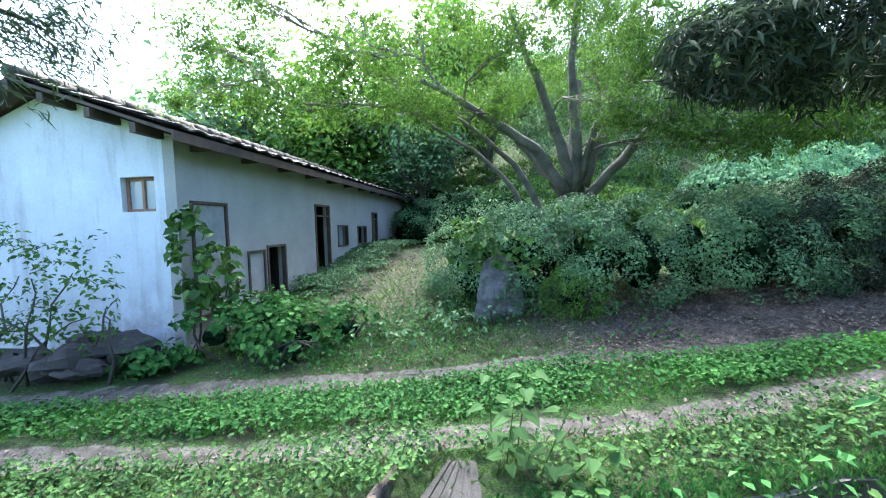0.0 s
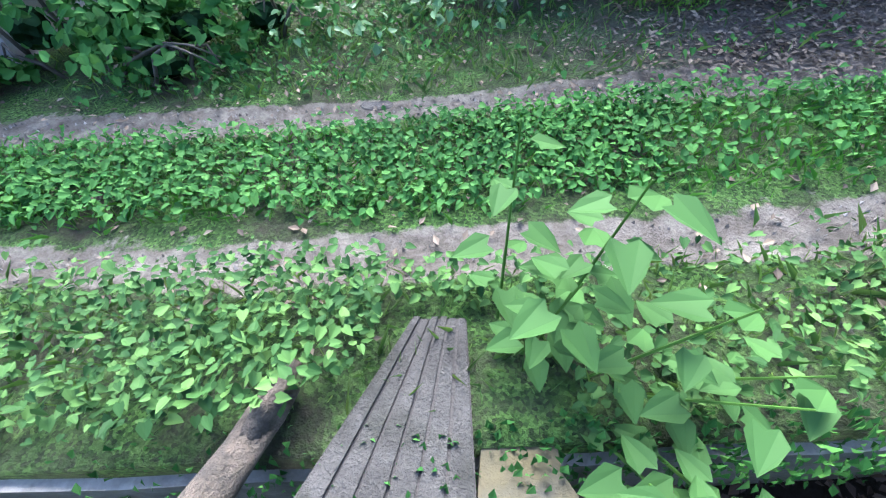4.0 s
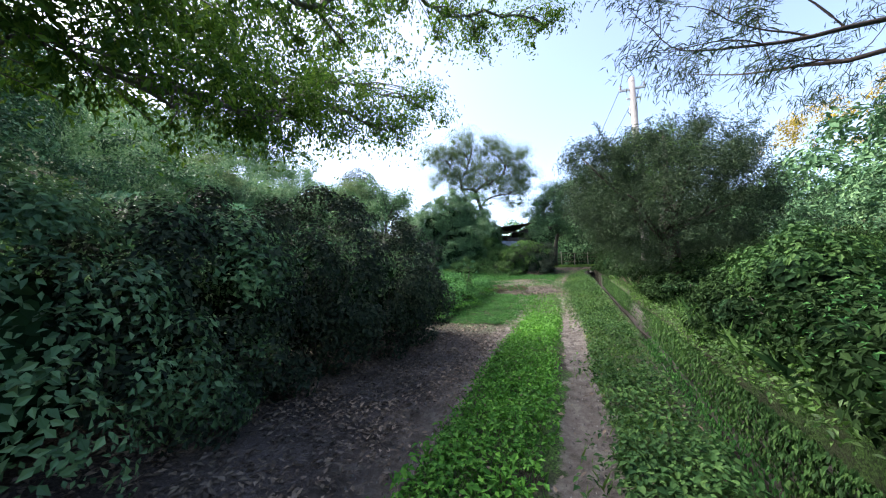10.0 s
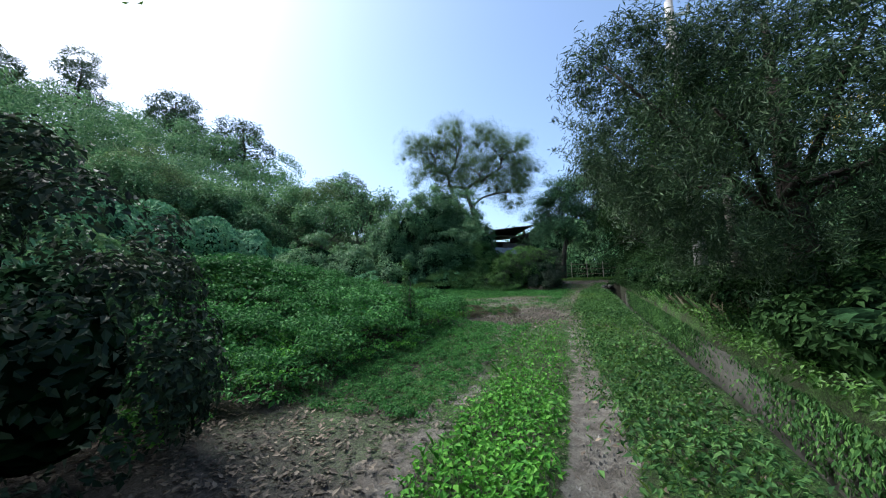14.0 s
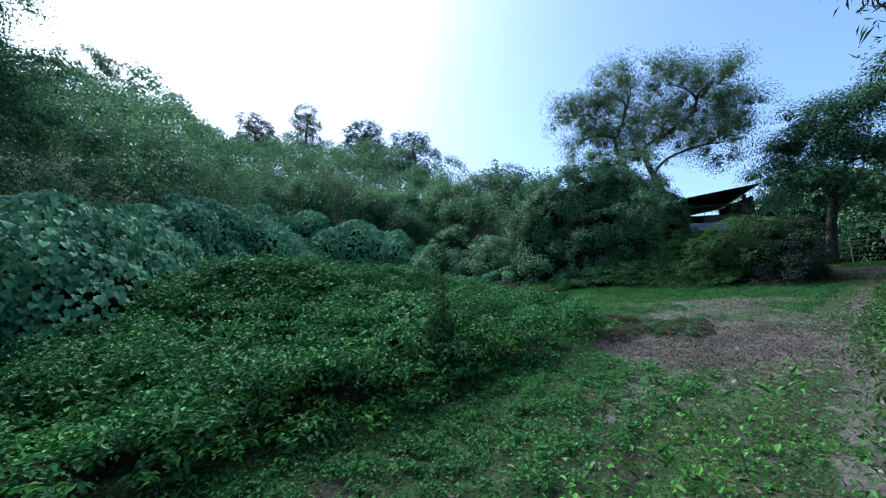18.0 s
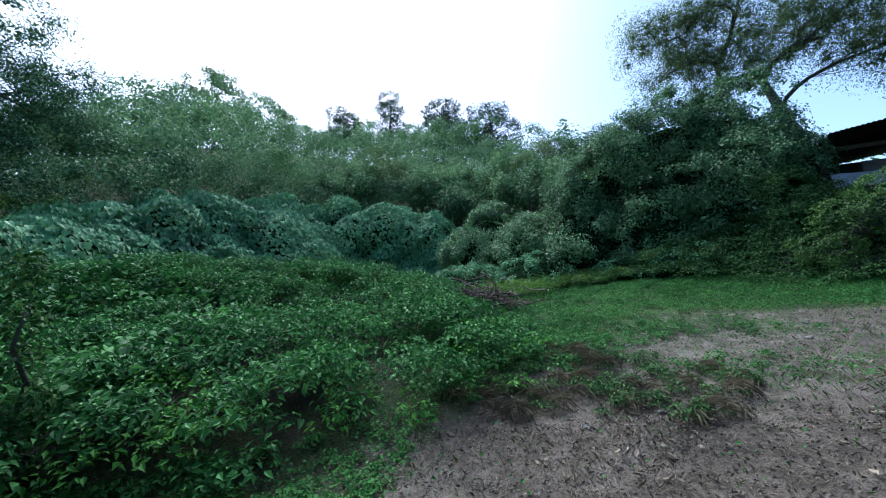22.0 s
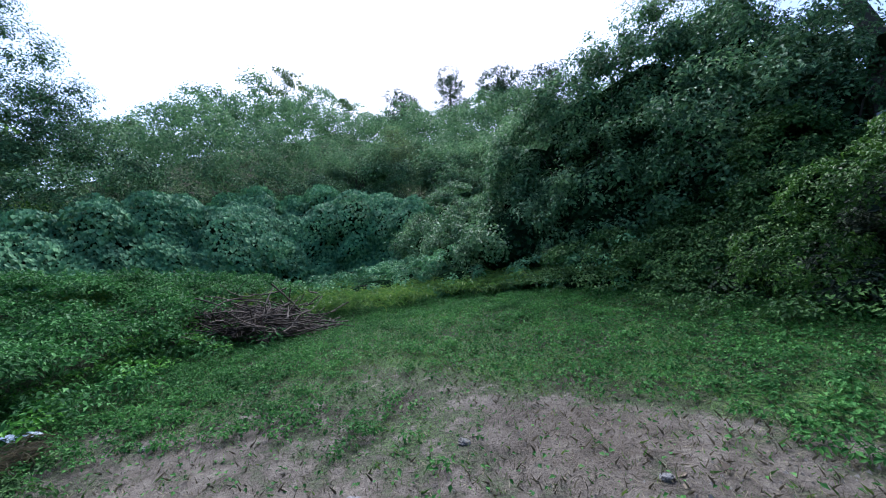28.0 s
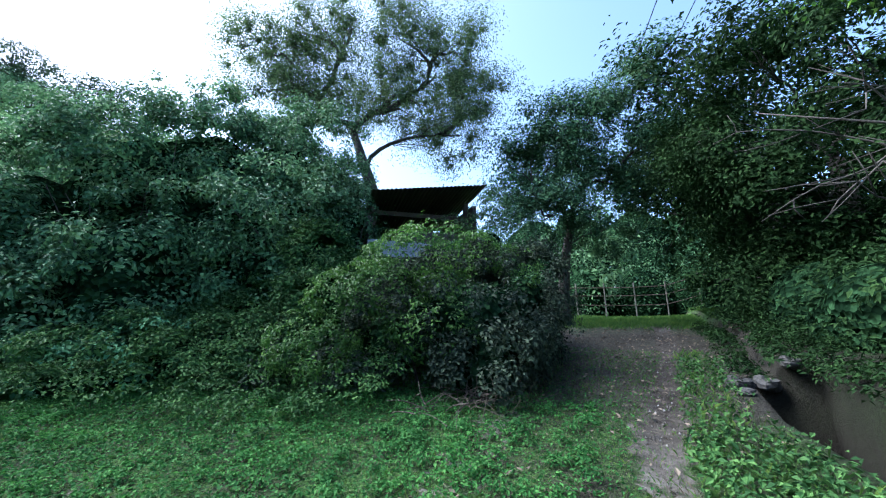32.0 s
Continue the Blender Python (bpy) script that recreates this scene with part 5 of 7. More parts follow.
def spread_spots(x0, x1, y0, y1, tries, gap, ok, r):
    out = []
    reseed("spots", x0 + tries, y0 + gap)
    for _ in range(tries):
        x, y = rng.uniform(x0, x1), rng.uniform(y0, y1)
        if ok(x, y) and all(math.hypot(x - q[0], y - q[1]) > gap for q in out):
            out.append((x, y, rng.uniform(*r)))
    return out


def up_slope(lo, hi):
    return lambda x, y: lo < y - float(np.interp(x, *TOE)) < hi


far_woods("bank_top_woods", "dark bushy trees above the creeper-covered bank", LEAF["thicket"], spread_spots(8, 30, 14, 34, 900, 1.55, up_slope(4.6, 8.5), (1.0, 1.6)), 0.12, 2300, 8.0, 22, (0.5, 1.1))
far_woods("near_hill_woods", "dense leafy woods on the lower hill", LEAF["wood"], spread_spots(-6, 42, 14, 50, 1800, 2.1, up_slope(8.5, 20), (1.2, 2.0)), 0.16, 1400, 1.0, 18)
far_woods("hill_woods", "dense leafy woods covering the hill", LEAF["wood"], [(x, y, r * 1.2, 0.7) for x, y, r in spread_spots(-10, 46, 24, 68, 2600, 2.5, up_slope(20, 52), (1.4, 2.3))], 0.24, 850, 7.0, 17)
far_woods("ridge_trees", "pale feathery trees on the skyline", LEAF["willow"], [(5.4, 57, 2.2, 6.5), (8.0, 58, 1.9, 5.5), (3.0, 57, 1.8, 5.0), (24, 57, 1.5, 4.0), (14, 58, 1.6, 3.5)], 0.24, 1300, 9.0)
far_woods("pale_hill_trees", "pale feathery trees among the woods of the hill", LEAF["willow"], [(22.4, 29.0, 1.7, 1.2), (23.6, 29.6, 1.6, 0.8), (24.6, 27.6, 1.3, 0.3), (21.2, 30.4, 1.6, 0.6), (31.5, 23.5, 1.7, 1.2), (33.5, 24.5, 1.8, 1.5)], 0.12, 3000, 10.0, 22)
far_woods("bank_woods", "dark woods on the slope beyond the drain", LEAF["thicket"], spread_spots(8, 62, -42, -7, 600, 3.4, lambda x, y: True, (1.8, 2.8)), 0.38, 520, 3.0)
far_woods("golden_woods", "trees on the ridge beyond the drain, low sunlight put into their gold colour", LEAF["gold"], [(57, -24, 3.0, 7.0), (53, -26, 2.6, 6.5), (61, -23, 3.0, 7.5), (49, -28, 2.6, 6.5), (65, -21, 3.0, 7.5), (57, -29, 3.0, 8.0)], 0.3, 900, 4.0)
far_woods("bank_scrub", "low scrub on the slope beyond the drain", LEAF["thicket"], spread_spots(6, 40, -12, -2.6, 500, 1.8, lambda x, y: math.hypot(x - 9.8, y - 0.3) > 3, (0.7, 1.2)), 0.16, 800, 6.0)
far_woods("end_woods", "leafy woods beyond the fence", LEAF["wood"], spread_spots(44, 80, -10, 30, 200, 3.4, lambda x, y: True, (1.6, 2.8)), 0.3, 500, 5.0)


def ridge_pine(x, y, height, tiers):
    z = float(gz(x, y))
    reseed("ridge_pine", x, y)
    ob = thing("ridge_pine", (x, y, z), "tall pine with flat dark needle tufts on the ridge", "pine tree", "pines on the ridge")
    lean = rng.normal(0, 0.04, 2)
    top = np.array([x + lean[0] * height, y + lean[1] * height, z + height])
    base = np.array([x, y, z - 0.3])
    s = np.linspace(0, 1, 7)[:, None]
    part("trunk", Bag().tube(base + (top - base) * s + rng.normal(0, 0.08, (7, 3)), np.linspace(0.22, 0.06, 7), 8), PINE_BARK, ob, "", True)
    blobs = []
    for k in range(tiers):
        f = 1 - 0.5 * k / tiers
        a = rng.uniform(0, 6.28)
        reach = height * rng.uniform(0.12, 0.24) * (0.55 + 0.45 * k / tiers)
        at = base + (top - base) * f
        tip = at + np.array([math.cos(a) * reach, math.sin(a) * reach, 0.25])
        part("limb", Bag().tube([at, (at + tip) / 2 + [0, 0, 0.1], tip], [0.06, 0.045, 0.03], 5), PINE_BARK, ob)
        blobs.append((*tip, rng.uniform(1.2, 2.0), rng.uniform(1.2, 2.0), rng.uniform(0.45, 0.8)))
    p, n = on_blobs(blobs, 1000, 0.3, 0.6)
    v, f = puff(p, n, 7, 0.2, 0.42, 0.07, face=0.9, down=-0.1)
    part("crown", Bag().put(v, f), LEAF["needle"], ob)


for x, y, top, t in ((37.5, 40.0, 21.6, 11), (34.4, 48.0, 25.4, 10), (29.4, 59.3, 31.2, 10), (22.5, 58.0, 26.4, 9), (47, 33, 16.5, 10)):
    ridge_pine(x, y, top - float(gz(x, y)), t)

# ---- hedge, bushes and vine mounds ----
hx = np.arange(0.6, 11.3, 1.05)
hedge = []
for x in hx:
    y = float(np.interp(x, (0.6, 1.4, 2.5, 4, 6, 8, 9, 10, 12.4), (7.75, 7.4, 6.95, 7.0, 7.35, 7.6, 7.5, 7.1, 6.95))) + 0.1 * math.sin(x * 1.9)
    h = float(np.interp(x, (0, 1.2, 3.3, 6, 9.5, 11, 12.4), (1.15, 1.6, 1.65, 1.75, 2.15, 1.8, 1.35)))
    hedge.append((x, y, float(gz(x, y)) + h * 0.42, 1.0, 1.25, h * 0.72))
bush("hedge", "dense green hedge along the track", [q for q in hedge if q[0] < 7.6], LEAF["hedge"], 13000, 9, 0.085, 0.062, 0.036, "rhomb", 0.5, 0.24, 0.5, 1.0, -0.9, "hedge", "", 12)
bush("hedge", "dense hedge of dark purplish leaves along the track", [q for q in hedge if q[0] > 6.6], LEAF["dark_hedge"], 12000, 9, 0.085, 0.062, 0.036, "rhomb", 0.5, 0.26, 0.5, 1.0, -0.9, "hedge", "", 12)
bush("hedge_top_growth", "fresh green shoots over the top of the dark hedge", [(q[0], q[1] + 0.35, q[2] + 0.42, 0.85, 0.9, 0.5) for q in hedge if q[0] > 7.2], LEAF["hedge"], 3000, 8, 0.085, 0.055, 0.03, "rhomb", 0, 0.3, 0.6, 6.0, -0.5, "hedge", "", 20)
bush("climbing_vine", "broad-leaved vine lying over the end of the hedge", [(1.7, 6.75, 1.05, 1.1, 0.55, 0.5), (2.9, 7.0, 1.3, 1.0, 0.6, 0.4), (0.9, 7.4, 0.85, 0.7, 0.8, 0.5)], LEAF["vine"], 420, 3, 0.12, 0.15, 0.13, "broad", 0, 0.2, 0.6, 2.0, -0.5, "vine", stems=6)
bush("yellow_green_shrub", "small yellow-green shrub beside the standing stone", [(2.2, 6.15, 0.1, 0.55, 0.35, 0.5)], LEAF["bright"], 700, 7, 0.06, 0.045, 0.02, "rhomb", 0.4, stems=5)
BIGB = [(26.7, 14.3, 3.9, 1.5, 1.4, 1.9), (27.7, 13.4, 4.6, 1.5, 1.4, 2.1), (28.7, 12.5, 5.2, 1.5, 1.4, 2.3), (29.7, 11.9, 5.4, 1.5, 1.4, 2.3), (30.8, 11.6, 4.9, 1.5, 1.3, 1.9), (27.3, 12.2, 3.3, 1.3, 1.3, 1.6), (28.5, 11.0, 3.7, 1.2, 1.2, 1.6), (29.3, 10.4, 4.0, 1.0, 1.0, 1.4), (26.0, 13.6, 2.7, 1.3, 1.2, 1.3), (25.3, 15.6, 2.9, 1.6, 1.4, 1.6), (31.4, 13.2, 5.6, 1.7, 1.5, 1.9), (24.6, 17.4, 3.0, 1.6, 1.4, 1.8)]
bush("overgrown_thicket", "tall thicket smothered in creepers beside the shed", [q for q in BIGB if q[0] > 26.5], LEAF["thicket"], 23000, 9, 0.13, 0.085, 0.048, "rhomb", 0.68, 0.3, 0.5, 4.0, -1.15, "thicket", stems=40, tuft=0.3, loose=0.3)
bush("overgrown_thicket", "lower end of the thicket under paler creepers", [q for q in BIGB if q[0] <= 26.5], LEAF["hedge"], 9000, 9, 0.13, 0.085, 0.05, "rhomb", 0.68, 0.3, 0.5, 4.0, -1.15, "thicket", stems=12, tuft=0.3, loose=0.3)
bush("thicket_shoots", "fresh leafy shoots standing out of the thicket", [(q[0], q[1] - 0.3, q[2] + q[5] * 0.55, q[3] * 0.95, q[4] * 0.9, q[5] * 0.5) for q in BIGB[:8]], LEAF["hedge"], 8000, 9, 0.14, 0.085, 0.045, "rhomb", 0, 0.35, 0.7, 14.0, -0.3, "creeper", "", 30, tuft=0.24, loose=0.6)
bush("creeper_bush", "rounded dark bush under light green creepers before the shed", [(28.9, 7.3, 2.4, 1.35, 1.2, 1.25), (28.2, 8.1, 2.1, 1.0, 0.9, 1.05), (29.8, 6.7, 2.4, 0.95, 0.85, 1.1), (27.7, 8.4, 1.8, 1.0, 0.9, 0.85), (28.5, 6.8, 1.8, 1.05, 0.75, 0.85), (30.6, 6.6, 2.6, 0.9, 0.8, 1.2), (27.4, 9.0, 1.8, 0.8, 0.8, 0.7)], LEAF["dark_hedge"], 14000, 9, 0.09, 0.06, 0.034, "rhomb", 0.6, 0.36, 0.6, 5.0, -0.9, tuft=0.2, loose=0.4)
bush("creeper_shoots", "light green creeper shoots over the rounded bush", [(28.6, 7.5, 3.55, 1.1, 1.0, 0.4), (29.4, 6.9, 3.4, 0.8, 0.7, 0.4), (27.9, 8.1, 3.0, 0.8, 0.75, 0.45), (27.3, 8.5, 2.4, 0.6, 0.6, 0.45), (27.9, 7.3, 2.6, 0.5, 0.6, 0.4)], LEAF["vine"], 3000, 8, 0.09, 0.048, 0.026, "rhomb", 0, 0.3, 0.8, 15.0, -0.6, "creeper", "", 6)
bush("creeper_bush", "low bush under dark green creepers beside the shed", [(28.3, 9.3, 2.5, 0.9, 0.8, 1.2), (27.4, 10.2, 2.0, 1.1, 0.9, 0.9), (28.6, 9.7, 3.3, 0.7, 0.7, 1.2), (26.7, 11.2, 1.9, 1.0, 0.9, 0.75)], LEAF["creeper"], 9000, 9, 0.1, 0.06, 0.035, "rhomb", 0.7, 0.3, 0.6, 6.0, -1.0, tuft=0.2, loose=0.3)
bush("bank_shrub", "leafy green shrub on the bank above the drain", [(11.2, 1.0, 0.9, 1.1, 0.8, 0.75), (12.3, 0.6, 0.9, 1.2, 0.9, 0.7), (10.2, 0.4, 0.7, 1.0, 0.8, 0.5)], LEAF["creeper"], 2600, 7, 0.1, 0.085, 0.05, "rhomb", 0.74, 0.3, 0.6, 7.0, -0.7)
BANKB = [(x, float(ditch_y(x)) - 1.35 - 0.35 * math.sin(x * 2.1), float(gz(x, float(ditch_y(x)) - 1.4)) + 0.2, 0.9, 0.62 + 0.1 * math.sin(x), 0.42 + 0.14 * math.sin(x * 1.7)) for x in np.arange(5.5, 27.5, 1.1)]
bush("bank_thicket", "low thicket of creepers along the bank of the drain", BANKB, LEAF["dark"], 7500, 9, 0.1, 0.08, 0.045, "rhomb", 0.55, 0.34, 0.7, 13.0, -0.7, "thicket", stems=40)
MOUNDS = [(22.3, 14.6, 1.55, 1.5, 0.9, 0.7), (24.6, 13.6, 1.75, 1.5, 0.9, 0.75), (20.8, 15.6, 1.5, 1.2, 0.8, 0.55), (26.2, 12.2, 1.8, 1.3, 0.9, 0.7), (27.0, 11.0, 1.9, 1.1, 0.9, 0.65), (23.4, 16.4, 1.7, 1.6, 1.0, 0.8)]
bush("creeper_mounds", "low mounds of creepers before the bank", MOUNDS, LEAF["kudzu"], 9500, 6, 0.1, 0.06, 0.045, "rhomb", 0.55, 0.25, 0.6, 17.0, -0.9, "creeper", stems=0)
bush("house_shrub", "broad-leaved plants crowding the foot of the house corner", [(-3.5, 5.5, -0.25, 0.55, 0.4, 0.5), (-2.9, 5.6, -0.3, 0.6, 0.4, 0.45), (-2.2, 5.7, -0.3, 0.55, 0.4, 0.36), (-1.6, 5.95, -0.3, 0.45, 0.4, 0.28), (-3.0, 6.2, -0.2, 0.55, 0.5, 0.4), (-2.3, 5.2, -0.45, 0.55, 0.3, 0.24), (-4.2, 5.05, -0.45, 0.4, 0.28, 0.24)], LEAF["weed"], 1300, 4, 0.12, 0.1, 0.08, "heart", 0.35, 0.3, 0.9, 8.0, -0.7, stems=10, tuft=0.15, loose=0.8)
bush("broad_weed_patch", "patch of broad pale leaves before the standing stone", [(0.2, 6.0, -0.35, 0.45, 0.25, 0.2), (-0.9, 5.7, -0.4, 0.6, 0.3, 0.2), (0.9, 6.15, -0.3, 0.4, 0.18, 0.18), (-0.2, 6.6, -0.3, 0.4, 0.3, 0.25)], LEAF["hedge"], 160, 3, 0.1, 0.09, 0.075, "heart", 0, 0.2, 0.6, 5.0, -0.9, "plants", stems=4)
bush("climbing_vine", "broad-leaved vine climbing the house corner and grey door", [(-3.85, 5.62, 0.9, 0.22, 0.2, 0.75), (-3.7, 6.0, 0.6, 0.2, 0.35, 0.5)], LEAF["vine"], 120, 3, 0.08, 0.15, 0.12, "broad", 0, category="vine", stems=4)
bush("gable_shrub", "thin twiggy shrub in front of the white gable", [(-5.6, 4.9, 0.6, 0.9, 0.5, 0.8), (-6.6, 5.2, 0.6, 0.9, 0.6, 1.0), (-4.9, 4.9, 0.4, 0.5, 0.4, 0.6)], LEAF["vine"], 330, 5, 0.12, 0.09, 0.045, "rhomb", 0, stems=14)
bush("tangled_thicket", "dark tangled thicket past the end of the house", [(-1.0, 17.5, 1.0, 1.5, 1.8, 1.6), (1.0, 14.5, 1.2, 1.5, 1.6, 1.3), (2.2, 12.5, 1.2, 1.3, 1.5, 1.1), (-0.6, 20, 1.6, 2, 1.6, 2)], LEAF["hedge"], 2600, 7, 0.14, 0.12, 0.06, "rhomb", 0.82, 0.2, 0.5, 9.0, -0.7)

# kudzu over the bank and the slopes
def kudzu(name, label, x0, x1, d0, d1, count, seed, mounds=0.5, length=0.17, size=0.45, leaf="kudzu"):
    """Large overlapping leaves in cushions and curtains on the slope between d0 and d1 from its foot."""
    reseed(name, x0, d0)
    many = int((x1 - x0) * (d1 - d0) / (0.45 * size * size))
    x = rng.uniform(x0, x1, many)
    y = np.interp(x, *TOE) + rng.uniform(d0, d1, many)
    flat = np.stack([x, y, x * 0], 1)
    e = 0.15
    hx_ = (gz(x + e, y) - gz(x - e, y)) / (2 * e)
    hy_ = (gz(x, y + e) - gz(x, y - e)) / (2 * e)
    n = unit(np.stack([-hx_, -hy_, np.ones(many)], 1))
    radii = size * rng.uniform(0.45, 1.3, many)
    h = mounds * np.clip(0.45 + 0.6 * lump(flat, 0.28, seed), 0, 1) + 0.25 * lump(flat, 0.8, seed) - radii * 0.1
    c = np.stack([x, y, gz(x, y)], 1) + n * h[:, None]
    flat_ = rng.uniform(0, 1, many) < 0.45
    c = np.where(flat_[:, None], np.stack([x, y, gz(x, y) - 0.08], 1), c)
    v, f = tufts_of_leaves(c, n, radii, count, length, length * 0.85, "broad", 0.7, 0.55, 0.3)
    low = v.reshape(-1, 6, 3)[:, 0]
    keep = low[:, 2] > gz(low[:, 0], low[:, 1]) - 0.02
    v = v.reshape(-1, 6, 3)[keep].reshape(-1, 3)
    k = np.arange(int(keep.sum()))[:, None] * 6
    f = np.concatenate([k + [[0, 1, 2, 3]], k + [[0, 3, 4, 5]]])
    return tagged(new(name, mesh_from(name, v, f, LEAF[leaf])), label, "creeper", "", "stuff")


def drape(name, label, blobs, leaf, count, length, seed, rough=0.16, wave=0.5, hollow=0.86):
    """Creeper that hangs over mounds like shingles: each leaf lies on the surface with its tip down."""
    reseed(name, blobs[0][0], blobs[0][1])
    p, n = on_blobs(blobs, int(count * 5), rough, wave, seed, gz)
    out = rng.uniform(0, 1, len(p)) < np.clip(0.35 + n[:, 2] + 0.9 * np.clip(-n[:, 1], 0, 1) + 0.3 * np.abs(n[:, 0]), 0, 1)
    p, n = p[out][:count], n[out][:count]
    k = len(p)
    facing = unit(n + np.array([0, -0.1, 0.85]) + turned(k) * 0.6)
    hang = unit(np.array([0, 0, -1.0]) + n * np.array([0.6, 0.6, 0.25]) + turned(k) * 0.35)
    s_ = length * rng.uniform(0.6, 1.3, k)
    v, f = leaf_arrays(p + n * rng.uniform(-0.05, 0.12, (k, 1)), hang, facing, s_, s_ * 0.9, "broad", 0.12, 0.1)
    ob = tagged(new(name, mesh_from(name, v, f, LEAF[leaf])), label, "creeper", "", "stuff")
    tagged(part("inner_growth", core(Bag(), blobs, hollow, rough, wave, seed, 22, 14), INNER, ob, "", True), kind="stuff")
    return ob


reseed("kudzu wall")
WALL_TOP = ((9.5, 11.7, 12.8, 13.8, 14.6, 15.5, 17.5, 18.4, 20.0, 21.6, 22.9, 24.3, 25.4), (3.0, 3.3, 3.6, 4.1, 4.8, 5.1, 5.6, 5.5, 5.8, 5.45, 6.2, 4.7, 4.2))
KUDZU = []
x_ = 9.6
while x_ < 25.6:
    y_ = float(np.interp(x_, *TOE))
    top_, low_ = float(np.interp(x_, *WALL_TOP)), float(gz(x_, y_ - 0.3))
    r_ = rng.uniform(1.1, 1.75)
    half = (top_ - low_) * 0.62
    KUDZU.append((x_ - 0.2, y_ + 1.35 + rng.uniform(-0.15, 0.25), top_ - half, r_, r_ * 1.25, half))
    KUDZU.append((x_ + 0.3, y_ + 0.5 + rng.uniform(-0.2, 0.3), low_ + 0.5, r_ * 0.9, r_ * 0.8, (top_ - low_) * rng.uniform(0.3, 0.5)))
    slope_ = float(np.interp(x_ + 0.5, *TOE)) - float(np.interp(x_ - 0.5, *TOE))
    x_ += 1.35 / math.hypot(1, slope_)
drape("kudzu_blanket", "thick curtain of broad creeper leaves hanging over the bank", KUDZU, "kudzu", 62000, 0.115, 3.0, 0.3, 0.45, 0.84)
kudzu("kudzu_slope", "creeper leaves covering the lower hillside above the hedge", -1, 11, -0.5, 9, 24000, 3.0, 0.7, 0.11, 0.42, "bright")


# ---- ground plants ----
def scatter(x0, x1, y0, y1, count, keep):
    reseed("plants", x0 + count * 0.01, y0 + x1)
    x, y = rng.uniform(x0, x1, count), rng.uniform(y0, y1, count)
    ok = rng.uniform(0, 1, count) < keep(x, y)
    return x[ok], y[ok]


def broad_plants(name, label, material, x0, x1, y0, y1, count, keep, tall, length, shape="broad", wide=0.8, mounds=None):
    x, y = scatter(x0, x1, y0, y1, count, keep)
    h = tall * rng.uniform(0.15, 1.0, len(x))
    if mounds is not None:
        h = h + mounds(x, y)
    p = np.stack([x, y, gz(x, y) + h], 1)
    facing = unit(np.array([0, 0, 1.0]) + turned(len(x)) * 0.5)
    axis = unit(np.cross(facing, turned(len(x))) - np.array([0, 0, 0.2]))
    s = rng.uniform(0.5, 1.3, len(x))
    v, f = leaf_arrays(p, axis, facing, length * s, length * wide * s, shape)
    return tagged(new(name, mesh_from(name, v, f, material)), label, "plants", "", "stuff")


def grass(name, label, material, x0, x1, y0, y1, count, keep, tall, width=0.007):
    x, y = scatter(x0, x1, y0, y1, count, keep)
    v, f = blades(np.stack([x, y, gz(x, y) - 0.02], 1), tall, width)
    return tagged(new(name, mesh_from(name, v, f, material)), label, "grass", "", "stuff")


def green(x, y):
    """Where nothing treads: off the ruts, the clearing and the drain."""
    d = y - ditch_y(x)
    return np.clip(1 - 1.25 * bare_soil(x, y), 0.0, 1) * ((d > 0.1) | (d < -WIDE - 0.15))


def middle(x, y):
    a, b = np.interp(x, *RUT_R), np.interp(x, *RUT_L)
    return green(x, y) * smooth(a + 0.1, a + 0.35, y) * (1 - smooth(b - 0.4, b - 0.1, y))


def verge(x, y):
    return green(x, y) * (y > ditch_y(x)) * (y < np.interp(x, *RUT_R))


def lawn(x, y):
    d = np.interp(x, *TOE) - y
    far_side = y > np.interp(x, *RUT_L)
    return green(x, y) * far_side * smooth(-1, 0.5, d) * (1 - 0.75 * litter_share(x, y))


def field(x, y):
    """The overgrown field between the hedge and the bank."""
    a = smooth(10.9, 12.6, x) * (1 - smooth(18.2, 21.2, x - 0.25 * (y - 9)))
    return a * smooth(6.6, 7.6, y) * green(x, y) * (y < np.interp(x, *TOE) + 0.5)


def field_height(x, y):
    p = np.stack([x, y, x * 0], -1)
    return field(x, y) * (0.35 + 0.3 * lump(p, 0.3, 2.2) + 0.12 * lump(p, 0.9, 1.0)) + 0.9 * np.exp(-(((x - 15.2) / 2.6) ** 2 + ((y - 11.3) / 1.4) ** 2))


def tufts(x, y, f, seed):
    """Plants stand in tufts, thicker here and thinner there."""
    return 0.55 + 0.5 * lump(np.stack([x, y, x * 0], -1), f, seed)


def yard(x, y):
    return lawn(x, y) * (x > -4.2 + 0.15 * (y - 5.75))


def weedy(fn, f=0.9, seed=1.0):
    return lambda x, y: fn(x, y) * np.clip(tufts(x, y, f, seed) + 0.25, 0, 1)


def hummocks(amount, f=0.8, seed=3.0):
    return lambda x, y: amount * np.clip(lump(np.stack([x, y, x * 0], -1), f, seed), 0, 1)


broad_plants("track_plants", "low bright green broad-leaved plants between the wheel ruts", LEAF["weed"], -8, 5, 2.9, 5.4, 62000, weedy(middle), 0.14, 0.05, "heart", 0.8, hummocks(0.08))
broad_plants("track_plants_far", "low green plants between the wheel ruts", LEAF["fresh"], 5, 19, 3.0, 6.3, 60000, weedy(lambda x, y: middle(x, y) * (1 - 0.9 * smooth(11, 17, x)), 0.8, 2.0), 0.12, 0.055, "rhomb", 0.6, hummocks(0.08))
grass("track_grass", "short grass between the wheel ruts", LEAF["fresh"], -9, 19, 2.9, 6.3, 50000, lambda x, y: middle(x, y) * (1 - 0.8 * smooth(11, 17, x)), 0.12, 0.005)
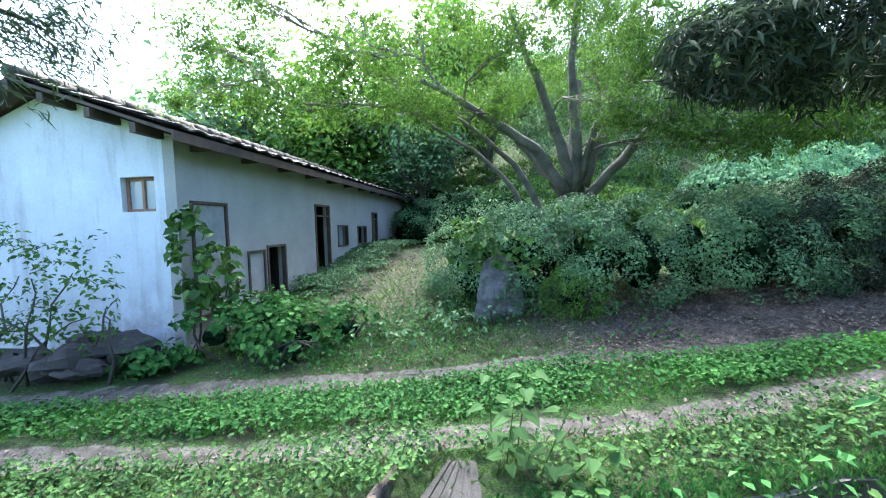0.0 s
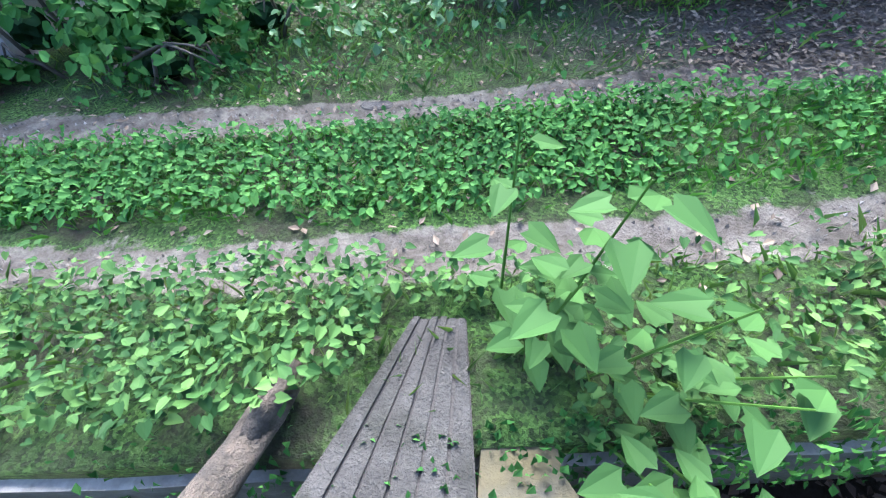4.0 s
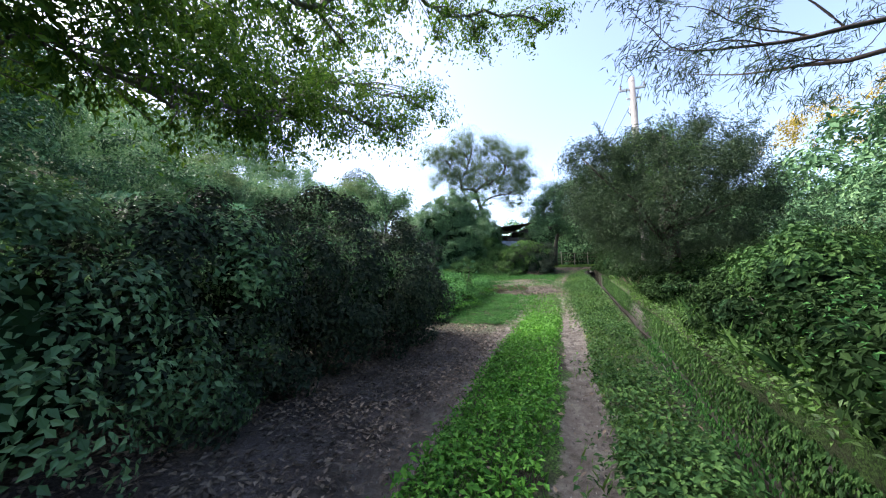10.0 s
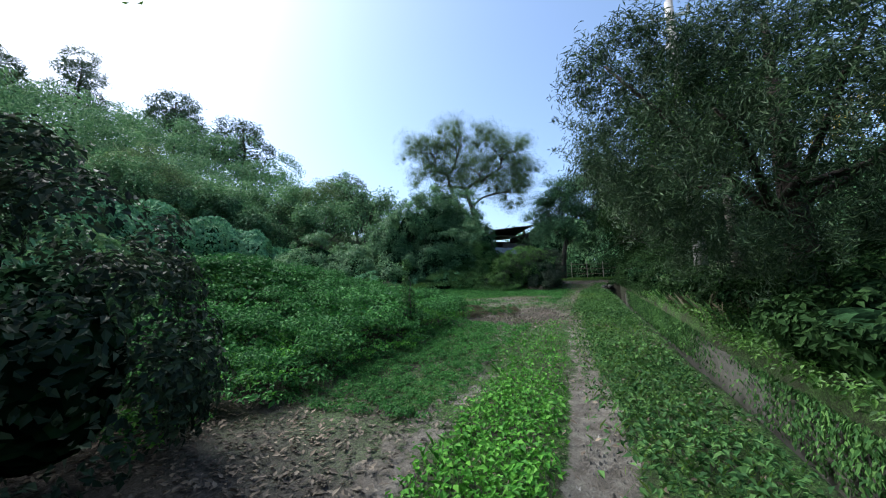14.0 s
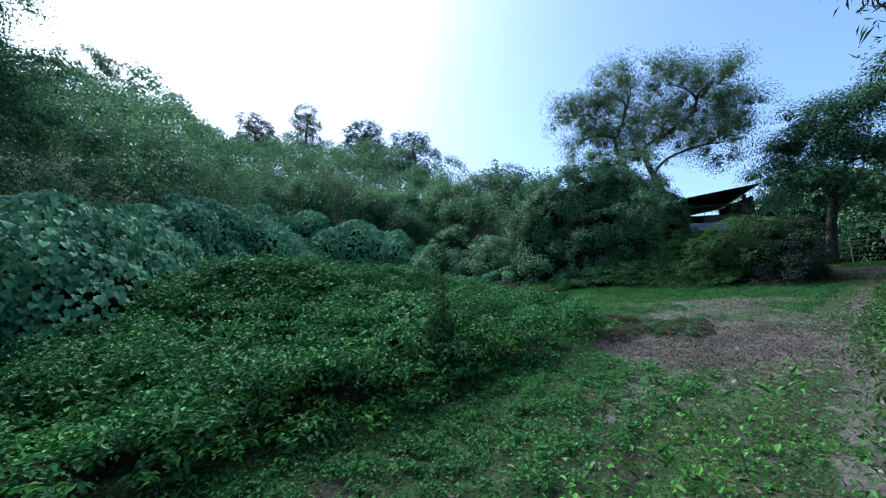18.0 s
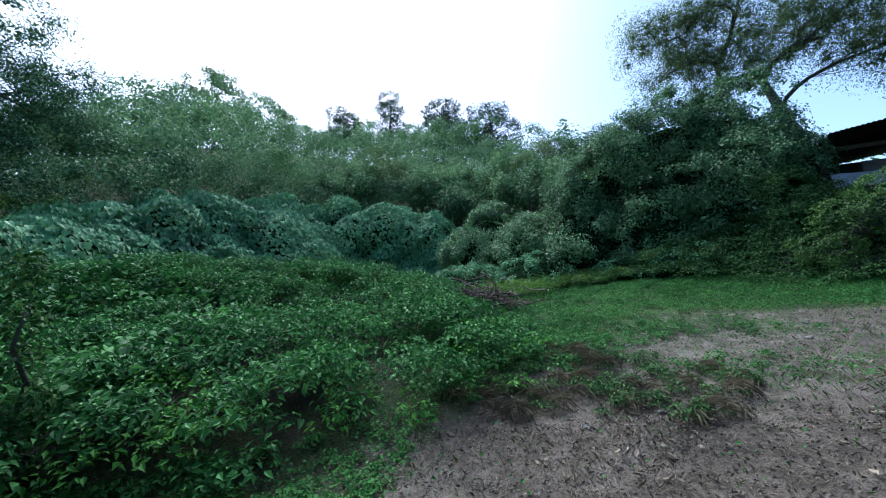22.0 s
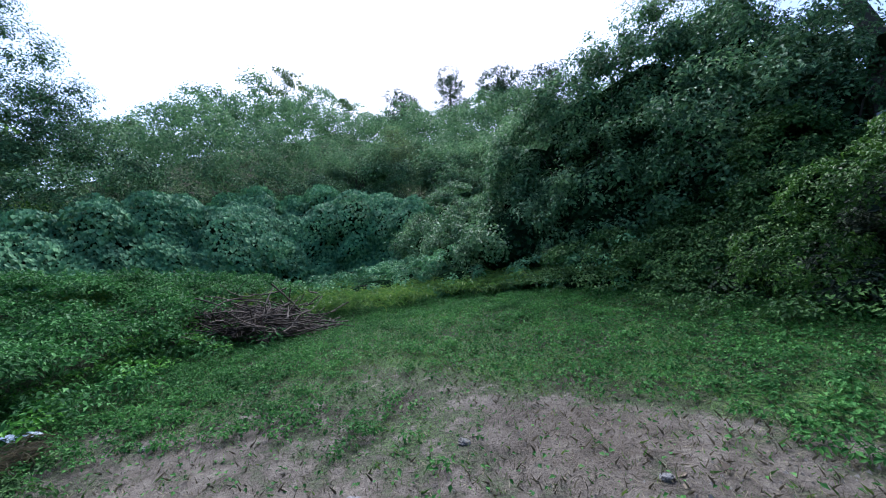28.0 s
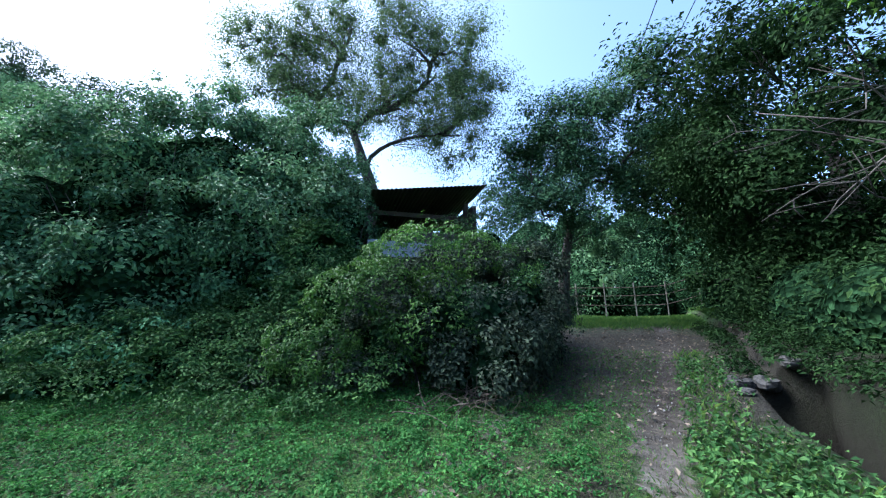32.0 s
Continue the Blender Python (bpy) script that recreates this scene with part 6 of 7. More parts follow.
broad_plants("verge_plants", "broad-leaved weeds on the verge of the drain", LEAF["creeper"], -9, 8, 2.0, 3.4, 34000, weedy(lambda x, y: verge(x, y) * ((x < -0.12 - 0.4 * smooth(2.6, 2.2, y)) | (x > 0.55) | (y > 2.8))), 0.17, 0.046, "heart", 0.75, hummocks(0.1))
broad_plants("verge_plants_far", "weeds leaning over the edge of the drain", LEAF["creeper"], 4, 30, 2.0, 4.8, 85000, weedy(lambda x, y: green(x, y) * smooth(0.05, 0.3, y - ditch_y(x)) * (y < np.interp(x, *RUT_R))), 0.15, 0.055, "rhomb", 0.6, hummocks(0.06))
grass("verge_grass", "grass on the verge of the drain", LEAF["grass"], -9, 31, 2.0, 4.8, 40000, lambda x, y: verge(x, y) * smooth(0.05, 0.4, y - ditch_y(x)), 0.12, 0.005)
broad_plants("yard_plants", "low weeds between the track and the house", LEAF["weed"], -8, 3.5, 4.8, 9.5, 40000, weedy(lambda x, y: yard(x, y) * np.clip(1.3 * tufts(x, y, 0.55, 9.0) - 0.15, 0, 1), 0.5, 6.0), 0.12, 0.06, "heart", 0.75, hummocks(0.1))
grass("yard_grass", "thin grass before the house", LEAF["grass"], -9, 4, 4.8, 14, 26000, lambda x, y: yard(x, y) * np.clip(tufts(x, y, 0.6, 12), 0, 1), 0.16, 0.006)
def weed_tufts(name, label, material, x0, x1, y0, y1, count, keep, size, total, length, wide, lift, shape="rhomb", category="plants"):
    """Weeds that stand in rounded tufts, the tops in the light and hollows between."""
    x, y = scatter(x0, x1, y0, y1, count, keep)
    radii = size * rng.uniform(0.5, 1.35, len(x))
    c = np.stack([x, y, gz(x, y) + lift(x, y) - radii * 0.25], 1)
    v, f = tufts_of_leaves(c, np.tile([0.0, 0.0, 1.0], (len(x), 1)), radii, total, length, length * wide, shape, 0.3, 0.6)
    return tagged(new(name, mesh_from(name, v, f, material)), label, category, "", "stuff")


weed_tufts("field_weeds", "dense knee-high weeds on the overgrown field", LEAF["field"], 11, 24, 6.5, 21, 6500, field, 0.24, 150000, 0.06, 0.55, lambda x, y: np.maximum(0.03, (field(x, y) - 0.3) * 0.12 + 0.2 * field_height(x, y) + 0.16 * field(x, y) * lump(np.stack([x, y, x * 0], -1), 0.7, 14.0)))
weed_tufts("field_bright_weeds", "bright fresh weeds in patches of the field", LEAF["fresh"], 11, 24, 6.5, 21, 5200, lambda x, y: field(x, y) * ((lump(np.stack([x, y, x * 0], -1), 0.35, 21.0) > 0.0) | ((x < 16.2) & (y < 9.3))), 0.2, 56000, 0.055, 0.5, lambda x, y: np.maximum(0.03, 0.15 * field_height(x, y) + 0.1 + 0.12 * lump(np.stack([x, y, x * 0], -1), 0.7, 14.0)))
weed_tufts("field_clumps", "taller dark clumps standing out of the field weeds", LEAF["field"], 11.5, 21, 6.8, 16, 520, lambda x, y: (field(x, y) > 0.3) * 0.9, 0.34, 60000, 0.06, 0.5, lambda x, y: 0.22 + 0.2 * field_height(x, y))
broad_plants("field_vines", "broad vine leaves among the weeds of the field", LEAF["field"], 11, 22, 6.5, 17, 30000, lambda x, y: field(x, y) * (lump(np.stack([x, y, x * 0], -1), 0.3, 12.0) > -0.1), 0.3, 0.085, "broad", 0.85, lambda x, y: 0.12 + 0.2 * field_height(x, y) + 0.14 * lump(np.stack([x, y, x * 0], -1), 0.7, 14.0))
broad_plants("clearing_weeds", "low green weeds round the dirt clearing", LEAF["weed"], 13, 31, 4.4, 18, 170000, weedy(lambda x, y: np.maximum(lawn(x, y), green(x, y) * (y > np.interp(x, *RUT_R)) * smooth(13, 18, x)) * (1 - field(x, y)) * (1 - 0.8 * litter_share(x, y)), 0.6, 4.0), 0.045, 0.03, "rhomb", 0.75, hummocks(0.05))
broad_plants("clearing_sprouts", "small green sprouts coming up through the bare soil", LEAF["weed"], 16, 27, 5.2, 10.5, 5000, lambda x, y: (tufts(x, y, 0.7, 9) > 0.75) * 0.8, 0.025, 0.018, "rhomb", 0.6)
grass("clearing_grass", "short grass round the dirt clearing", LEAF["grass"], 13, 31, 4.2, 18, 80000, lambda x, y: np.maximum(green(x, y), 0.25) * (1 - field(x, y)) * 0.9, 0.06, 0.004)
grass("short_turf", "short fine turf beyond the clearing", LEAF["grass"], 22.5, 31, 4.4, 12, 60000, lambda x, y: np.clip(green(x, y) * 0.8 + 0.1, 0, 1) * (1 - 0.8 * clearing(x, y)), 0.045, 0.0035)
grass("dry_tufts", "dry grass tufts on the bare clearing", LEAF["straw"], 14, 27, 4.5, 10, 36000, lambda x, y: np.clip(clearing(x, y) + 0.12 + 0.7 * smooth(15.3, 17, x) * (1 - smooth(6.2, 7.2, y)), 0, 1) * (tufts(x, y, 1.2, 15) > 0.5), 0.06, 0.004)
weed_tufts("tall_grass", "feathery light green grass behind the weeds", LEAF["grass"], 12, 26, 10.5, 20.5, 3000, lambda x, y: (y < np.interp(x, *TOE) + 0.3) * smooth(11.0, 12.6, y) * np.clip(tufts(x, y, 0.3, 8) + 0.3, 0, 1), 0.32, 60000, 0.13, 0.16, lambda x, y: 0.12 + 0.0 * x, "rhomb", "grass")
weed_tufts("creeper_carpet", "carpet of small creeper leaves rising to the thicket", LEAF["creeper"], 22, 29, 7.4, 15, 5200, lambda x, y: smooth(0, 2.2, x + 0.55 * (y - 8) - 26.0) * smooth(0, 1, x + 3 * (y - 6.6) - 28), 0.2, 90000, 0.05, 0.6, lambda x, y: 0.08 + 0.5 * smooth(0.6, 3.6, x + 0.55 * (y - 8) - 26.0) + 0.12 * lump(np.stack([x, y, x * 0], -1), 0.7, 3.0), "rhomb", "creeper")
weed_tufts("margin_weeds", "low weeds thinning out round the dirt clearing", LEAF["weed"], 13, 28, 5.4, 13, 11000, lambda x, y: (clearing(x, y) < 0.5) * (field(x, y) < 0.7) * np.clip(tufts(x, y, 0.5, 33) + 0.7 * (x < 20.5) * (y < 9), 0, 1), 0.1, 95000, 0.032, 0.6, lambda x, y: 0.0 * x)
broad_plants("bank_weeds", "tangled weeds on the bank above the drain", LEAF["field"], -6, 9.5, -7, 3.2, 40000, lambda x, y: (y < ditch_y(x) - WIDE - 0.05) * (np.abs(x - 0.2) > 0.75 + 0.5 * (y < 0.4)) * (0.35 + 0.65 * smooth(1.8, 3.5, x)) * np.clip(tufts(x, y, 0.5, 2) + 0.35, 0, 1), 0.4, 0.07, "rhomb", 0.5, hummocks(0.35, 0.5, 8.0))
# The bank weeds again farther on, with the conifer's shade in the leaf colour.
broad_plants("bank_weeds_far", "tangled weeds coloured dark for the shade of the conifer", LEAF["dark"], 8, 32, -7, 3.2, 44000, lambda x, y: (y < ditch_y(x) - WIDE - 0.05) * (np.abs(x - 0.2) > 0.75 + 0.5 * (y < 0.4)) * (0.35 + 0.65 * smooth(1.8, 3.5, x)) * np.clip(tufts(x, y, 0.5, 2) + 0.35, 0, 1), 0.4, 0.07, "rhomb", 0.5, hummocks(0.35, 0.5, 8.0))
broad_plants("drain_edge_weeds", "weeds hanging over the concrete edge of the drain", LEAF["vine"], 7.5, 22, 1.0, 3.4, 30000, lambda x, y: (np.abs(y - ditch_y(x) + WIDE + 0.05) < 0.25) * np.clip(tufts(x, y, 0.35, 5) * 1.4, 0, 1), 0.2, 0.055, "rhomb", 0.5, hummocks(0.1))
# Upper end of the edge weeds: a darker leaf carries the tree shade.
broad_plants("drain_edge_weeds_far", "weeds hanging over the concrete edge of the drain, coloured dark for shade", LEAF["dark"], 21, 31, 1.0, 3.6, 26000, lambda x, y: (np.abs(y - ditch_y(x) + WIDE + 0.05) < 0.25) * np.clip(tufts(x, y, 0.35, 5) * 1.4, 0, 1), 0.2, 0.055, "rhomb", 0.5, hummocks(0.1))
grass("bank_grass", "straggling grass on the bank above the drain", LEAF["creeper"], 2.5, 22, -4, 3.2, 16000, lambda x, y: (y < ditch_y(x) - WIDE - 0.08) * 0.9, 0.4, 0.008)
grass("drain_grass", "dry pale grass along the edge of the drain", LEAF["straw"], 5, 22, 1.4, 3.3, 6000, lambda x, y: (y < ditch_y(x) - WIDE - 0.05) * (y > ditch_y(x) - WIDE - 0.5) * (tufts(x, y, 0.4, 3) > 0.6), 0.4, 0.006)


# Dark cover put where the trees shade the bank and drain mouth.
weed_tufts("drain_mouth_tangle", "creepers and dead growth about the mouth of the drain, coloured dark for shade", LEAF["dark"], 25.5, 34, 0.6, 3.9, 2200, lambda x, y: (y < ditch_y(x) + 0.1 - (WIDE + 0.2) * (x < 29.1)) * 0.9, 0.18, 26000, 0.06, 0.55, lambda x, y: 0.04 + 0.1 * lump(np.stack([x, y, x * 0], -1), 0.8, 9.0), "rhomb", "creeper")
weed_tufts("bank_creepers", "light green creepers spread over the bank beyond the drain", LEAF["vine"], 4.5, 11.5, -3.5, 2.1, 2600, lambda x, y: (y < ditch_y(x) - WIDE - 0.1) * np.clip(tufts(x, y, 0.5, 3.0) + 0.35, 0, 1), 0.2, 36000, 0.06, 0.55, lambda x, y: 0.06 + 0.16 * lump(np.stack([x, y, x * 0], -1), 0.6, 9.0), "rhomb", "creeper")


def face_creepers(name, label, material, count, x0, x1, low, high, length, road=False):
    """Creepers that hang down the inner face of the drain wall."""
    x = rng.uniform(x0, x1, count)
    x = x[rng.uniform(0, 1, count) < np.clip(tufts(x, x * 0, 0.3, 6) * 1.5 - 0.15 + 0.25 * road, 0, 1)]
    n = len(x)
    top = np.interp(x, PATH_X, PATH_Z)
    hang = rng.uniform(0, 1, n) ** 1.5
    p = np.stack([x, ditch_y(x) + (rng.uniform(-0.1, 0.12, n) if road else rng.uniform(0.02, 0.1, n) - WIDE), top + high - hang * (high - low)], 1)
    sign = -1.0 if road else 1.0
    facing = unit(np.array([0, sign, 0.5]) + turned(n) * 0.5)
    axis = unit(np.array([0, 0.2 * sign, -1.0]) + turned(n) * 0.6)
    s = rng.uniform(0.6, 1.3, n)
    v, f = leaf_arrays(p, axis, facing, length * s, length * 0.55 * s)
    return tagged(new(name, mesh_from(name, v, f, material)), label, "creeper", "", "stuff")


def along_house(x, y):
    """Close along the foot of the house front."""
    s_, w_ = (x - HC[0]) * HU[0] + (y - HC[1]) * HU[1], (x - HC[0]) * HW[0] + (y - HC[1]) * HW[1]
    return smooth(2.4, 3.6, s_) * (s_ < 13.6) * smooth(-1.9, -0.6, w_) * (w_ < -0.12)


weed_tufts("wall_weeds", "dark straggling weeds along the foot of the house", LEAF["thicket"], -4, 0, 7.0, 20, 4200, along_house, 0.22, 30000, 0.08, 0.5, lambda x, y: 0.1 + 0.12 * lump(np.stack([x, y, x * 0], -1), 0.8, 4.0))
broad_plants("lawn_weeds", "low leafy weeds of the lawn before the thicket", LEAF["weed"], 19, 28.5, 5.5, 15, 120000, weedy(lambda x, y: green(x, y) * (1 - field(x, y)) * smooth(-0.1, 0.5, y - np.interp(x, *LAWN_EDGE)) * (0.12 + 0.88 * smooth(6.6, 8.0, y)), 0.5, 27.0), 0.06, 0.034, "rhomb", 0.7, hummocks(0.06))
face_creepers("drain_creepers_road", "weeds hanging over the road-side wall of the drain", LEAF["weed"], 15000, -9, 12, -0.2, 0.1, 0.045, True)
face_creepers("drain_creepers", "creepers hanging down the wall of the drain", LEAF["creeper"], 42000, 5.9, 26, -0.4, 0.15, 0.055)


def fallen(name, label, x0, x1, y0, y1, count, keep):
    x, y = scatter(x0, x1, y0, y1, count, keep)
    off_drain = (y > ditch_y(x) + 0.1) | (y < ditch_y(x) - WIDE - 0.12) | (x > 29.2)
    x, y = x[off_drain], y[off_drain]
    p = np.stack([x, y, gz(x, y) + rng.uniform(0.0, 0.025, len(x))], 1)
    facing = unit(np.array([0, 0, 1.0]) + turned(len(x)) * 0.45)
    axis = np.cross(facing, turned(len(x)))
    s = rng.uniform(0.5, 1.3, len(x))
    v, f = leaf_arrays(p, axis, facing, 0.055 * s, 0.03 * s, "rhomb", 0.3, -0.15)
    return tagged(new(name, mesh_from(name, v, f, LEAF["litter"])), label, "fallen leaves", "", "stuff")


def lying_straw(name, label, x0, x1, y0, y1, count, keep):
    x, y = scatter(x0, x1, y0, y1, count, keep)
    a = rng.uniform(0, 2 * np.pi, len(x))
    p = np.stack([x, y, gz(x, y) + rng.uniform(0.004, 0.025, len(x))], 1)
    axis = np.stack([np.cos(a), np.sin(a), rng.normal(0, 0.08, len(x))], 1)
    v, f = leaf_arrays(p, axis, np.tile([0.0, 0.0, 1.0], (len(x), 1)), rng.uniform(0.02, 0.1, len(x)), np.full(len(x), 0.003), "rhomb", 0.1, 0.0)
    return tagged(new(name, mesh_from(name, v, f, LEAF["straw"])), label, "straw", "", "stuff")


lying_straw("lying_straw", "cut dry straw lying on the bare clearing", 14, 28, 4.4, 10.4, 60000, lambda x, y: clearing(x, y) * np.clip(tufts(x, y, 0.7, 19), 0.1, 1) + 0.1 + 0.5 * smooth(15.3, 17, x) * (1 - smooth(6.2, 7.2, y)))
def gravel(name, label, x0, x1, y0, y1, count, keep, size):
    """Small stones and crumbs of soil, too many to count: four-cornered chips."""
    x, y = scatter(x0, x1, y0, y1, count, keep)
    n = len(x)
    s = size * rng.uniform(0.3, 1.0, (n, 1)) ** 1.5
    c = np.stack([x, y, gz(x, y) - 0.02], 1)
    base = np.array([[1, 0, 0], [-0.5, 0.87, 0], [-0.5, -0.87, 0]])
    a = rng.uniform(0, 6.28, n)
    ca, sa = np.cos(a), np.sin(a)
    v = []
    for bx, by, _ in base:
        v.append(c + np.stack([bx * ca - by * sa, bx * sa + by * ca, np.zeros(n)], 1) * s * rng.uniform(0.7, 1.3, (n, 1)))
    v.append(c + np.concatenate([rng.normal(0, 0.3, (n, 2)) * s, s * 0.5], 1) + [0, 0, 0.014])
    k = np.arange(n)[:, None] * 4
    f = np.concatenate([k + [[0, 1, 3]], k + [[1, 2, 3]], k + [[2, 0, 3]]])
    return tagged(new(name, mesh_from(name, np.stack(v, 1).reshape(-1, 3), f, GRIT)), label, "gravel", "", "stuff")


def mulch_bits(name, label, x0, x1, y0, y1, count, keep):
    """Dark dead leaf scraps that lie in drifts."""
    x, y = scatter(x0, x1, y0, y1, count, keep)
    p = np.stack([x, y, gz(x, y) + rng.uniform(0.0, 0.03, len(x))], 1)
    facing = unit(np.array([0, 0, 1.0]) + turned(len(x)) * 0.8)
    s_ = rng.uniform(0.5, 1.4, len(x))
    v, f = leaf_arrays(p, np.cross(facing, turned(len(x))), facing, 0.026 * s_, 0.013 * s_, "rhomb", 0.3, -0.15)
    return tagged(new(name, mesh_from(name, v, f, LEAF["mulch"])), label, "dead leaves", "", "stuff")


mulch_bits("clearing_mulch", "dark drifts of dead leaf scraps on the bare clearing", 15, 26.5, 4.6, 9.4, 60000, lambda x, y: np.clip(clearing(x, y) * 1.2, 0, 1) * (lump(np.stack([x, y, x * 0], -1), 0.45, 31.0) + 0.3 * lump(np.stack([x, y, x * 0], -1), 1.5, 3.0) > 0.15))
weed_tufts("clearing_clumps", "clumps of dark weeds left standing on the bare clearing", LEAF["creeper"], 17, 25, 5.2, 8.6, 900, lambda x, y: (clearing(x, y) > 0.1) * (lump(np.stack([x, y, x * 0], -1), 0.4, 17.0) > 0.45), 0.11, 4500, 0.035, 0.5, lambda x, y: 0.0 * x)
weed_tufts("straw_clumps", "bent clumps of dry grass on the bare clearing", LEAF["straw"], 17, 25, 5.0, 8.6, 500, lambda x, y: (clearing(x, y) > 0.1) * (lump(np.stack([x, y, x * 0], -1), 0.4, 17.0) > 0.45), 0.13, 2600, 0.12, 0.05, lambda x, y: 0.0 * x, "rhomb", "grass")
gravel("rut_gravel", "small stones and crumbs in the wheel ruts", -8, 34, 2.6, 6.6, 40000, lambda x, y: ruts(x, y) * 0.8, 0.015)
gravel("clearing_gravel", "small stones and clods on the bare clearing", 15, 27, 4.4, 10.4, 46000, lambda x, y: clearing(x, y), 0.026)
fallen("fallen_leaves", "dry brown fallen leaves along the hedge", -3, 14, 4.4, 12, 80000, lambda x, y: litter_share(x, y) * 0.9 + 0.05)
def drain_litter():
    """Brown leaves lying on the bed of the drain."""
    x = rng.uniform(-7, 8, 12000)
    x = x[rng.uniform(0, 1, len(x)) < np.clip(tufts(x, x * 0, 0.5, 41) + 0.3, 0.1, 1)]
    y = ditch_y(x) - rng.uniform(0.02, WIDE, len(x))
    p = np.stack([x, y, np.interp(x, PATH_X, PATH_Z) - 0.6 + rng.uniform(0, 0.06, len(x))], 1)
    facing = unit(np.array([0, 0, 1.0]) + turned(len(x)) * 0.5)
    s = rng.uniform(0.5, 1.3, len(x))
    v, f = leaf_arrays(p, np.cross(facing, turned(len(x))), facing, 0.06 * s, 0.03 * s, "rhomb", 0.3, -0.1)
    tagged(new("drain_leaves", mesh_from("drain_leaves", v, f, LEAF["brown"])), "wet brown leaves on the bed of the drain", "fallen leaves", "", "stuff")


drain_litter()
fallen("fallen_leaves_track", "scattered dry leaves on the track", -8, 35, 2.6, 6.6, 26000, lambda x, y: (0.22 + 0.6 * litter_share(x, y)) * (1 - 0.85 * np.clip(clearing(x, y) * 1.6, 0, 1)))

# ---- standing stone, plank crossing, shed, pole, fence and small things ----
def boulder(name, label, at, size, seed, material=STONE, sharp=0.4):
    ob_ = Bag()
    core(ob_, [(0, 0, 0, *size)], 1.0, sharp, 1.1 / max(size), seed, 14, 9)
    me = ob_.mesh(name, material)
    ob = new(name, me)
    ob.matrix_world = pose(*at)
    return tagged(ob, label, "stone")


def standing_stone():
    bag = Bag()
    levels = np.linspace(0, 1, 25)
    prof_x = np.interp(levels, (0, 0.3, 0.7, 0.9, 1), (0.52, 0.49, 0.4, 0.27, 0.07))
    ringn = 32
    a = np.linspace(0, 2 * np.pi, ringn, endpoint=False)
    v = []
    for l, r in zip(levels, prof_x):
        c = np.stack([np.cos(a) * r + 0.08 * l, np.sin(a) * r * 0.42 + 0.1 * l, np.full(ringn, l * 1.22 - 0.12)], 1)
        v.append(c + (0.04 * lump(c, 1.3, 4) - 0.04 * np.abs(lump(c * [1, 1, 0.5], 2.6, 7)) + 0.012 * lump(c, 7.0, 2))[:, None] * np.stack([np.cos(a), np.sin(a), a * 0], 1))
    i, j = np.meshgrid(np.arange(24), np.arange(ringn), indexing="ij")
    q = np.stack([i * ringn + j, i * ringn + (j + 1) % ringn, (i + 1) * ringn + (j + 1) % ringn, (i + 1) * ringn + j], -1).reshape(-1, 4)
    bag.put(np.concatenate(v), q, [tuple(range(24 * ringn, 25 * ringn))])
    ob = new("standing_stone", bag.mesh("standing_stone", STONE, True))
    ob.matrix_world = pose(0.98, 6.55, float(gz(0.98, 6.55)), 0, 0, 8)
    tagged(ob, "grey upright weathered stone standing before the hedge", "stone")


standing_stone()
boulder("flat_stone", "flat grey stone lying in the wheel rut", (-0.42, 4.82, float(gz(-0.42, 4.82)) - 0.03), (0.17, 0.12, 0.02), 3.0, DARK_STONE, 0.25)
for x, y, z, sx, sy, sz, k in ((-4.75, 5.2, -0.3, 0.5, 0.34, 0.17, 5.0), (-5.3, 5.05, -0.42, 0.48, 0.33, 0.2, 6.0), (-5.9, 4.95, -0.45, 0.42, 0.3, 0.18, 8.0), (-4.95, 4.9, -0.5, 0.4, 0.25, 0.15, 9.0), (-5.15, 5.3, -0.2, 0.36, 0.25, 0.13, 4.0)):
    boulder("dark_boulder", "dark flat rough boulder below the white gable", (x, y, z), (sx, sy, sz), k, DARK_STONE, 0.5)

# the crossing: grooved slabs, a mossy slab and logs over the drain
def grooved_slab(name, label, corners, z, thick, boards, material):
    """Boards side by side between a near edge and a far edge."""
    (a0, a1), (b0, b1) = corners
    a0, a1, b0, b1 = (np.array(q, dtype=float) for q in (a0, a1, b0, b1))
    c = (a0 + a1 + b0 + b1) / 4
    ob = thing(name, (*c, z - thick), label, "slab")
    gap = 0.012
    for k in range(boards):
        f0, f1 = k / boards, (k + 1) / boards
        p, q = a0 + (a1 - a0) * f0, a0 + (a1 - a0) * f1
        r, s = b0 + (b1 - b0) * f0, b0 + (b1 - b0) * f1
        e = (a1 - a0) / np.linalg.norm(a1 - a0) * gap / 2
        jag = rng.uniform(-0.012, 0.012, 2)
        quad = [p + e + [0, jag[0]], q - e + [0, jag[0]], s - e + [0, jag[1]], r + e + [0, jag[1]]]
        dz = rng.uniform(-0.004, 0.004)
        v = [(*w, z - thick + dz) for w in quad] + [(*w, z + dz) for w in quad]
        part("board", Bag().put(v, [(3, 2, 1, 0), (4, 5, 6, 7), (0, 1, 5, 4), (1, 2, 6, 5), (2, 3, 7, 6), (3, 0, 4, 7)]), material, ob)
    v = [(*w, z - thick + d) for d in (0.0, thick - 0.014) for w in (a0, a1, b1, b0)]
    part("bed", Bag().put(v, [(3, 2, 1, 0), (4, 5, 6, 7), (0, 1, 5, 4), (1, 2, 6, 5), (2, 3, 7, 6), (3, 0, 4, 7)]), DARK_STONE, ob)
    return ob


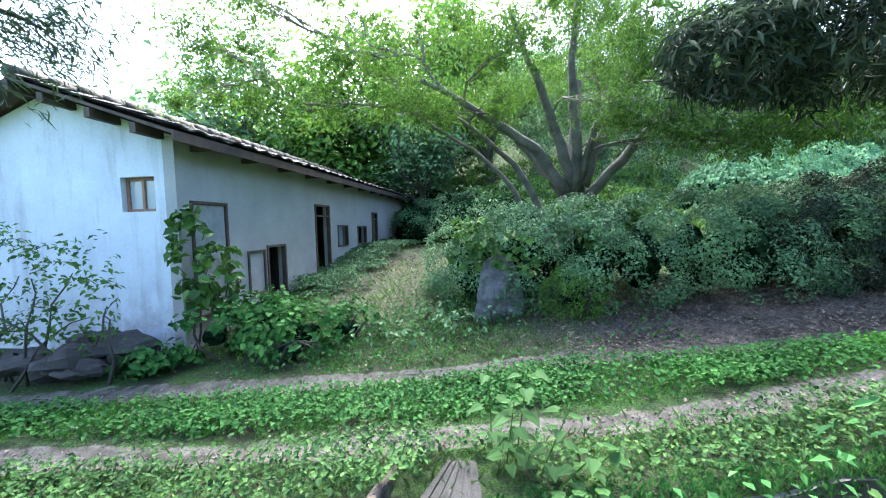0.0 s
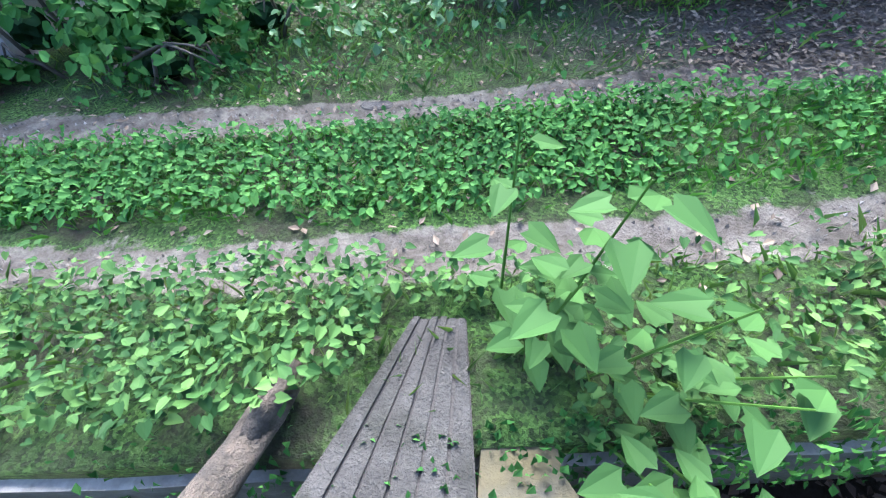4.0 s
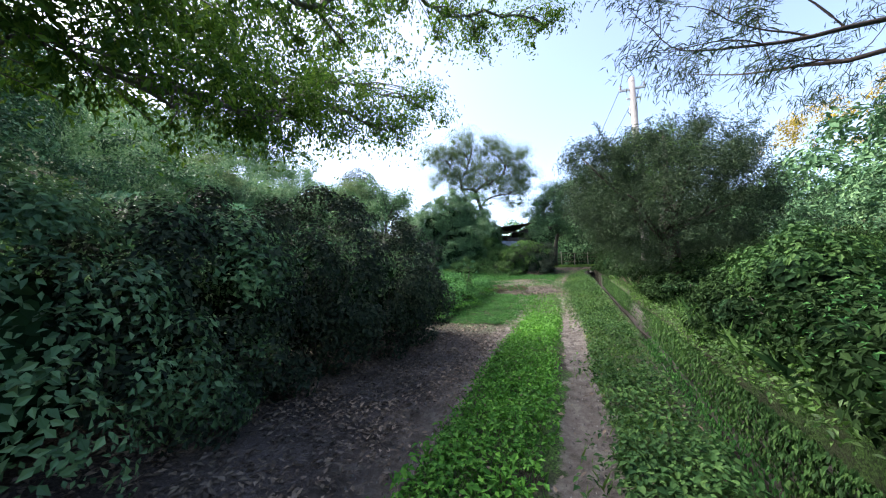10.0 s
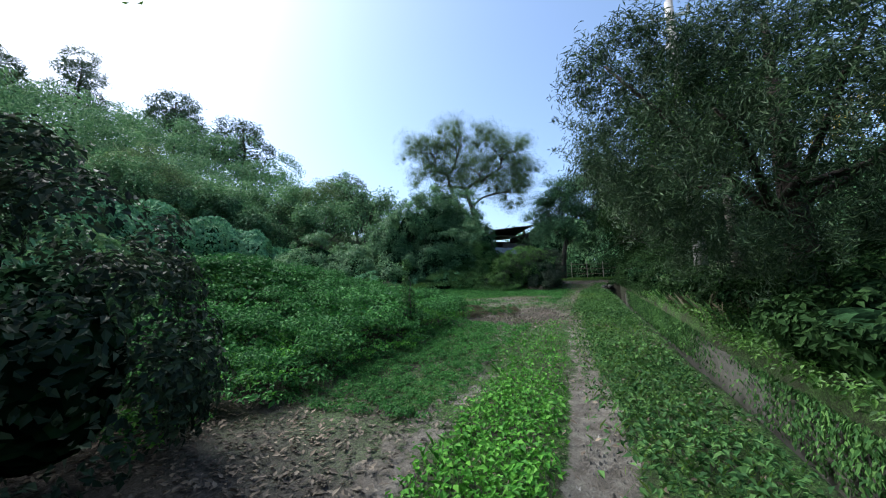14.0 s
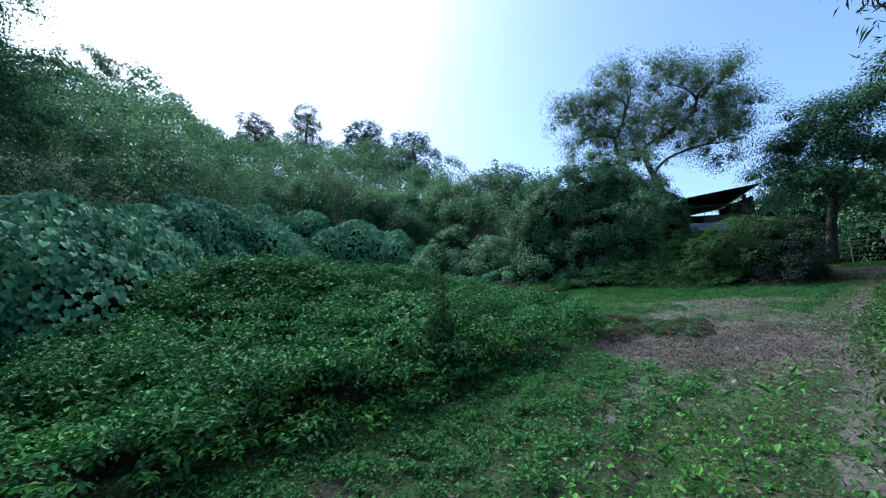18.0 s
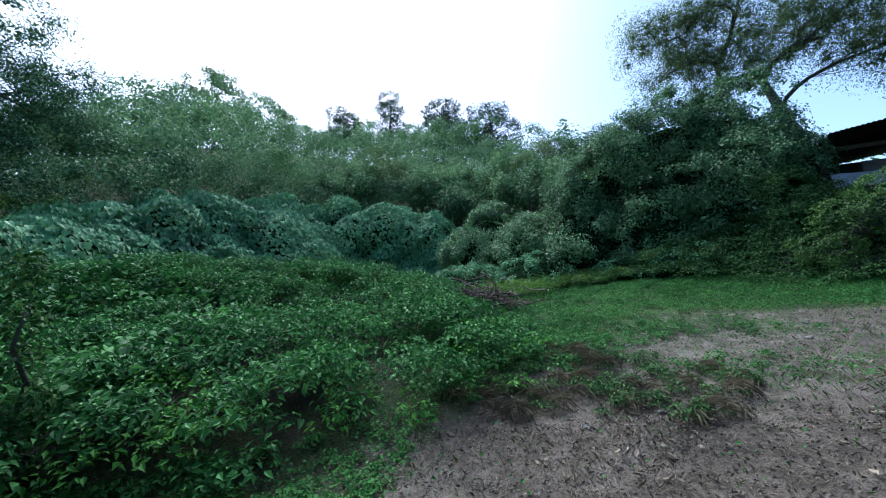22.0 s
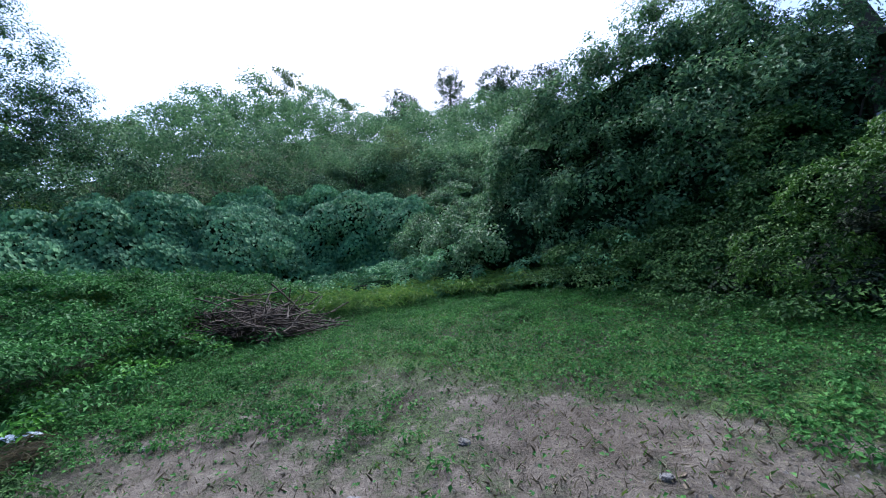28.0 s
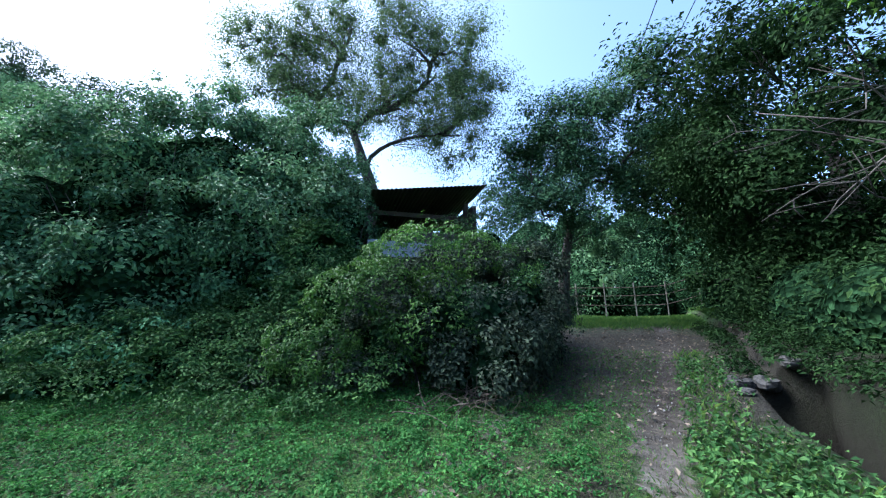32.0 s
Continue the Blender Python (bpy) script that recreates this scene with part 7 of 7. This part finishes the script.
grooved_slab("crossing_slab", "grey weathered grooved slab at the far end of the crossing", (((-0.33, 2.1), (0.23, 2.09)), ((0.0, 2.74), (0.22, 2.74))), -0.47, 0.07, 6, GREY_WOOD)
grooved_slab("crossing_slab", "wide grey weathered grooved slab at the near end of the crossing", (((-0.2, 0.75), (0.6, 0.75)), ((-0.22, 1.58), (0.56, 1.6))), -0.33, 0.08, 8, GREY_WOOD)
slab = Bag()
edge = [(0.2, 1.5), (0.57, 1.5), (0.57, 1.85), (0.6, 1.95), (0.55, 2.02), (0.56, 2.1), (0.5, 2.2), (0.5, 2.55), (0.29, 2.55), (0.23, 2.1)]
n_e = len(edge)
slab.put([(x, y, z) for z in (-0.6, -0.5) for x, y in edge], [(i, (i + 1) % n_e, n_e + (i + 1) % n_e, n_e + i) for i in range(n_e)])
slab.f[n_e] = [np.array([tuple(range(n_e))[::-1], tuple(range(n_e, 2 * n_e))], dtype=np.int32)]
tagged(new("mossy_slab", slab.mesh("mossy_slab", MOSSY)), "yellowish mossy concrete slab with a broken edge, lying across the drain", "slab")
tagged(new("round_log", Bag().tube([(-0.78, 1.15, -0.35), (-0.74, 1.32, -0.36), (-0.69, 1.5, -0.37), (-0.655, 1.7, -0.385), (-0.6, 1.9, -0.4), (-0.56, 2.08, -0.42), (-0.5, 2.24, -0.44), (-0.46, 2.36, -0.45), (-0.41, 2.46, -0.45)], [0.078, 0.071, 0.075, 0.068, 0.071, 0.064, 0.06, 0.062, 0.04], 14, 0.08).tube([(-0.5, 2.25, -0.43), (-0.42, 2.38, -0.38), (-0.37, 2.5, -0.36)], [0.04, 0.035, 0.02], 8, 0.1).mesh("round_log", LOG_WOOD, True)), "pale barkless log lying across the drain", "log")
tagged(new("split_log", Bag().tube([(0.06, 1.3, -0.6), (0.055, 1.5, -0.6), (0.05, 1.65, -0.6), (0.05, 1.8, -0.605), (0.04, 1.95, -0.61), (0.03, 2.3, -0.62)], [0.07, 0.066, 0.07, 0.064, 0.068, 0.06], 13, 0.25).mesh("split_log", GREY_WOOD, True)), "split grey log under the crossing slabs", "log")

# brush in the drain and the pile of cut sticks
def sticks(name, label, at, size, count, reach, thick, material):
    bag = Bag()
    for _ in range(count):
        c = np.array(at) + rng.normal(0, 0.42, 3) * size
        c[2] = at[2] + abs(rng.normal(0, 0.45)) * size[2]
        d = unit(turned(1)[0] * [1, 1, 0.35])
        L = reach * rng.uniform(0.5, 1.2)
        s = np.linspace(-0.5, 0.5, 5)[:, None]
        bend = turned(1)[0] * 0.12 * L
        bag.tube(c + d * s * L + bend * (s * s * 4 - 0.5), np.linspace(1.0, 0.5, 5) * thick * rng.uniform(0.5, 1.2), 4)
    return tagged(new(name, bag.mesh(name, material, True)), label, "sticks", "", "stuff")


sticks("drain_brush", "dead twigs lying in the drain under the crossing", (-0.1, 1.75, -1.15), (0.7, 0.3, 0.15), 120, 0.5, 0.006, BARK)
sticks("brush_pile", "dark pile of cut branches at the edge of the field", (20.75, 10.95, float(gz(20.75, 10.95)) + 0.05), (1.05, 0.75, 0.42), 800, 0.65, 0.012, PINE_BARK)
sticks("brush_heap", "small heap of dry twigs beyond the clearing", (22.4, 14.2, float(gz(22.4, 14.2)) + 0.03), (0.5, 0.35, 0.25), 60, 0.6, 0.012, BARK)
sticks("dry_twigs", "dry twigs and straw at the foot of the creeper bush", (27.9, 6.6, float(gz(27.9, 6.6)) + 0.03), (0.9, 0.5, 0.14), 140, 0.5, 0.006, LOG_WOOD)

# tall weeds by the crossing
def tall_weed(name, label, x, y, z, height, leaves, size, lean):
    ob = thing(name, (x, y, z), label, "plant")
    top = np.array([x + lean[0], y + lean[1], z + height])
    base = np.array([x, y, z - 0.05])
    s = np.linspace(0, 1, 6)[:, None]
    path = base + (top - base) * s ** 1.1
    part("stem", Bag().tube(path, np.linspace(0.008, 0.003, 6), 5), LEAF["vine"], ob)
    for k in range(leaves):
        f = 0.15 + 0.85 * k / leaves
        p = (base + (top - base) * f)[None]
        a = k * 2.4
        axis = np.array([[math.cos(a), math.sin(a), 0.05]])
        L = size * rng.uniform(0.7, 1.15)
        v, q = leaf_arrays(p + axis * 0.05, axis, unit(np.array([[0, 0, 1.0]]) + axis * 0.3), np.array([L]), np.array([L * 0.82]), "heart", 0.12, 0.35)
        part("leaf", Bag().put(v, q), LEAF["creeper"], ob)


for x, y, h, n, s, lean in ((0.5, 2.66, 0.8, 19, 0.125, (0.1, -0.05)), (0.42, 2.6, 0.6, 15, 0.12, (0.05, -0.12)), (0.78, 2.3, 0.3, 14, 0.13, (0.12, -0.4)), (0.66, 2.3, 0.22, 12, 0.12, (0.1, -0.3)), (0.62, 2.5, 0.6, 10, 0.14, (0.22, -0.1)), (0.75, 2.45, 0.4, 9, 0.12, (0.25, -0.2)), (0.35, 2.75, 0.85, 9, 0.12, (-0.02, 0.05)), (0.95, 2.5, 0.35, 8, 0.11, (0.2, -0.15))):
    tall_weed("broad_leaved_weed", "tall weed with broad heart-shaped leaves beside the crossing", x, y, float(gz(x, y)), h, n, s, lean)
bush("feathery_shrub", "yellow-green feathery shrub on the near bank", [(-1.3, 1.3, -0.2, 0.42, 0.35, 0.4), (-0.95, 1.0, -0.2, 0.28, 0.25, 0.3), (-1.9, 1.45, -0.3, 0.5, 0.35, 0.42)], LEAF["bright"], 500, 8, 0.06, 0.045, 0.014, "rhomb", 0.5, stems=16)
bush("near_bank_weeds", "yellow-green weeds on the near bank of the drain", [(1.25, 1.15, -0.25, 0.45, 0.3, 0.25), (2.0, 1.2, -0.2, 0.5, 0.35, 0.3), (3.0, 1.1, -0.1, 0.7, 0.4, 0.4)], LEAF["creeper"], 420, 6, 0.07, 0.06, 0.03, "rhomb", 0.5, stems=10)

broad_plants("near_bank_plants", "weeds on the near bank of the drain", LEAF["creeper"], -6, 5, -0.6, 1.7, 15000, lambda x, y: (y < ditch_y(x) - WIDE - 0.02) * (np.abs(x - 0.2) > 0.55) * 0.9, 0.2, 0.045, "heart", 0.7, hummocks(0.12))
grass("near_bank_grass", "grass on the near bank of the drain", LEAF["grass"], -6, 5, -0.6, 1.7, 9000, lambda x, y: (y < ditch_y(x) - WIDE - 0.02) * (np.abs(x - 0.2) > 0.5), 0.22, 0.005)

# vine-covered stake in the field
bush("vine_spike", "small stake grown over with vines in the weeds", [(16.3, 7.35, 1.5, 0.05, 0.05, 0.6), (16.3, 7.35, 1.1, 0.1, 0.1, 0.4)], LEAF["creeper"], 300, 6, 0.04, 0.045, 0.026, "rhomb", 0, stems=3)

# ---- the shed ----
shed = thing("shed", (31.0, 9.2, float(gz(31.0, 9.2))), "small dark open shed with a rusted roof under creepers", "shed")
SA, SB = np.array([29.6, 9.25]), np.array([31.1, 7.6])
su = (SB - SA) / np.linalg.norm(SB - SA)
sn = np.array([-su[1], su[0]])
sn = sn if sn[0] > 0 else -sn
wide, deep, zf = float(np.linalg.norm(SB - SA)), 2.6, float(gz(31.0, 9.2)) - 0.1


def shed_at(p):
    p = np.asarray(p, dtype=float)
    return np.concatenate([SA + p[:, :1] * su + p[:, 1:2] * sn, p[:, 2:]], 1)


corr = Bag()
us = np.linspace(-0.1, wide + 0.15, 90)
wave_z = 0.01 * np.sin(us * 70)
for dz in (0.0, 0.008):
    corr.put(shed_at([(u, d, 5.2 + 0.34 * u / wide + w - 0.1 * (d + 0.3) + dz) for d in (-0.3, deep) for u, w in zip(us, wave_z)]), [(i, i + 1, i + 91, i + 90) for i in range(89)])
part("roof", corr, RUST, shed, "rusted corrugated roof sheet")
for u in (0.05, wide - 0.05):
    part("post", placed(Bag().box(u - 0.05, 0.4, zf - 0.3, u + 0.05, 0.5, 5.16 + 0.2 * u / wide), shed_at), DARK_WOOD, shed)
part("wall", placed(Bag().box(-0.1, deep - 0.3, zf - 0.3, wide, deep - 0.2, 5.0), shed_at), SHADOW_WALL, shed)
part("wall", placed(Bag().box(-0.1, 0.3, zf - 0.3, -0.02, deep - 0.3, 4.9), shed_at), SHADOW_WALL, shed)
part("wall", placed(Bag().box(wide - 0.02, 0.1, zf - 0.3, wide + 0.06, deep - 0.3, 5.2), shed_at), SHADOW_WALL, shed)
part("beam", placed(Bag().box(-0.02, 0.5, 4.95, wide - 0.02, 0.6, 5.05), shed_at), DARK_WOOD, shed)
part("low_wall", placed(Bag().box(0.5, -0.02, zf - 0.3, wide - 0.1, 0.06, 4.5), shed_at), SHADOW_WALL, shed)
bush("creeper_bush", "pale creeper climbing the front of the shed", [(30.6, 7.95, 4.4, 0.45, 0.3, 0.45), (31.0, 7.45, 4.6, 0.3, 0.3, 0.6)], LEAF["willow"], 260, 7, 0.07, 0.06, 0.03, "rhomb", 0, stems=6)
bush("creeper_bush", "dark creepers smothering the front of the shed", [(30.6, 8.05, 3.75, 0.7, 0.4, 0.6), (29.35, 9.6, 4.4, 0.6, 0.5, 1.0), (31.2, 7.3, 4.0, 0.5, 0.5, 1.0)], LEAF["thicket"], 1600, 8, 0.08, 0.06, 0.034, "rhomb", 0.5, 0.25, 0.6, 3.0, -0.8, stems=8)
tarp = Bag()
gx, gy = np.meshgrid(np.linspace(0, 1, 14), np.linspace(0, 1, 7), indexing="ij")
tv = np.stack([gx * 1.25, gy * 0.5, 0.35 - 0.32 * gy ** 2 * 0 + 0.35 * (1 - gy) * 0 + 0.05 * np.sin(gx * 9 + gy * 3)], -1)
tx = SA[0] - 0.35 + tv[..., 0] * su[0] - (1 - tv[..., 1] / 0.5) * 0.12 * sn[0]
ty = SA[1] - 0.1 + tv[..., 0] * su[1] - (1 - tv[..., 1] / 0.5) * 0.12 * sn[1]
tz = 3.86 + gy * 0.33 + 0.012 * np.sin(gx * 11) + 0.008 * np.sin(gx * 23 + gy * 5)
tq = [(i * 7 + j, (i + 1) * 7 + j, (i + 1) * 7 + j + 1, i * 7 + j + 1) for i in range(13) for j in range(6)]
for back in (0, 0.02):
    tarp.put(np.stack([tx + back * sn[0], ty + back * sn[1], tz], -1).reshape(-1, 3), tq)
tagged(new("tarp", tarp.mesh("tarp", TARP, True)), "faded bluish white tarp draped below the shed", "tarp")

# ---- utility pole and cables ----
pole = thing("utility_pole", (21.4, 1.5, float(gz(21.4, 1.5))), "tall grey concrete utility pole with a crossarm and insulators", "utility pole")
pz = float(gz(21.4, 1.5))
part("shaft", Bag().tube([(21.4, 1.5, pz - 0.5), (21.4, 1.5, 5), (21.4, 1.5, 9.75)], [0.17, 0.15, 0.11], 14), POLE, pole, "", True)
part("crossarm", Bag().box(21.35, 1.0, 9.2, 21.42, 2.0, 9.28), METAL, pole)
part("crossarm", Bag().box(21.35, 1.25, 8.8, 21.42, 1.75, 8.86), METAL, pole)
for y in (1.05, 1.5, 1.95):
    part("insulator", Bag().tube([(21.38, y, 9.28), (21.38, y, 9.34), (21.38, y, 9.38), (21.38, y, 9.45)], [0.03, 0.05, 0.03, 0.04], 8), POLE, pole)
part("transformer_box", Bag().box(21.5, 1.35, 8.2, 21.7, 1.65, 8.6), METAL, pole)
for y, end in ((1.05, (-20, -1.5, 9.5)), (1.95, (-20, 0.5, 9.6)), (1.1, (60, 6.5, 12)), (1.9, (60, 7.5, 12))):
    s = np.linspace(0, 1, 24)[:, None]
    a, b = np.array([21.38, y, 9.45]), np.array(end, dtype=float)
    tagged(new("overhead_cable", Bag().tube(a + (b - a) * s - np.array([0, 0, 1.0]) * np.sin(s * np.pi) * 0.7, 0.012, 4).mesh("overhead_cable", WIRE)), "thin dark overhead cable running from the pole", "cable")

# ---- fence at the end of the track ----
fence = thing("fence", (41.0, 3.0, float(gz(41, 3))), "low grey post and rail fence across the track's end", "fence")
for k in range(12):
    y = -3 + k * 1.15
    z = float(gz(41, y))
    part("post", Bag().tube([(41, y, z - 0.3), (41, y, z + 1.5)], 0.028, 8), CONCRETE, fence)
for h in (0.55, 0.95, 1.3):
    part("rail", Bag().tube([(41 - 0.04, y, float(gz(41, y)) + h) for y in np.linspace(-3, 9.7, 12)], 0.018, 6), DARK_WOOD, fence)
grass("far_lawn", "bright short lawn before the fence", LEAF["grass"], 33, 41, -1, 8, 60000, lambda x, y: smooth(33.6, 34.8, x) * 0.9, 0.14, 0.014)
bush("fence_shrub", "green shrubs behind the fence", [(43.5, y, 3.5, 1.4, 1.7, 1.9) for y in (-6.5, -4, -1.5, 1, 3.4, 6, 8.5, 11)] + [(46, y, 4.6, 1.6, 2.0, 2.6) for y in (-6, -3, 0, 3, 6, 9)] + [(47.5, y, 7.0, 1.8, 2.2, 2.6) for y in (-9, -6, -3, 0, 3, 6, 9)] + [(44.6, y, 3.2, 1.0, 1.3, 1.2) for y in np.arange(-6, 12, 1.6)], LEAF["thicket"], 6000, 8, 0.16, 0.14, 0.075, "rhomb", 0.8)
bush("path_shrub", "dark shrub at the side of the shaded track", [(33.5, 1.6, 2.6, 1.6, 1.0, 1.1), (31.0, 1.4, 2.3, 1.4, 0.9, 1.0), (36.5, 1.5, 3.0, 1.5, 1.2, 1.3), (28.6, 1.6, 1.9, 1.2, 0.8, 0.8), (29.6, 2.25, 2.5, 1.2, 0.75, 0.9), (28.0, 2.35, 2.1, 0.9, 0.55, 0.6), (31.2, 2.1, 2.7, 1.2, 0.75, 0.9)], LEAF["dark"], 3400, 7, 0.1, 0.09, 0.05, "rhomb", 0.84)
for x, y, s in ((29.05, 3.87, 0.13), (29.12, 3.6, 0.12), (29.1, 3.36, 0.1), (28.7, 3.93, 0.08)):
    boulder("drain_stone", "rough grey stone at the mouth of the drain", (x, y, float(gz(x, y)) + s * 0.2), (s * 1.2, s, s * 0.7), x, DARK_STONE)
for k in range(34):
    x, y = rng.uniform(18.2, 25.3), rng.uniform(5.4, 9.6)
    if clearing(np.array([x]), np.array([y]))[0] > 0.4:
        s = rng.uniform(0.015, 0.035)
        boulder("loose_stone", "pale loose stone on the bare clearing", (x, y, float(gz(x, y)) + s * 0.2), (s * 1.3, s, s * 0.55), k * 1.7)
wrap = Bag()
wrap.put([(20.16 + 0.22 * i / 4 + 0.01 * (j % 2), 7.98 + 0.14 * j / 3, float(gz(20.2, 8.05)) + 0.06 + 0.02 * math.sin(i * 2 + j)) for i in range(5) for j in range(4)], [(i * 4 + j, (i + 1) * 4 + j, (i + 1) * 4 + j + 1, i * 4 + j + 1) for i in range(4) for j in range(3)])
tagged(new("plastic_wrapper", wrap.mesh("plastic_wrapper", BLUE)), "crumpled blue and white plastic wrapper on the ground", "litter")
